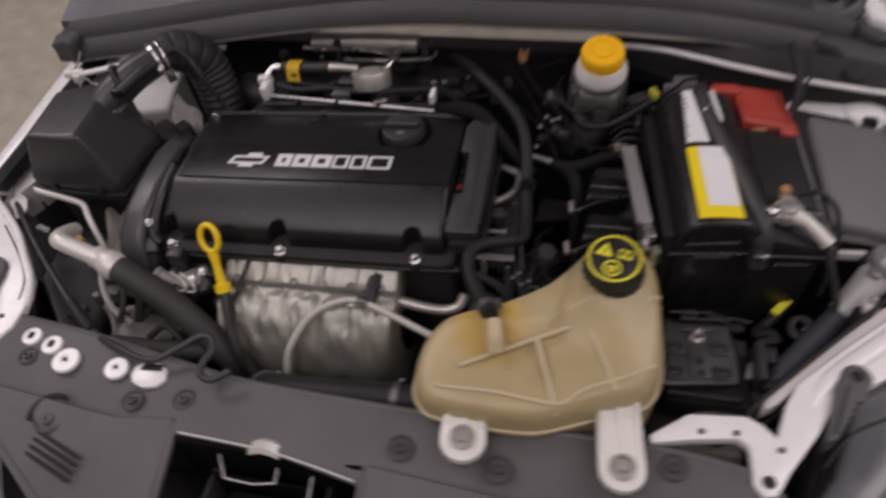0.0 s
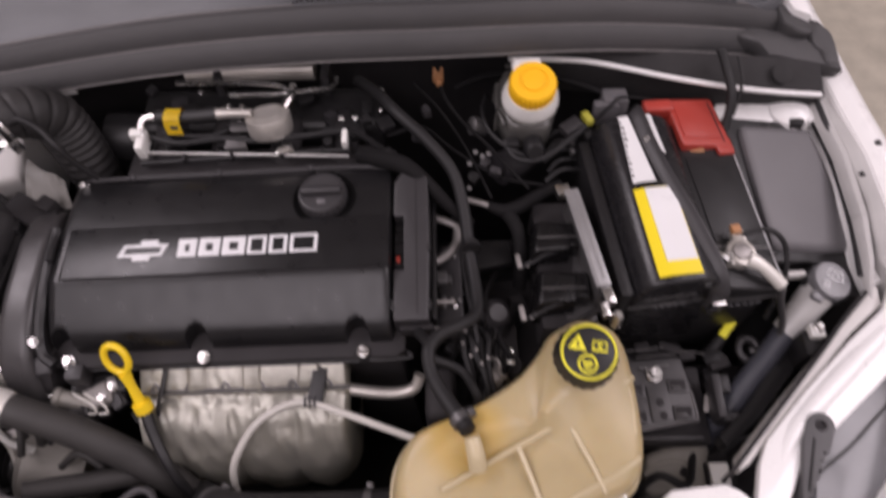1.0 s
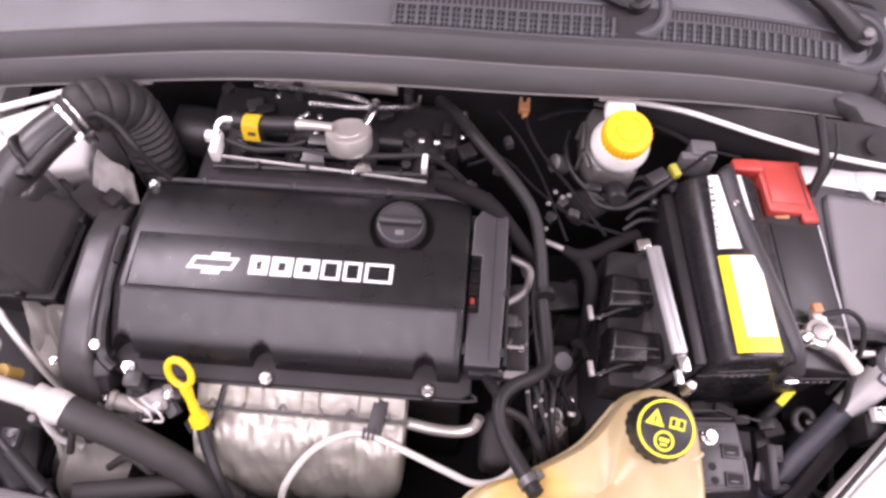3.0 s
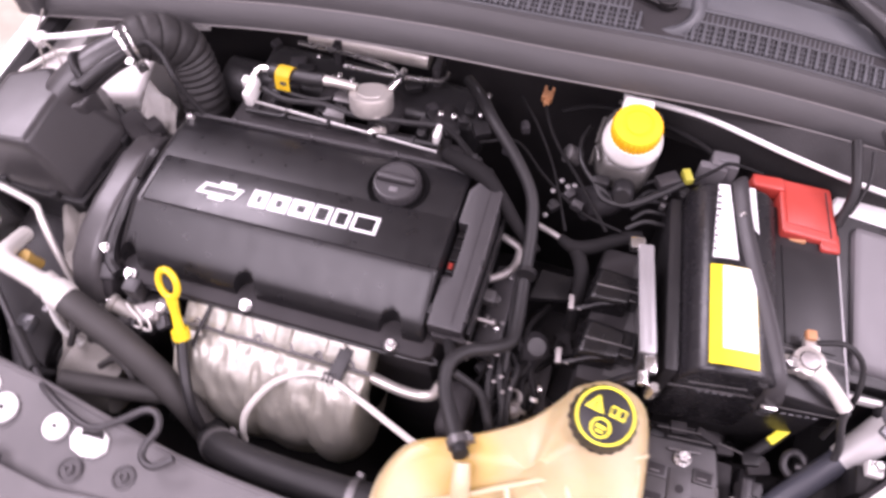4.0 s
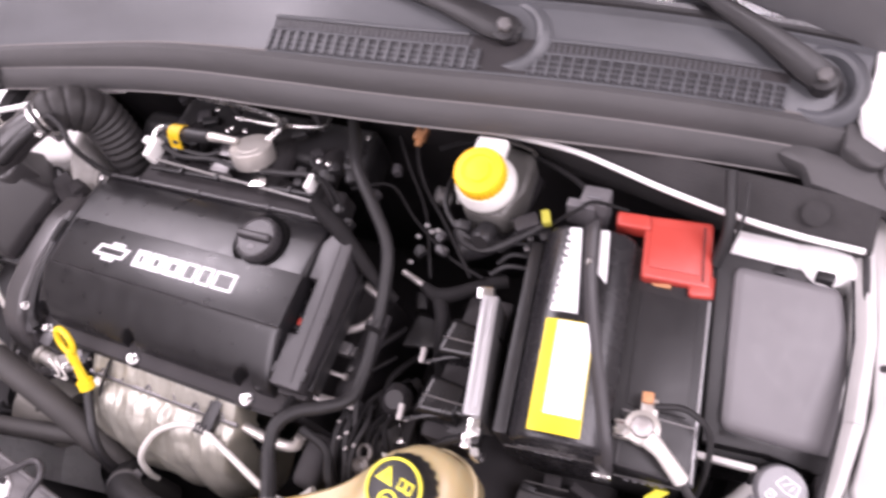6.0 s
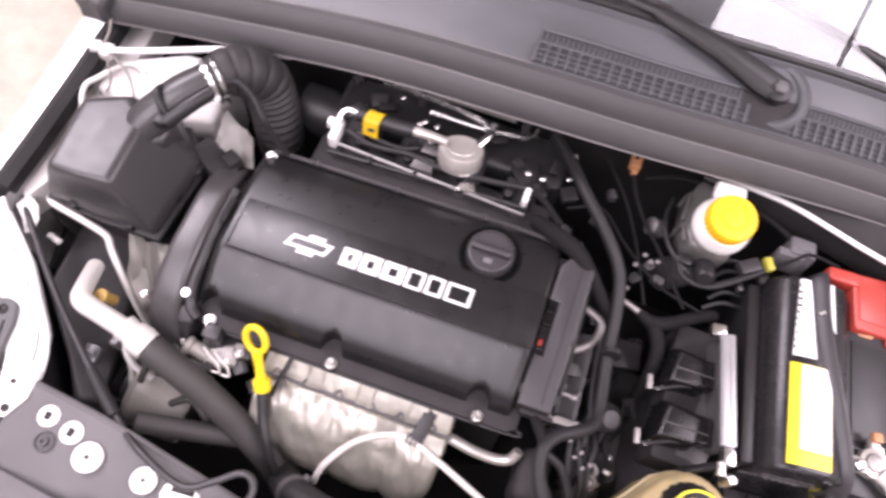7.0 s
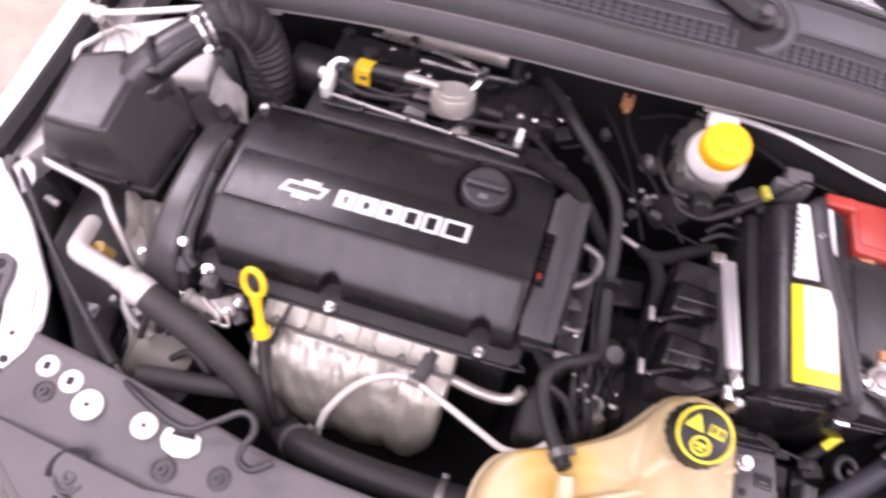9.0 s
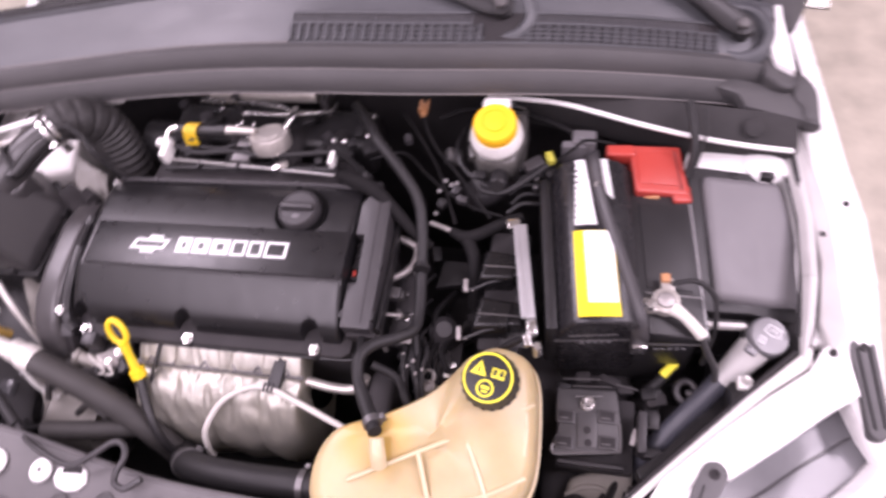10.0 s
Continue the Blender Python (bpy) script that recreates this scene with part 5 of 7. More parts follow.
pipe("ac_pipe", [(-0.424, 0.5150, 0.776), (-0.436, 0.5160, 0.787), (-0.468, 0.518, 0.792), (-0.4880, 0.5175, 0.793), (-0.4955, 0.5130, 0.793), (-0.4940, 0.5075, 0.793), (-0.4846, 0.5040, 0.792), (-0.450, 0.4985, 0.791), (-0.4220, 0.4930, 0.790), (-0.4130, 0.4890, 0.787), (-0.4070, 0.4800, 0.778), (-0.390, 0.4610, 0.760), (-0.369, 0.440, 0.735), (-0.362, 0.43, 0.70)], 0.0042, PIPEALU, "thin pale air-conditioning pipe", "pipe")
pipe("wire_loop", [(-0.335, 0.395, 0.79), (-0.342, 0.385, 0.76), (-0.338, 0.375, 0.73), (-0.32, 0.37, 0.71)], 0.004, MILKY, "pale wire loop under the pipe", "cable")


pipe("edge_cable", [(0.400, 0.312, 0.780), (0.412, 0.325, 0.794), (0.4635, 0.3779, 0.7955), (0.5212, 0.4365, 0.7955), (0.551, 0.4683, 0.7945), (0.590, 0.506, 0.792)], 0.0026, DULLBLACK, "thin black cable along the headlamp bracket", "cable")


def prop_rod():
    t = thing("prop_rod", "dark steel bonnet prop rod lying in its clip", "prop rod")
    part("rod", tube([(-0.540, 0.505, 0.770), (-0.505, 0.475, 0.782), (-0.443, 0.418, 0.782), (-0.36, 0.350, 0.772), (-0.305, 0.313, 0.778), (-0.262, 0.292, 0.796), (-0.207, 0.276, 0.802), (-0.178, 0.290, 0.808), (-0.156, 0.306, 0.813), (-0.142, 0.305, 0.813), (-0.136, 0.292, 0.812), (-0.141, 0.276, 0.810), (-0.138, 0.264, 0.810), (-0.124, 0.260, 0.810), (-0.108, 0.272, 0.811)], 0.0038, 10), GREYPLATE, t)
    part("sleeve", tube([(-0.36, 0.350, 0.772), (-0.33, 0.328, 0.773), (-0.310, 0.315, 0.777)], 0.0075, 10), RUBBER, t, "black rubber sleeve")


prop_rod()
pipe("ac_pipe", [(-0.512, 0.612, 0.795), (-0.5205, 0.634, 0.812), (-0.5215, 0.650, 0.818), (-0.513, 0.661, 0.820), (-0.492, 0.690, 0.822), (-0.474, 0.694, 0.820), (-0.462, 0.684, 0.812), (-0.455, 0.672, 0.795)], 0.0036, PIPEALU, "thin pale pipe hooked beside the strut tower", "pipe")
bottle = thing("washer_bottle", "dull translucent washer bottle low in the bay", "bottle")
part("bottle_body", prism([(0.350, 0.318), (0.356, 0.362), (0.398, 0.380), (0.434, 0.402), (0.432, 0.362), (0.424, 0.318)], 0.50, 0.676, 0.012, 4), BOTTLE, bottle)
part("bottle_seam", tube([(0.354, 0.34, 0.672), (0.375, 0.352, 0.676), (0.40, 0.350, 0.674), (0.418, 0.325, 0.668)], 0.004, 8), BOTTLE, bottle, "moulded seam")
box_plug = thing("wire_plug", "white square wire plug beside the washer bottle", "plug", "wire plugs")
part("plug_shell", box((0.4330, 0.338, 0.674), (0.026, 0.028, 0.022), 0.003), DULLBLACK, box_plug)
part("plug_face", box((0.4330, 0.338, 0.6845), (0.021, 0.023, 0.010), 0.002), MILKY, box_plug, "white plug face")
bracket = thing("end_bracket", "bright steel bracket below the engine's end cover", "bracket")
part("bar", box((0, 0, 0), (0.046, 0.008, 0.004), 0.001, pose(0.134, 0.474, 0.783, 12, 4, 4)), CASTING, bracket)
part("leg", box((0, 0, 0), (0.006, 0.006, 0.030), 0.001, pose(0.122, 0.470, 0.768, 0, 0, 4)), CASTING, bracket)
part("leg", box((0, 0, 0), (0.008, 0.005, 0.026), 0.001, pose(0.146, 0.476, 0.768, 0, 8, 4)), GREYMETAL, bracket)


def radiator_hose():
    t = thing("radiator_hose", "thick black rubber radiator hose behind the front panel", "hose")
    part("hose", tube([(-0.145, 0.33, 0.66), (-0.12, 0.312, 0.70), (-0.08, 0.302, 0.722), (-0.02, 0.298, 0.735), (0.035, 0.298, 0.742), (0.085, 0.300, 0.745)], 0.0185, 16), RUBBER, t)
    hose_clamp((0.055, 0.299, 0.743), (1, 0, 0.1), 0.0185, t)
    hose_clamp((-0.115, 0.310, 0.704), (0.6, -0.3, 0.6), 0.0185, t)
    part("stub", tube([(0.08, 0.30, 0.745), (0.11, 0.305, 0.745)], 0.015, 14, 1), CASTING, t)


radiator_hose()


# ---- behind the engine ----
def fuel_rail():
    t = thing("fuel_rail", "bright fuel pipe with a yellow tag and a round damper", "fuel rail")
    part("rail", tube([(-0.216, 0.672, 0.822), (-0.1, 0.677, 0.825), (0.026, 0.683, 0.8275)], 0.0034, 8), BLACK, t, "black fuel rail")
    # bright strip added to give the reflected line along the rail
    part("rail_glint", box((0, 0, 0), (0.240, 0.0035, 0.0014), 0.0005, look((-0.095, 0.6775, 0.8287), (-0.095, 0.40, 0.48)) @ pose(0, 0, 0, 90, 0, 0) @ pose(0, 0, 0, 0, 0, 2)), RAILGLINT, t, "bright metal strip added for the reflection along the rail")
    for x in (-0.165, -0.110, -0.052, -0.006):
        part("rail_clip", box((x, 0.676 + 0.045 * (x + 0.12), 0.8275), (0.0045, 0.010, 0.008), 0.0012), BLACK, t, "black clip over the rail")
    part("post", join(box((-0.213, 0.690, 0.836), (0.010, 0.030, 0.022), 0.003), box((-0.218, 0.696, 0.845), (0.014, 0.010, 0.012), 0.002)), MILKY, t, "pale end fitting")
    part("post", box((0.021, 0.692, 0.834), (0.0065, 0.020, 0.018), 0.002), MILKY, t, "pale end fitting")
    part("supply_pipe", tube([(-0.213, 0.690, 0.842), (-0.214, 0.706, 0.848), (-0.207, 0.715, 0.852), (-0.19, 0.715, 0.853)], 0.0048, 10), SILVER, t)
    part("sleeve", tube([(-0.195, 0.714, 0.853), (-0.15, 0.713, 0.855), (-0.125, 0.714, 0.857)], 0.0088, 12), BLACK, t, "black sleeve")
    bend = [(0.7225, 0.852), (0.7210, 0.860), (0.7165, 0.8650), (0.7110, 0.8658), (0.7055, 0.8635), (0.7015, 0.858), (0.6980, 0.852), (0.6945, 0.846)]
    bm = loft([[(x + 0.0015 * math.sin(k), y, z) for k, (y, z) in enumerate(bend)] for x in (-0.1825, -0.1640)], close=False)
    bmesh.ops.solidify(bm, geom=bm.faces, thickness=0.0008)
    tag = part("tag", bm, YELLOW, t, "bright yellow tag round the pipe")
    part("tag_bar", box((0, 0, 0), (0.008, 0.004, 0.0008), 0.0002, pose(-0.1725, 0.6985, 0.8535, 58, 0, 0)), GREYPLATE, tag)
    part("outlet_pipe", tube([(-0.13, 0.714, 0.857), (-0.11, 0.7145, 0.858), (-0.085, 0.715, 0.857)], [0.0068, 0.0058, 0.005], 10), NICKEL, t)
    m = facing((-0.066, 0.708, 0.838), (-0.08, 0.42, 1))
    d = part("damper", lathe([(0.0250, -0.004), (0.0262, 0.0), (0.0262, 0.0165), (0.0255, 0.0180), (0.0240, 0.0184), (0.0238, 0.0176), (0.002, 0.0176)], 36, m), NICKEL, t, "round bright damper can")
    part("damper_top", lathe([(0.0236, 0.0172), (0.0235, 0.0182), (0.016, 0.0184), (0.0155, 0.0190), (0.003, 0.0190)], 36, m), NICKEL, d)
    part("outlet_pipe", tube([(-0.05, 0.728, 0.85), (-0.043, 0.745, 0.853), (-0.042, 0.76, 0.851)], 0.005, 10), SILVER, t)
    part("bracket", join(box((-0.104, 0.690, 0.838), (0.024, 0.014, 0.003), 0.001, pose(0, 0, 0)), box((-0.104, 0.681, 0.832), (0.026, 0.004, 0.016), 0.001), box((-0.100, 0.706, 0.844), (0.022, 0.014, 0.003), 0.001)), GREYMETAL, t, "bent grey steel bracket")
    part("bracket", prism([(-0.058, 0.672), (-0.036, 0.676), (-0.042, 0.69), (-0.055, 0.69)], 0.832, 0.835, 0.001), SILVER, t, "bright triangular plate")
    for x in (-0.185, -0.125, -0.06, 0.0):
        part("injector", join(lathe([(0.007, -0.03), (0.007, 0.0), (0.005, 0.006)], 14, facing((x, 0.695, 0.826), (0, -0.3, 1))), box((x, 0.704, 0.830), (0.012, 0.016, 0.012), 0.002)), BLACK, t, "black injector plug")
    part("loom", tube([(-0.205, 0.70, 0.835), (-0.17, 0.690, 0.836), (-0.12, 0.694, 0.838), (-0.08, 0.690, 0.838), (-0.02, 0.695, 0.840), (0.03, 0.70, 0.838), (0.075, 0.67, 0.832)], 0.0038, 8), RUBBER, t, "black wire loom")
    part("loom", tube([(-0.19, 0.705, 0.838), (-0.165, 0.696, 0.842), (-0.135, 0.698, 0.838), (-0.115, 0.705, 0.84)], 0.003, 8), RUBBER, t)


fuel_rail()


def intake():
    t = thing("intake_manifold", "dark plastic intake manifold with tubes and plugs", "intake manifold")
    part("plenum", box((-0.09, 0.765, 0.775), (0.30, 0.07, 0.07), 0.018, seg=4), BLACK, t)
    for x in (-0.195, -0.125, -0.055, 0.015):
        part("runner", tube([(x, 0.655, 0.775), (x, 0.69, 0.800), (x, 0.73, 0.805), (x, 0.765, 0.785)], 0.019, 14), DULLBLACK, t)
    part("rear_shroud", prism([(-0.235, 0.650), (0.06, 0.655), (0.055, 0.705), (-0.235, 0.700)], 0.775, lambda x, y: 0.8155 - 0.12 * (y - 0.655), 0.005, 3), DULLBLACK, t, "dull black shroud behind the valve cover")
    part("vacuum_tube", tube([(-0.175, 0.790, 0.842), (-0.10, 0.792, 0.845), (-0.02, 0.793, 0.845)], 0.0135, 14), NICKEL, t, "grey metal tube along the firewall")
    for x in (-0.006, -0.135):
        part("tube_bracket", box((x, 0.785, 0.838), (0.010, 0.028, 0.033), 0.003), GREYPLATE, t)
    part("thin_pipe", tube([(-0.185, 0.772, 0.846), (-0.14, 0.770, 0.848), (-0.10, 0.767, 0.850), (-0.06, 0.762, 0.850), (-0.045, 0.752, 0.848)], 0.0032, 8), SILVER, t, "thin bright pipe")
    part("thin_pipe", tube([(-0.12, 0.757, 0.840), (-0.06, 0.756, 0.842), (0.0, 0.765, 0.842), (0.008, 0.78, 0.842)], 0.0028, 8), SILVER, t, "thin bright pipe")
    part("throttle", lathe([(0.03, 0), (0.032, 0.02), (0.03, 0.05)], 24, facing((-0.235, 0.745, 0.775), (-1, 0, 0.1))), BLACK, t, "dark throttle housing")
    rng = random.Random(5)
    for k in range(16):
        x, y = -0.22 + 0.30 * rng.random(), 0.70 + 0.085 * rng.random()
        part("plug", box((0, 0, 0), (0.010 + 0.012 * rng.random(), 0.009 + 0.010 * rng.random(), 0.010), 0.002, pose(x, y, 0.815 + 0.016 * rng.random(), 10 * rng.random(), 12 * rng.random(), 60 * rng.random())), rng.choice([BLACK, BLACK, GREYPLATE]), t, "small black plug")
    for k in range(12):
        x, y = -0.21 + 0.29 * rng.random(), 0.70 + 0.08 * rng.random()
        part("screw", lathe([(0.0035, 0), (0.0035, 0.004), (0.002, 0.005)], 8, Matrix.Translation((x, y, 0.826 + 0.010 * rng.random()))), SILVER, t, "small bright screw")


intake()


def looms():
    """Black wire looms and small plugs between engine, brake unit and battery."""
    rng = random.Random(11)
    runs = [([(0.07, 0.70, 0.83), (0.11, 0.72, 0.82), (0.15, 0.69, 0.81), (0.20, 0.66, 0.80), (0.25, 0.64, 0.81)], 0.002),
            ([(0.10, 0.78, 0.83), (0.13, 0.74, 0.83), (0.16, 0.70, 0.81), (0.19, 0.63, 0.80)], 0.0018),
            ([(0.02, 0.705, 0.84), (0.045, 0.69, 0.84), (0.07, 0.665, 0.84), (0.095, 0.64, 0.835)], 0.003),
            ([(0.15, 0.78, 0.82), (0.19, 0.79, 0.83), (0.25, 0.79, 0.83), (0.31, 0.77, 0.83), (0.34, 0.75, 0.83)], 0.0035),
            ([(0.30, 0.70, 0.835), (0.33, 0.725, 0.845), (0.345, 0.735, 0.85), (0.38, 0.735, 0.845)], 0.002)]
    for run, r in runs:
        pipe("wire_loom", run, r, LOOM, "black wire loom behind the engine", "cable", "wire looms")
    for k in range(5):
        pipe("wire_loom", [(0.254 + 0.004 * (k % 2), 0.650 + 0.014 * k, 0.803), (0.271, 0.660 + 0.014 * k, 0.811), (0.294, 0.665 + 0.014 * k, 0.806)], 0.0028, RUBBER, "black wire loom fanning out to the module", "cable", "wire looms")
    for x, y, z in ((0.075, 0.665, 0.84), (0.092, 0.652, 0.84), (0.105, 0.695, 0.835), (0.065, 0.745, 0.84), (0.115, 0.735, 0.83), (0.17, 0.655, 0.805), (0.195, 0.66, 0.81), (0.185, 0.68, 0.80), (0.045, 0.715, 0.84), (0.305, 0.695, 0.83)):
        tagged(put("plug", join(box((0, 0, 0), (0.013, 0.010, 0.010), 0.002, pose(x, y, z, 0, 8, 360 * rng.random())), box((0, 0, 0.004), (0.006, 0.012, 0.005), 0.001, pose(x, y, z, 0, 8, 360 * rng.random()))), rng.choice([BLACK, BLACK, GREYPLATE])), "small wire plug on a black loom", "plug", "wire plugs")
    t = thing("sensor_plug", "brown wire plug on a thin black wire", "plug")
    part("plug", join(box((0.130, 0.778, 0.842), (0.013, 0.012, 0.010), 0.002), box((0.1255, 0.787, 0.842), (0.004, 0.008, 0.008), 0.001), box((0.1345, 0.787, 0.842), (0.004, 0.008, 0.008), 0.001), box((0.131, 0.769, 0.841), (0.007, 0.008, 0.007), 0.002)), BROWN, t)
    part("wire", tube([(0.132, 0.765, 0.841), (0.141, 0.744, 0.836), (0.160, 0.718, 0.829), (0.187, 0.692, 0.820), (0.211, 0.666, 0.810), (0.234, 0.641, 0.802)], 0.0022, 8), LOOM, t, "thin black wire")


looms()


# ---- brake fluid reservoir ----
def brake_reservoir():
    t = thing("brake_fluid_reservoir", "milky brake fluid reservoir with a yellow screw cap", "brake reservoir")
    n = Vector((0.0, -0.18, 1)).normalized()
    m = facing(Vector((0.235, 0.720, 0.880)), n)
    cap = part("cap", join(fluted(0.0258, 0.0010, 30, 0.002, 0.0195, m), lathe([(0.0256, 0.018), (0.0245, 0.0215), (0.0165, 0.022), (0.016, 0.0205), (0.0125, 0.0205), (0.0120, 0.0225), (0.003, 0.023)], 40, m)), AMBERCAP, t, "yellow ribbed screw cap")
    for u in (-0.0085, 0.0085):
        b = box((0, u, 0.0212), (0.014, 0.0025, 0.001), 0.0004)
        b.transform(m)
        part("cap_bar", b, AMBERCAP, cap)
    part("neck", lathe([(0.026, -0.025), (0.0315, -0.020), (0.0328, -0.014), (0.0320, -0.008), (0.0275, 0.004)], 36, m), MILKY, t, "milky white neck")
    part("tank", prism([(0.212, 0.698), (0.258, 0.696), (0.270, 0.735), (0.268, 0.785), (0.212, 0.795), (0.200, 0.765), (0.200, 0.725)], 0.80, lambda x, y: 0.846 - 0.15 * max(0, y - 0.75), 0.010, 3), CLOUDY, t, "cloudy reservoir body")
    part("level_sensor", join(lathe([(0.012, 0), (0.012, 0.020), (0.009, 0.024)], 18, facing((0.240, 0.690, 0.822), (0, -0.9, 0.5))), box((0.215, 0.687, 0.826), (0.016, 0.012, 0.014), 0.003)), BLACK, t, "black level sensor")
    for x0, y0, x1, y1 in ((0.199, 0.728, 0.201, 0.765), (0.206, 0.704, 0.200, 0.722), (0.212, 0.794, 0.262, 0.787)):
        part("tank_rib", tube([(x0, y0, 0.842), (x1, y1, 0.842), (x1 - 0.002, y1, 0.81)], 0.0026, 8, 3), CLOUDY, t, "moulded rib")
    part("hoop", tube([(0.188, 0.765, 0.822), (0.182, 0.735, 0.830), (0.188, 0.705, 0.832), (0.205, 0.686, 0.828), (0.228, 0.676, 0.820)], 0.003, 8), BLACK, t, "thin black hose round the reservoir")
    part("sensor", join(lathe([(0.011, 0), (0.011, 0.016), (0.008, 0.018)], 16, facing((0.183, 0.722, 0.815), (-0.9, -0.2, 0.5))), box((0.176, 0.720, 0.822), (0.010, 0.014, 0.010), 0.002)), GREYMETAL, t, "grey pressure sensor")
    part("cap_lug", box((0.232, 0.757, 0.880), (0.034, 0.020, 0.014), 0.005, seg=3), MILKY, t)
    part("cylinder", tube([(0.20, 0.68, 0.785), (0.235, 0.71, 0.78), (0.25, 0.79, 0.78)], 0.020, 16), GREYPLATE, t, "dark brake cylinder")
    part("wire", tube([(0.205, 0.69, 0.83), (0.22, 0.672, 0.82), (0.25, 0.668, 0.825), (0.285, 0.69, 0.835), (0.30, 0.702, 0.84)], 0.0042, 8), RUBBER, t, "black wire round the reservoir")
    part("plug", box((0, 0, 0), (0.026, 0.016, 0.012), 0.003, pose(0.283, 0.700, 0.84, 0, 0, 35)), GREYPLATE, t, "dark grey plug")
    part("plug_clip", box((0, 0, 0), (0.009, 0.016, 0.010), 0.002, pose(0.302, 0.708, 0.845, 0, 0, 25)), DULLLIME, t, "yellow-green locking clip")


brake_reservoir()
tagged(put("relay_box", join(box((0, 0, -0.02), (0.030, 0.026, 0.04), 0.004, facing((0.342, 0.750, 0.838), (0, 0.2, 1))), box((0.012, 0.012, -0.018), (0.03, 0.012, 0.03), 0.003, facing((0.342, 0.750, 0.838), (0, 0.2, 1)))), BOXGREY), "grey square relay box behind the battery", "relay box")
# the box's highlight, laid on as a pale bar
tagged(put("relay_glint", box((0, 0.004, 0.0008), (0.016, 0.004, 0.001), 0.0003, facing((0.342, 0.750, 0.838), (0, 0.2, 1))), CAPGREY), "small pale bar for the highlight on the relay box", "label")


# ---- engine control module ----
def control_module():
    t = thing("control_module", "engine control module with a ribbed aluminium back and black plugs", "control module")
    a, b = Vector((0.277, 0.614, 0.838)), Vector((0.299, 0.494, 0.838))
    ang = math.degrees(math.atan2(b.y - a.y, b.x - a.x))
    m = Matrix.Translation((a + b) / 2) @ pose(0, 0, 0, 0, 0, ang)
    L = (b - a).length
    part("back_plate", box((0, 0.000, -0.035), (L, 0.010, 0.075), 0.002, m), GREYMETAL, t, "ribbed cast aluminium back")
    part("edge_strip", box((0, -0.003, 0.003), (L * 0.98, 0.0160, 0.006), 0.002, m), MODULE, t)
    for k in range(2):
        part("fin", box((0.002 - 0.004 * k, -0.0068 + 0.0074 * k, 0.0056), (L * (0.93 - 0.05 * k), 0.0044, 0.0020), 0.0009, m), MODULE, t, "grey fin")
    part("clip", join(box((L / 2 + 0.008, 0.0, -0.004), (0.018, 0.012, 0.012), 0.003, m), box((L / 2 + 0.020, -0.006, -0.010), (0.014, 0.009, 0.010), 0.002, m), lathe([(0.006, -0.02), (0.006, 0.0), (0.004, 0.003)], 14, m @ Matrix.Translation((L / 2 + 0.03, 0.004, -0.004)))), SILVER, t, "bright holding clip")
    part("clip", box((-L / 2 - 0.004, -0.010, -0.006), (0.014, 0.016, 0.012), 0.003, m), SILVER, t, "bright holding clip")
    for y in (0.507, 0.569):
        shell = loft([[(0.228 + e, y - 0.023 + e, z), (0.272, y - 0.020 + e, z), (0.276, y + 0.020 - e, z), (0.233 + e, y + 0.023 - e, z)] for z, e in ((0.770, 0.0), (0.800, 0.0), (0.814, 0.003), (0.818, 0.007))])
        bmesh.ops.recalc_face_normals(shell, faces=shell.faces)
        plug = part("main_plug", bevel(shell, 0.003, 3, 20), GLOSSPLUG, t, "large black plug with a locking lever")
        part("plug_hood", box((0.279, y + 0.003, 0.802), (0.018, 0.030, 0.026), 0.004, seg=3), GLOSSPLUG, plug, "short black hood of the plug")
        # thin tube draws the specular line on the plug's edge
        part("plug_glint", tube([(0.236, y - 0.003, 0.8185), (0.268, y - 0.002, 0.8185), (0.284, y - 0.001, 0.8155)], 0.0011, 6, 2), GREYMETAL, plug, "bright line for the glint on the plug's edge")
        part("lever", box((0, 0, 0), (0.0055, 0.017, 0.006), 0.0015, pose(0.2155, y - 0.024, 0.802, 0, 0, 8)), CASTING, plug, "pale lever tip")
        part("lever_arm", tube([(0.216, y - 0.030, 0.800), (0.228, y - 0.028, 0.806), (0.246, y - 0.020, 0.810), (0.268, y - 0.014, 0.812)], 0.0022, 8), BLACK, plug, "black lever arm")
        for k in range(2):
            part("lever_pin", box((0.225 + 0.004 * k, y - 0.030 + 0.004 * k, 0.8045), (0.003, 0.003, 0.003), 0.0008), CASTING, plug)
    part("carrier_plate", prism([(0.284, 0.600), (0.300, 0.500), (0.296, 0.478), (0.262, 0.480), (0.272, 0.520)], 0.786, 0.790, 0.001), SUPPORT, t, "grey carrier plate")
    part("carrier", box((0.262, 0.55, 0.76), (0.05, 0.16, 0.06), 0.006), DULLBLACK, t)
    part("carrier_arm", tube([(0.262, 0.46, 0.81), (0.275, 0.466, 0.825), (0.290, 0.475, 0.828)], 0.008, 10, flat=0.5), BLACK, t)


control_module()


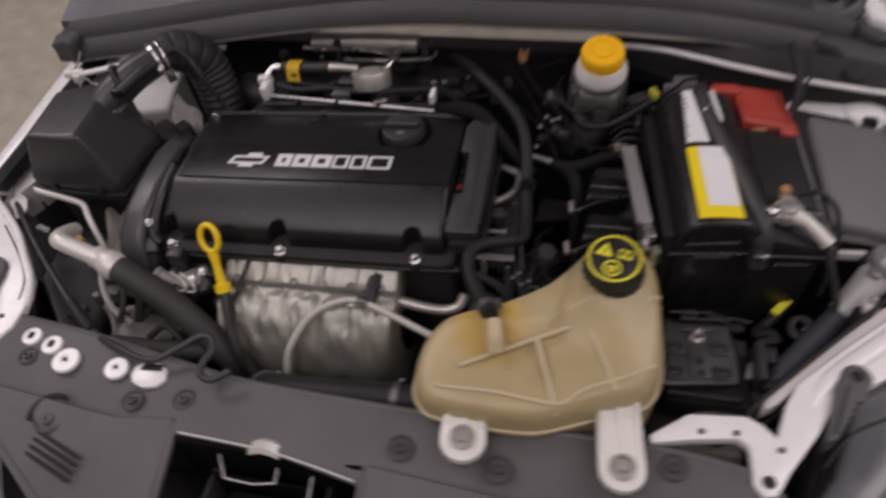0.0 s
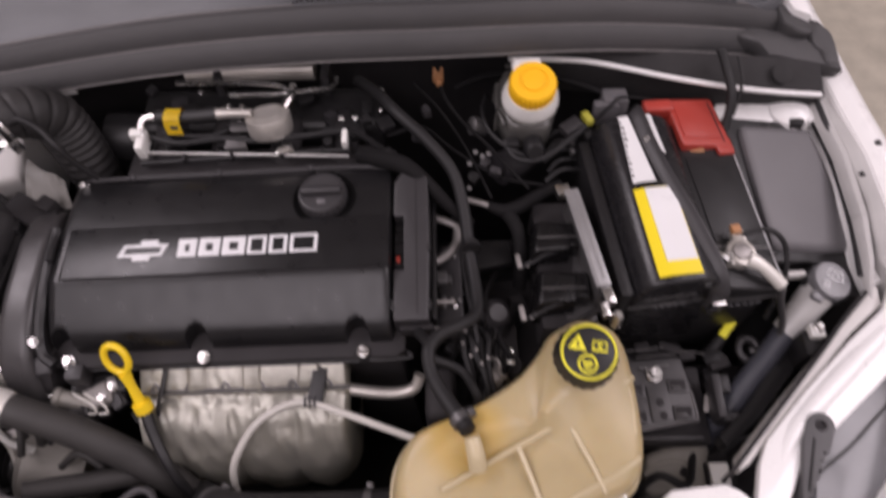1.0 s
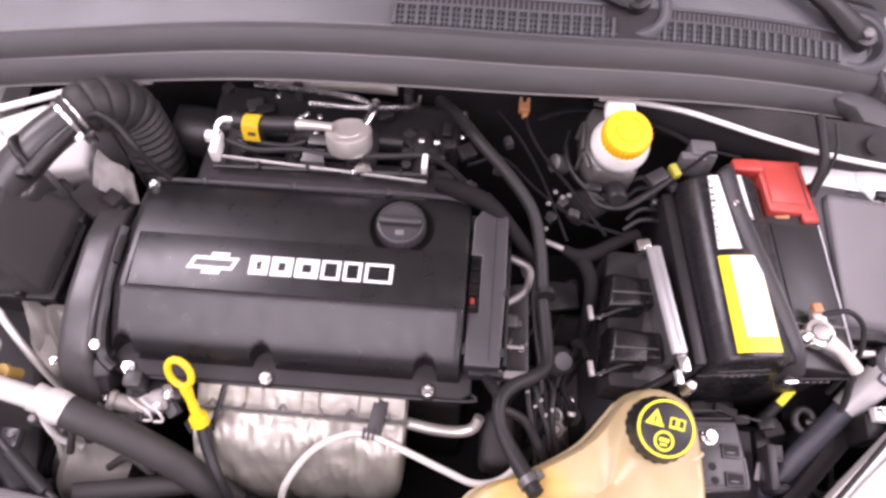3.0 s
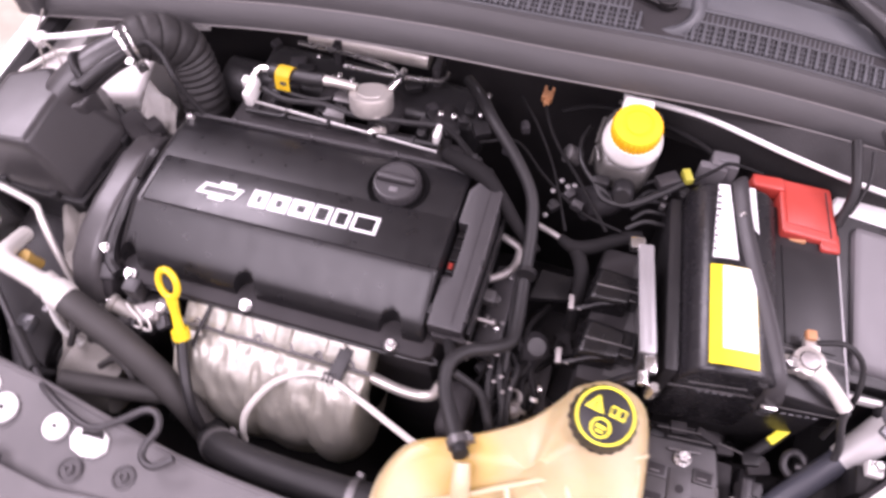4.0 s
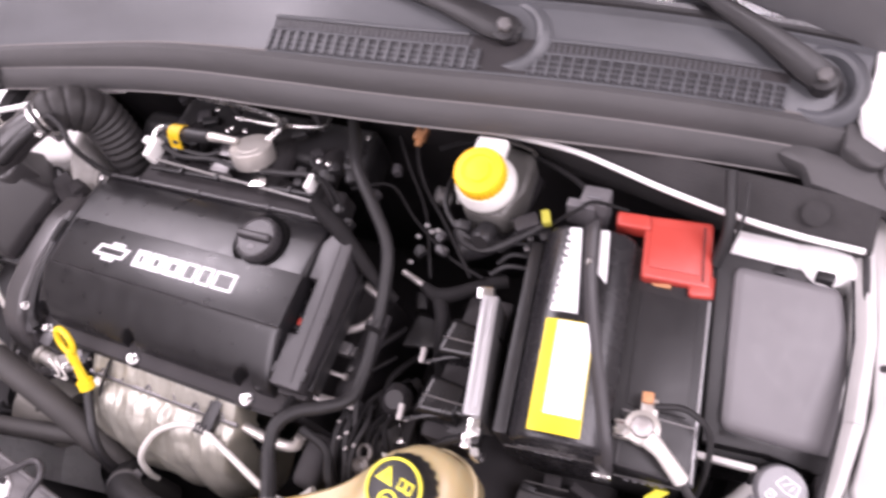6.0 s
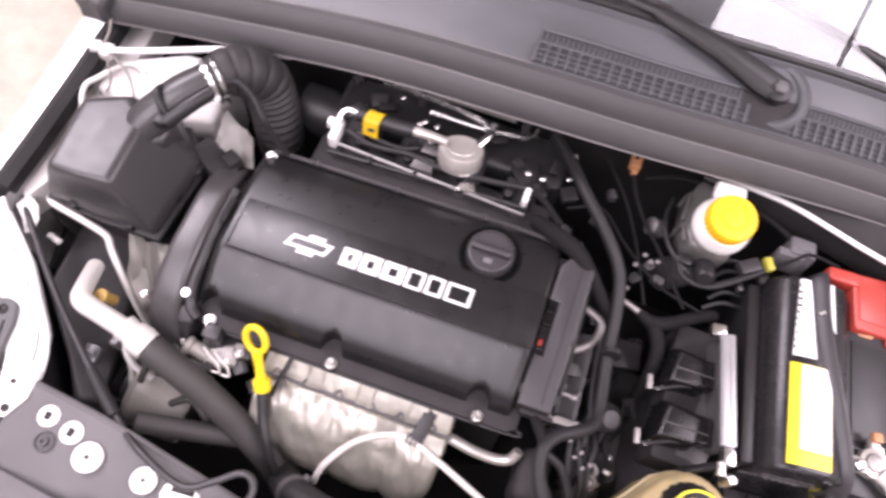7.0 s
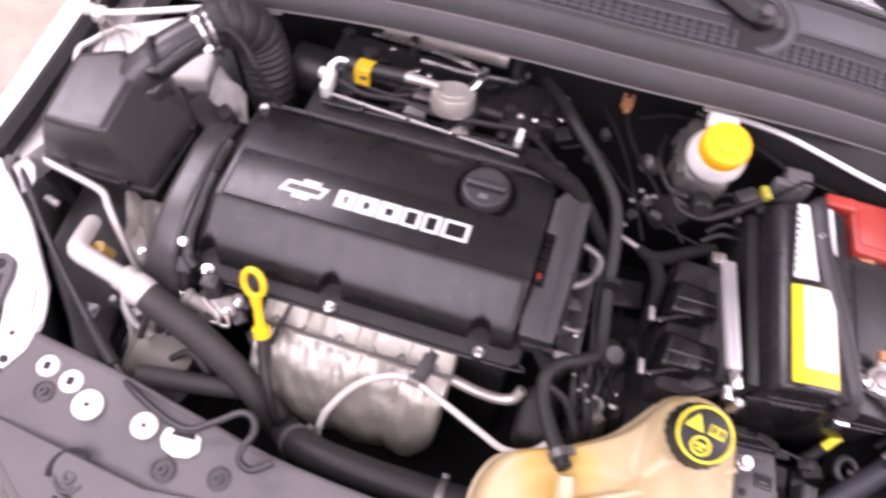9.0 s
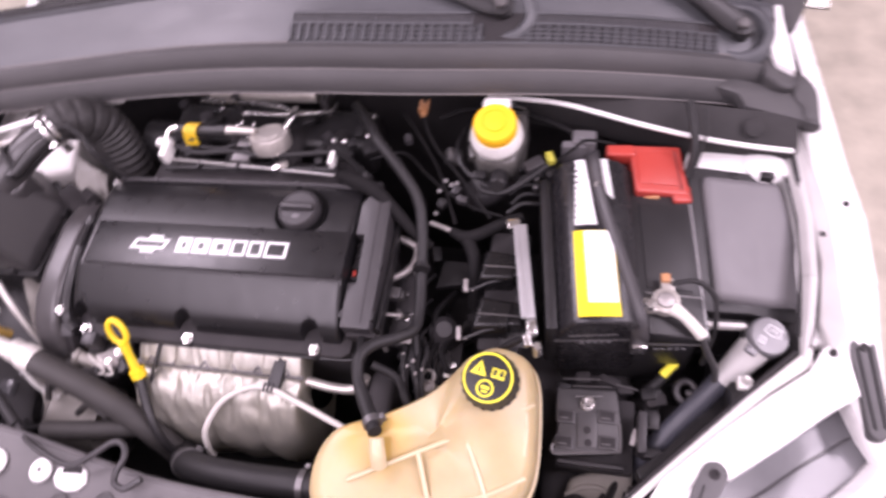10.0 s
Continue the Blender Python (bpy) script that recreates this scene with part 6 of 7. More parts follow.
# ---- washer bottle neck ----
def washer_neck():
    t = thing("washer_filler", "pale washer bottle filler neck with a grey cap", "filler neck")
    n = Vector((0.18, -0.10, 1)).normalized()
    m = facing(Vector((0.566, 0.529, 0.768)), n)
    cap = part("cap", lathe([(0.0225, -0.004), (0.0232, 0.002), (0.0228, 0.008), (0.0208, 0.0105), (0.004, 0.0115)], 36, m), CAPGREY, t, "grey snap cap with pale signs")
    part("cap_rim", lathe([(0.0212, -0.016), (0.0246, -0.013), (0.0250, -0.006), (0.0232, -0.002)], 36, m), BLACK, t)
    part("cap_tab", box((-0.025, 0.008, 0.003), (0.011, 0.014, 0.007), 0.003, m), CAPGREY, cap)
    # fan-shaped sign and a small square
    fan = [(0.001, 0.010, 0.013, 0.008), (0.013, 0.008, 0.015, -0.009), (0.015, -0.009, 0.004, -0.012), (0.004, -0.012, 0.000, -0.002), (0.000, -0.002, 0.001, 0.010), (0.004, 0.004, 0.012, -0.001), (0.004, -0.004, 0.012, -0.005)]
    square = [(-0.016, 0.003, -0.007, 0.003), (-0.007, 0.003, -0.007, 0.010), (-0.007, 0.010, -0.016, 0.010), (-0.016, 0.010, -0.016, 0.003), (-0.014, 0.0065, -0.009, 0.0065)]
    for x0, y0, x1, y1 in fan + square:
        part("cap_sign", tube([m @ Vector((0.86 * x0, 0.86 * y0, 0.0113)), m @ Vector((0.86 * x1, 0.86 * y1, 0.0113))], 0.0007, 6, 1), LETTER, cap)
    part("neck", tube([(0.563, 0.527, 0.764), (0.552, 0.516, 0.752), (0.538, 0.501, 0.738), (0.524, 0.487, 0.726)], [0.0200, 0.0190, 0.0170, 0.0145], 18), NECK, t, "milky filler tube")
    part("lower_tube", tube([(0.530, 0.493, 0.730), (0.508, 0.468, 0.716), (0.478, 0.434, 0.700), (0.450, 0.402, 0.680), (0.42, 0.37, 0.62)], 0.0135, 16), BLUEGREY, t, "blue-grey lower tube")
    part("pad", prism([(0.540, 0.492), (0.553, 0.470), (0.475, 0.388), (0.436, 0.360), (0.430, 0.372), (0.465, 0.402)], 0.69, 0.716, 0.003), BLACK, t, "black foam strip beside the bracket")


washer_neck()


# ---- in front of the battery ----
def battery_support():
    t = thing("battery_support", "dark grey pressed steel battery support with square holes", "bracket")
    part("plate", prism([(0.331, 0.383), (0.333, 0.398), (0.338, 0.404), (0.338, 0.418), (0.334, 0.424), (0.334, 0.462), (0.406, 0.466), (0.412, 0.430), (0.414, 0.393), (0.406, 0.389), (0.338, 0.379)], 0.698, 0.708, 0.003, 3), SUPPORT, t)
    part("plate_rim", tube([(0.334, 0.392, 0.707), (0.333, 0.384, 0.707), (0.340, 0.381, 0.707), (0.372, 0.386, 0.707), (0.406, 0.391, 0.707), (0.413, 0.395, 0.707), (0.411, 0.425, 0.707)], 0.0022, 8), GREYMETAL, t, "grey rim along the plate's edge")
    part("raised_pad", prism([(0.360, 0.432), (0.384, 0.434), (0.386, 0.392), (0.362, 0.390)], 0.705, 0.7105, 0.002), SUPPORT, t)
    for x, y in ((0.347, 0.426), (0.396, 0.431), (0.347, 0.395), (0.398, 0.400)):
        part("slot_rim", box((x, y, 0.7095), (0.0215, 0.016, 0.004), 0.0015), SUPPORT, t)
        part("slot", box((x, y, 0.7112), (0.0175, 0.0115, 0.0016), 0.0005), DULLBLACK, t, "dark square slot")
        part("slot_bar", box((x - 0.002, y - 0.0025, 0.7122), (0.010, 0.0016, 0.0012), 0.0004), GREYMETAL, t)
    part("rod", tube([(0.356, 0.451, 0.712), (0.389, 0.455, 0.712)], 0.0016, 8, 1), GREYMETAL, t, "thin steel rod")
    part("connector", join(box((0.449, 0.434, 0.700), (0.017, 0.020, 0.014), 0.002), box((0.449, 0.434, 0.7075), (0.010, 0.012, 0.003), 0.001)), GREYPLATE, t, "dark square connector")
    part("pale_tab", box((0, 0, 0), (0.006, 0.020, 0.003), 0.001, pose(0.429, 0.413, 0.70, 10, 0, -12)), CASTING, t, "small pale tab")
    for x, y in ((0.373, 0.412), (0.375, 0.397)):
        part("slot", lathe([(0.0045, 0.7098), (0.0045, 0.7112), (0.001, 0.7113)], 12, Matrix.Translation((x, y, 0))), DULLBLACK, t)
    part("skirt", box((0.379, 0.374, 0.688), (0.078, 0.004, 0.03), 0.001), GREYPLATE, t)
    part("backing", box((0.385, 0.415, 0.675), (0.09, 0.09, 0.03), 0.003), DULLBLACK, t)
    bolt((0.372, 0.445, 0.708), 0.0085, t)
    clut = random.Random(17)
    for k in range(8):
        x, y = 0.335 + 0.12 * clut.random(), 0.462 + 0.022 * clut.random()
        part("tray_bit", box((0, 0, 0), (0.012 + 0.016 * clut.random(), 0.008 + 0.008 * clut.random(), 0.009), 0.003, pose(x, y, 0.690 + 0.012 * clut.random(), 20 * clut.random() - 10, 20 * clut.random() - 10, 40 * clut.random() - 20)), clut.choice([DULLBLACK, BLACK]), t, "dark bit of the battery tray")
    for x0, y0, x1, y1 in ((0.340, 0.470, 0.385, 0.474), (0.352, 0.462, 0.398, 0.466), (0.405, 0.470, 0.430, 0.466)):
        part("tray_edge", tube([(x0, y0, 0.718), (x1, y1, 0.718)], 0.0009, 6, 1), GREYMETAL, t, "thin grey line along the tray's edge")
    part("side_bracket", join(box((0.436, 0.415, 0.71), (0.010, 0.05, 0.03), 0.003), box((0.448, 0.395, 0.70), (0.024, 0.012, 0.02), 0.003)), GREYPLATE, t, "dark cast bracket")
    g = thing("gearbox", "dark cast gearbox housing low in the bay", "gearbox")
    part("housing", join(box((0.30, 0.50, 0.56), (0.26, 0.20, 0.22), 0.03, seg=3), box((0.42, 0.40, 0.56), (0.20, 0.16, 0.18), 0.02, seg=3)), DULLBLACK, g)
    rng = random.Random(3)
    for k in range(14):
        x, y = 0.34 + 0.18 * rng.random(), 0.33 + 0.13 * rng.random()
        part("fitting", box((0, 0, 0), (0.014 + 0.02 * rng.random(), 0.012 + 0.016 * rng.random(), 0.02), 0.003, pose(x, y, 0.655 + 0.012 * rng.random(), 15 * rng.random(), 15 * rng.random(), 90 * rng.random())), rng.choice([DULLBLACK, BLACK, GREYPLATE]), g, "small dark fitting")
    for k in range(5):
        x, y = 0.33 + 0.17 * rng.random(), 0.31 + 0.10 * rng.random()
        pipe("wire_loom", [(x, y, 0.66), (x + 0.03, y + 0.02, 0.69), (x + 0.06, y + 0.01, 0.69), (x + 0.08, y + 0.05, 0.67)], 0.0045, RUBBER, "black wire loom low in the bay", "cable", "wire looms")


battery_support()
tagged(put("cable_marker", box((0, 0, 0), (0.010, 0.026, 0.007), 0.002, pose(0.468, 0.501, 0.708, 12, 0, -41)), LIME), "yellow-green marker on a dark cable", "marker")
pipe("wire_loom", [(0.44, 0.47, 0.69), (0.468, 0.500, 0.70), (0.49, 0.535, 0.70), (0.50, 0.56, 0.69)], 0.007, RUBBER, "black wire loom under the battery", "cable", "wire looms")
tagged(put("cable_boot", tube([(0.488 + 0.0115 * math.cos(a), 0.475 + 0.0125 * math.sin(a), 0.705 + 0.002 * math.sin(a)) for a in (k * 2 * math.pi / 12 for k in range(13))], 0.0045, 10, 2), GREYPLATE), "dark grey curled cable boot", "cable boot")
b = thing("sensor_bracket", "black bracket with a bright bolt beside the wing", "bracket")
part("bracket_body", box((0.538, 0.462, 0.735), (0.022, 0.03, 0.045), 0.004), BLACK, b)
part("nut_block", box((0.542, 0.474, 0.760), (0.016, 0.016, 0.012), 0.003), MILKY, b, "pale nut block")
bolt((0.543, 0.476, 0.765), 0.0055, b)
pipe("edge_cable", [(0.555, 0.45, 0.74), (0.60, 0.50, 0.765), (0.612, 0.55, 0.785), (0.618, 0.62, 0.79), (0.608, 0.70, 0.798), (0.596, 0.77, 0.81)], 0.0035, BLACK, "thin black cable along the wing's edge", "cable")
tagged(put("neck_rail", box((0, 0, 0), (0.06, 0.006, 0.012), 0.002, pose(0.515, 0.540, 0.765, 0, 0, 3)), DULLWHITE), "pale cross rail under the fuse box", "rail")


# ---- left side ----
def air_box():
    t = thing("air_filter_box", "black plastic air filter box with a domed lid", "air filter box")
    base = [(-0.495, 0.508), (-0.508, 0.62), (-0.41, 0.665), (-0.348, 0.612), (-0.357, 0.506), (-0.425, 0.504)]
    part("box_body", prism([(-0.43 + (x + 0.43) * 0.9, 0.575 + (y - 0.575) * 0.75) for x, y in base], 0.60, 0.792, 0.008, 3), BLACK, t)
    part("flange", prism([(-0.43 + (x + 0.43) * 1.04, 0.56 + (y - 0.56) * 1.03) for x, y in base], 0.786, 0.798, 0.003), BLACK, t)
    base2 = [(-0.43 + (x + 0.43) * 0.96, 0.56 + (y - 0.56) * 0.96) for x, y in base]
    topr = [(-0.461, 0.514), (-0.468, 0.602), (-0.425, 0.624), (-0.397, 0.602), (-0.3925, 0.519), (-0.426, 0.5145)]
    mid = [((a[0] * 0.25 + b[0] * 0.75), (a[1] * 0.25 + b[1] * 0.75)) for a, b in zip(base2, topr)]
    bm = loft([[(x, y, 0.796) for x, y in base2], [(x, y, 0.812) for x, y in base2], [(x, y, 0.866) for x, y in mid], [(x, y, 0.884) for x, y in topr]])
    bmesh.ops.recalc_face_normals(bm, faces=bm.faces)
    part("lid", bevel(bm, 0.013, 5, 12), LIDBLACK, t, "domed black lid")
    for x, y in ((-0.36, 0.56), (-0.352, 0.60), (-0.39, 0.510), (-0.46, 0.511)):
        part("lid_clip", box((x, y, 0.797), (0.010, 0.014, 0.022), 0.003), BLACK, t)
    part("outlet", tube([(-0.416, 0.578, 0.850), (-0.398, 0.610, 0.870), (-0.374, 0.643, 0.884), (-0.351, 0.672, 0.889)], [0.0225, 0.0225, 0.0215, 0.0205], 28), LIDBLACK, t, "black outlet duct")
    part("outlet_foot", prism([(-0.418, 0.572), (-0.375, 0.590), (-0.372, 0.622), (-0.405, 0.626)], 0.80, 0.868, 0.008, 3), LIDBLACK, t)
    part("duct_boss", join(tube([(-0.372, 0.606, 0.886), (-0.352, 0.632, 0.896), (-0.338, 0.654, 0.899)], [0.0085, 0.0085, 0.0075], 12, 4), tube([(-0.389, 0.640, 0.897), (-0.388, 0.628, 0.905), (-0.380, 0.617, 0.901), (-0.373, 0.611, 0.892)], 0.0042, 10), box((-0.377, 0.606, 0.885), (0.014, 0.014, 0.014), 0.004)), BLACK, t, "black sensor boss on the duct")
    bolt((-0.333, 0.650, 0.893), 0.0042, t, (0.6, -0.6, 0.7))
    part("rear_lug", join(box((0, 0, 0), (0.062, 0.030, 0.05), 0.006, pose(-0.338, 0.617, 0.788, 0, 0, -28), 2), box((0, 0, 0), (0.020, 0.018, 0.03), 0.004, pose(-0.318, 0.622, 0.806, 0, 0, -28), 2)), DULLBLACK, t, "dark lug behind the box")


air_box()


def intake_hose():
    t = thing("intake_hose", "black corrugated rubber air intake hose", "hose")
    # a few broad lobes over the bend, then fine ribs down to the engine
    radii = []
    for k in range(97):
        u = k / 16
        r = float(np.interp(u, [0, 1, 2, 3, 6], [0.0205, 0.0275, 0.0300, 0.0305, 0.0300]))
        groove = math.exp(-((((u - 0.35) / 0.56) % 1 - 0.5) / 0.11) ** 2) * 0.0024 if u < 3.1 else 0.0011 * (1 + math.cos(2 * math.pi * u / 0.25))
        radii.append(r - groove)
    part("hose", tube([(-0.354, 0.669, 0.889), (-0.339, 0.686, 0.891), (-0.324, 0.701, 0.882), (-0.311, 0.712, 0.858), (-0.303, 0.708, 0.826), (-0.297, 0.698, 0.785), (-0.292, 0.690, 0.73)], radii, 32, 16), BELLOWS, t)
    m = facing((-0.349, 0.674, 0.889), (0.62, 0.76, 0.06))
    part("clamp", join(lathe([(0.020, -0.007), (0.0232, -0.007), (0.0236, -0.003), (0.020, -0.003)], 36, m), lathe([(0.021, 0.002), (0.0242, 0.002), (0.0248, 0.006), (0.021, 0.006)], 36, m), box((0, 0.0, 0.0), (0.012, 0.020, 0.012), 0.002, m @ Matrix.Translation((-0.014, -0.019, 0)))), SILVER, t, "bright steel band clamp")
    part("breather", tube([(-0.327, 0.668, 0.902), (-0.311, 0.668, 0.909), (-0.292, 0.660, 0.902), (-0.275, 0.645, 0.894), (-0.266, 0.641, 0.870), (-0.252, 0.640, 0.840)], 0.0036, 12), RUBBER, t, "thin black breather hose")


intake_hose()


def crumpled():
    """A small bent sheet with two folds."""
    rows = []
    for v in range(6):
        rows.append([(-0.350 + (0.0095 - 0.0008 * v) * u + 0.001 * v, 0.636 + 0.0075 * v - 0.002 * u, 0.804 + 0.005 * v + 0.006 * math.sin(1.1 * u + 0.5 * v) - 0.0008 * u * v) for u in range(7)])
    return sheet(rows, (0.001, 0, -0.002))


tagged(put("duct_shield", crumpled(), CLEARSHEET, True), "crumpled pale metal shield under the intake hose", "shield")

tower = thing("strut_tower", "white painted strut tower beside the air filter box", "strut tower")
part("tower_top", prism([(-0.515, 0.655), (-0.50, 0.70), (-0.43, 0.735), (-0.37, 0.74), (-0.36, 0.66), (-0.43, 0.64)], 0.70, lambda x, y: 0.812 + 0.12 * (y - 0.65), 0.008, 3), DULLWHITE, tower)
part("cowl_flange", tube([(-0.508, 0.690, 0.842), (-0.47, 0.702, 0.845), (-0.42, 0.722, 0.848), (-0.37, 0.742, 0.850), (-0.30, 0.76, 0.85)], 0.0038, 10), WHITE, tower, "white painted body flange")
part("flange_end", box((-0.508, 0.687, 0.838), (0.013, 0.012, 0.014), 0.004), DULLWHITE, tower)
w = thing("wire_joint", "pale wire joint with loose thin wires beside the strut tower", "wire joint")
part("joint", join(box((0, 0, 0), (0.015, 0.012, 0.012), 0.004, pose(-0.521, 0.690, 0.843, 0, 10, 25), seg=3), lathe([(0.005, 0), (0.006, 0.006), (0.004, 0.014)], 12, facing((-0.514, 0.691, 0.843), (1, 0.3, 0.1)))), MILKY, w)
for run in ([(-0.512, 0.690, 0.846), (-0.508, 0.705, 0.856), (-0.514, 0.722, 0.858)], [(-0.510, 0.688, 0.842), (-0.500, 0.676, 0.838), (-0.494, 0.664, 0.824), (-0.498, 0.652, 0.812)], [(-0.508, 0.688, 0.842), (-0.490, 0.682, 0.842), (-0.472, 0.672, 0.832), (-0.462, 0.655, 0.815)]):
    part("wire", tube(run, 0.0014, 8), BOTTLE, w, "thin pale wire")
tower = thing("strut_tower", "white painted strut tower beside the fuse box", "strut tower")
part("tower_top", prism([(0.465, 0.730), (0.475, 0.765), (0.58, 0.775), (0.600, 0.750), (0.596, 0.738), (0.55, 0.734)], 0.70, lambda x, y: 0.792 + 0.15 * (y - 0.70), 0.006, 3), WHITE, tower)
part("tower_dome", lathe([(0.028, 0.0), (0.024, 0.010), (0.010, 0.015)], 24, Matrix.Translation((0.565, 0.752, 0.792))), WHITE, tower)
part("cowl_flange", tube([(0.215, 0.790, 0.858), (0.26, 0.789, 0.858), (0.31, 0.786, 0.856), (0.36, 0.776, 0.852), (0.41, 0.765, 0.848), (0.48, 0.754, 0.842), (0.54, 0.750, 0.836), (0.592, 0.752, 0.828)], 0.0031, 10, flat=0.8), WHITE, tower, "white painted body flange")
part("plenum", loft([[(x, y + 0.004, z - 0.006), (x, 0.80, z + 0.008), (x, 0.80, z - 0.06), (x, y + 0.012, z - 0.06)] for x, y, z in ((0.24, 0.789, 0.858), (0.36, 0.776, 0.852), (0.48, 0.754, 0.842), (0.60, 0.752, 0.828))]), FELT, tower, "dark grey panel under the seal")
part("plenum_clip", lathe([(0.012, 0.0), (0.012, 0.004), (0.005, 0.006)], 18, facing((0.545, 0.775, 0.840), (0, -0.5, 1))), FELT, tower, "grey clip in the panel")
pipe("washer_hose", [(0.470, 0.71, 0.82), (0.474, 0.735, 0.848), (0.468, 0.765, 0.865), (0.464, 0.785, 0.872)], 0.0055, RUBBER, "black hose rising under the cowl seal")
pipe("washer_hose", [(0.478, 0.72, 0.83), (0.484, 0.745, 0.86), (0.482, 0.775, 0.872)], 0.002, RUBBER, "thin black wire rising under the cowl seal", "cable")

strip_l = thing("wing_seal", "black rubber strip along the wing's inner edge", "seal")
part("strip", loft([[(x - 0.012 + dx, y, 0.790 + 0.045 * (y - 0.5) + dz) for dx, dz in ((0, 0), (0.004, 0.014), (0.014, 0.019), (0.025, 0.014), (0.028, 0.0))] for x, y in ((-0.552, 0.50), (-0.548, 0.56), (-0.545, 0.64), (-0.543, 0.72), (-0.541, 0.80))]), RUBBER, strip_l)
part("strip_lip", tube([(-0.5385, 0.50, 0.792), (-0.5345, 0.60, 0.796), (-0.531, 0.72, 0.802), (-0.529, 0.80, 0.805)], 0.0035, 8), RUBBER, strip_l, "thin lip of the strip")
strip_r = thing("wing_seal", "grey rubber strip along the wing's inner edge", "seal")
part("strip", loft([[(x + dx, y, 0.783 + 0.045 * (y - 0.5) + dz) for dx, dz in ((0, 0), (-0.004, 0.010), (-0.012, 0.012), (-0.018, 0.006), (-0.02, -0.004))] for x, y in ((0.622, 0.60), (0.622, 0.68), (0.612, 0.75), (0.603, 0.80))]), RAIL, strip_r)
part("strip_end", loft([[(x + f * dx, y, 0.783 + 0.045 * (y - 0.5) + f * dz - (1 - f) * 0.006) for dx, dz in ((0, 0), (-0.004, 0.010), (-0.012, 0.012), (-0.018, 0.006), (-0.02, -0.004))] for x, y, f in ((0.600, 0.492, 0.12), (0.607, 0.515, 0.45), (0.615, 0.545, 0.8), (0.622, 0.5995, 1.0))]), RAIL, strip_r, "tapering end of the strip")

part("strip_lip", tube([(0.596, 0.53, 0.783), (0.603, 0.60, 0.786), (0.603, 0.68, 0.789), (0.593, 0.75, 0.792)], 0.003, 8), RUBBER, strip_r, "thin dark lip of the strip")


def buffer(p, q, r, label="grey rubber bonnet buffer beside the wing"):
    """A long rubber pad with rounded ends and grooves along it, and its screw."""
    t = thing("bonnet_buffer", label, "buffer", "bonnet buffers")
    a, b = Vector(p), Vector(q)
    way = (b - a).normalized()
    out = Vector((-way.y, way.x, 0)).normalized()
    rim = [a + r * (math.cos(k) * out - math.sin(k) * way) for k in np.linspace(0, math.pi, 9).tolist()] + [b + r * 0.85 * (-math.cos(k) * out + math.sin(k) * way) for k in np.linspace(0, math.pi, 9).tolist()]
    top = lambda x, y: a.z + (Vector((x, y, a.z)) - a).dot(way) * way.z + r * 0.55
    part("pad", prism([(v.x, v.y) for v in rim], lambda x, y: top(x, y) - r * 1.6, top, 0.003, 3), BUFFER, t)
    for k in (-0.45, 0.45):
        u, v = a + out * r * k, b + out * r * k * 0.85
        part("rib", tube([(u.x, u.y, top(u.x, u.y)), (v.x, v.y, top(v.x, v.y))], r * 0.16, 8, 1), BLACK, t, "raised rib along the pad")
    part("screw", lathe([(r * 0.35, 0), (r * 0.35, r * 0.7), (r * 0.18, r * 0.75)], 14, Matrix.Translation(a)), DULLBLACK, t)


buffer((0.660, 0.520, 0.783), (0.675, 0.435, 0.765), 0.014)
buffer((-0.575, 0.520, 0.775), (-0.588, 0.470, 0.765), 0.013)


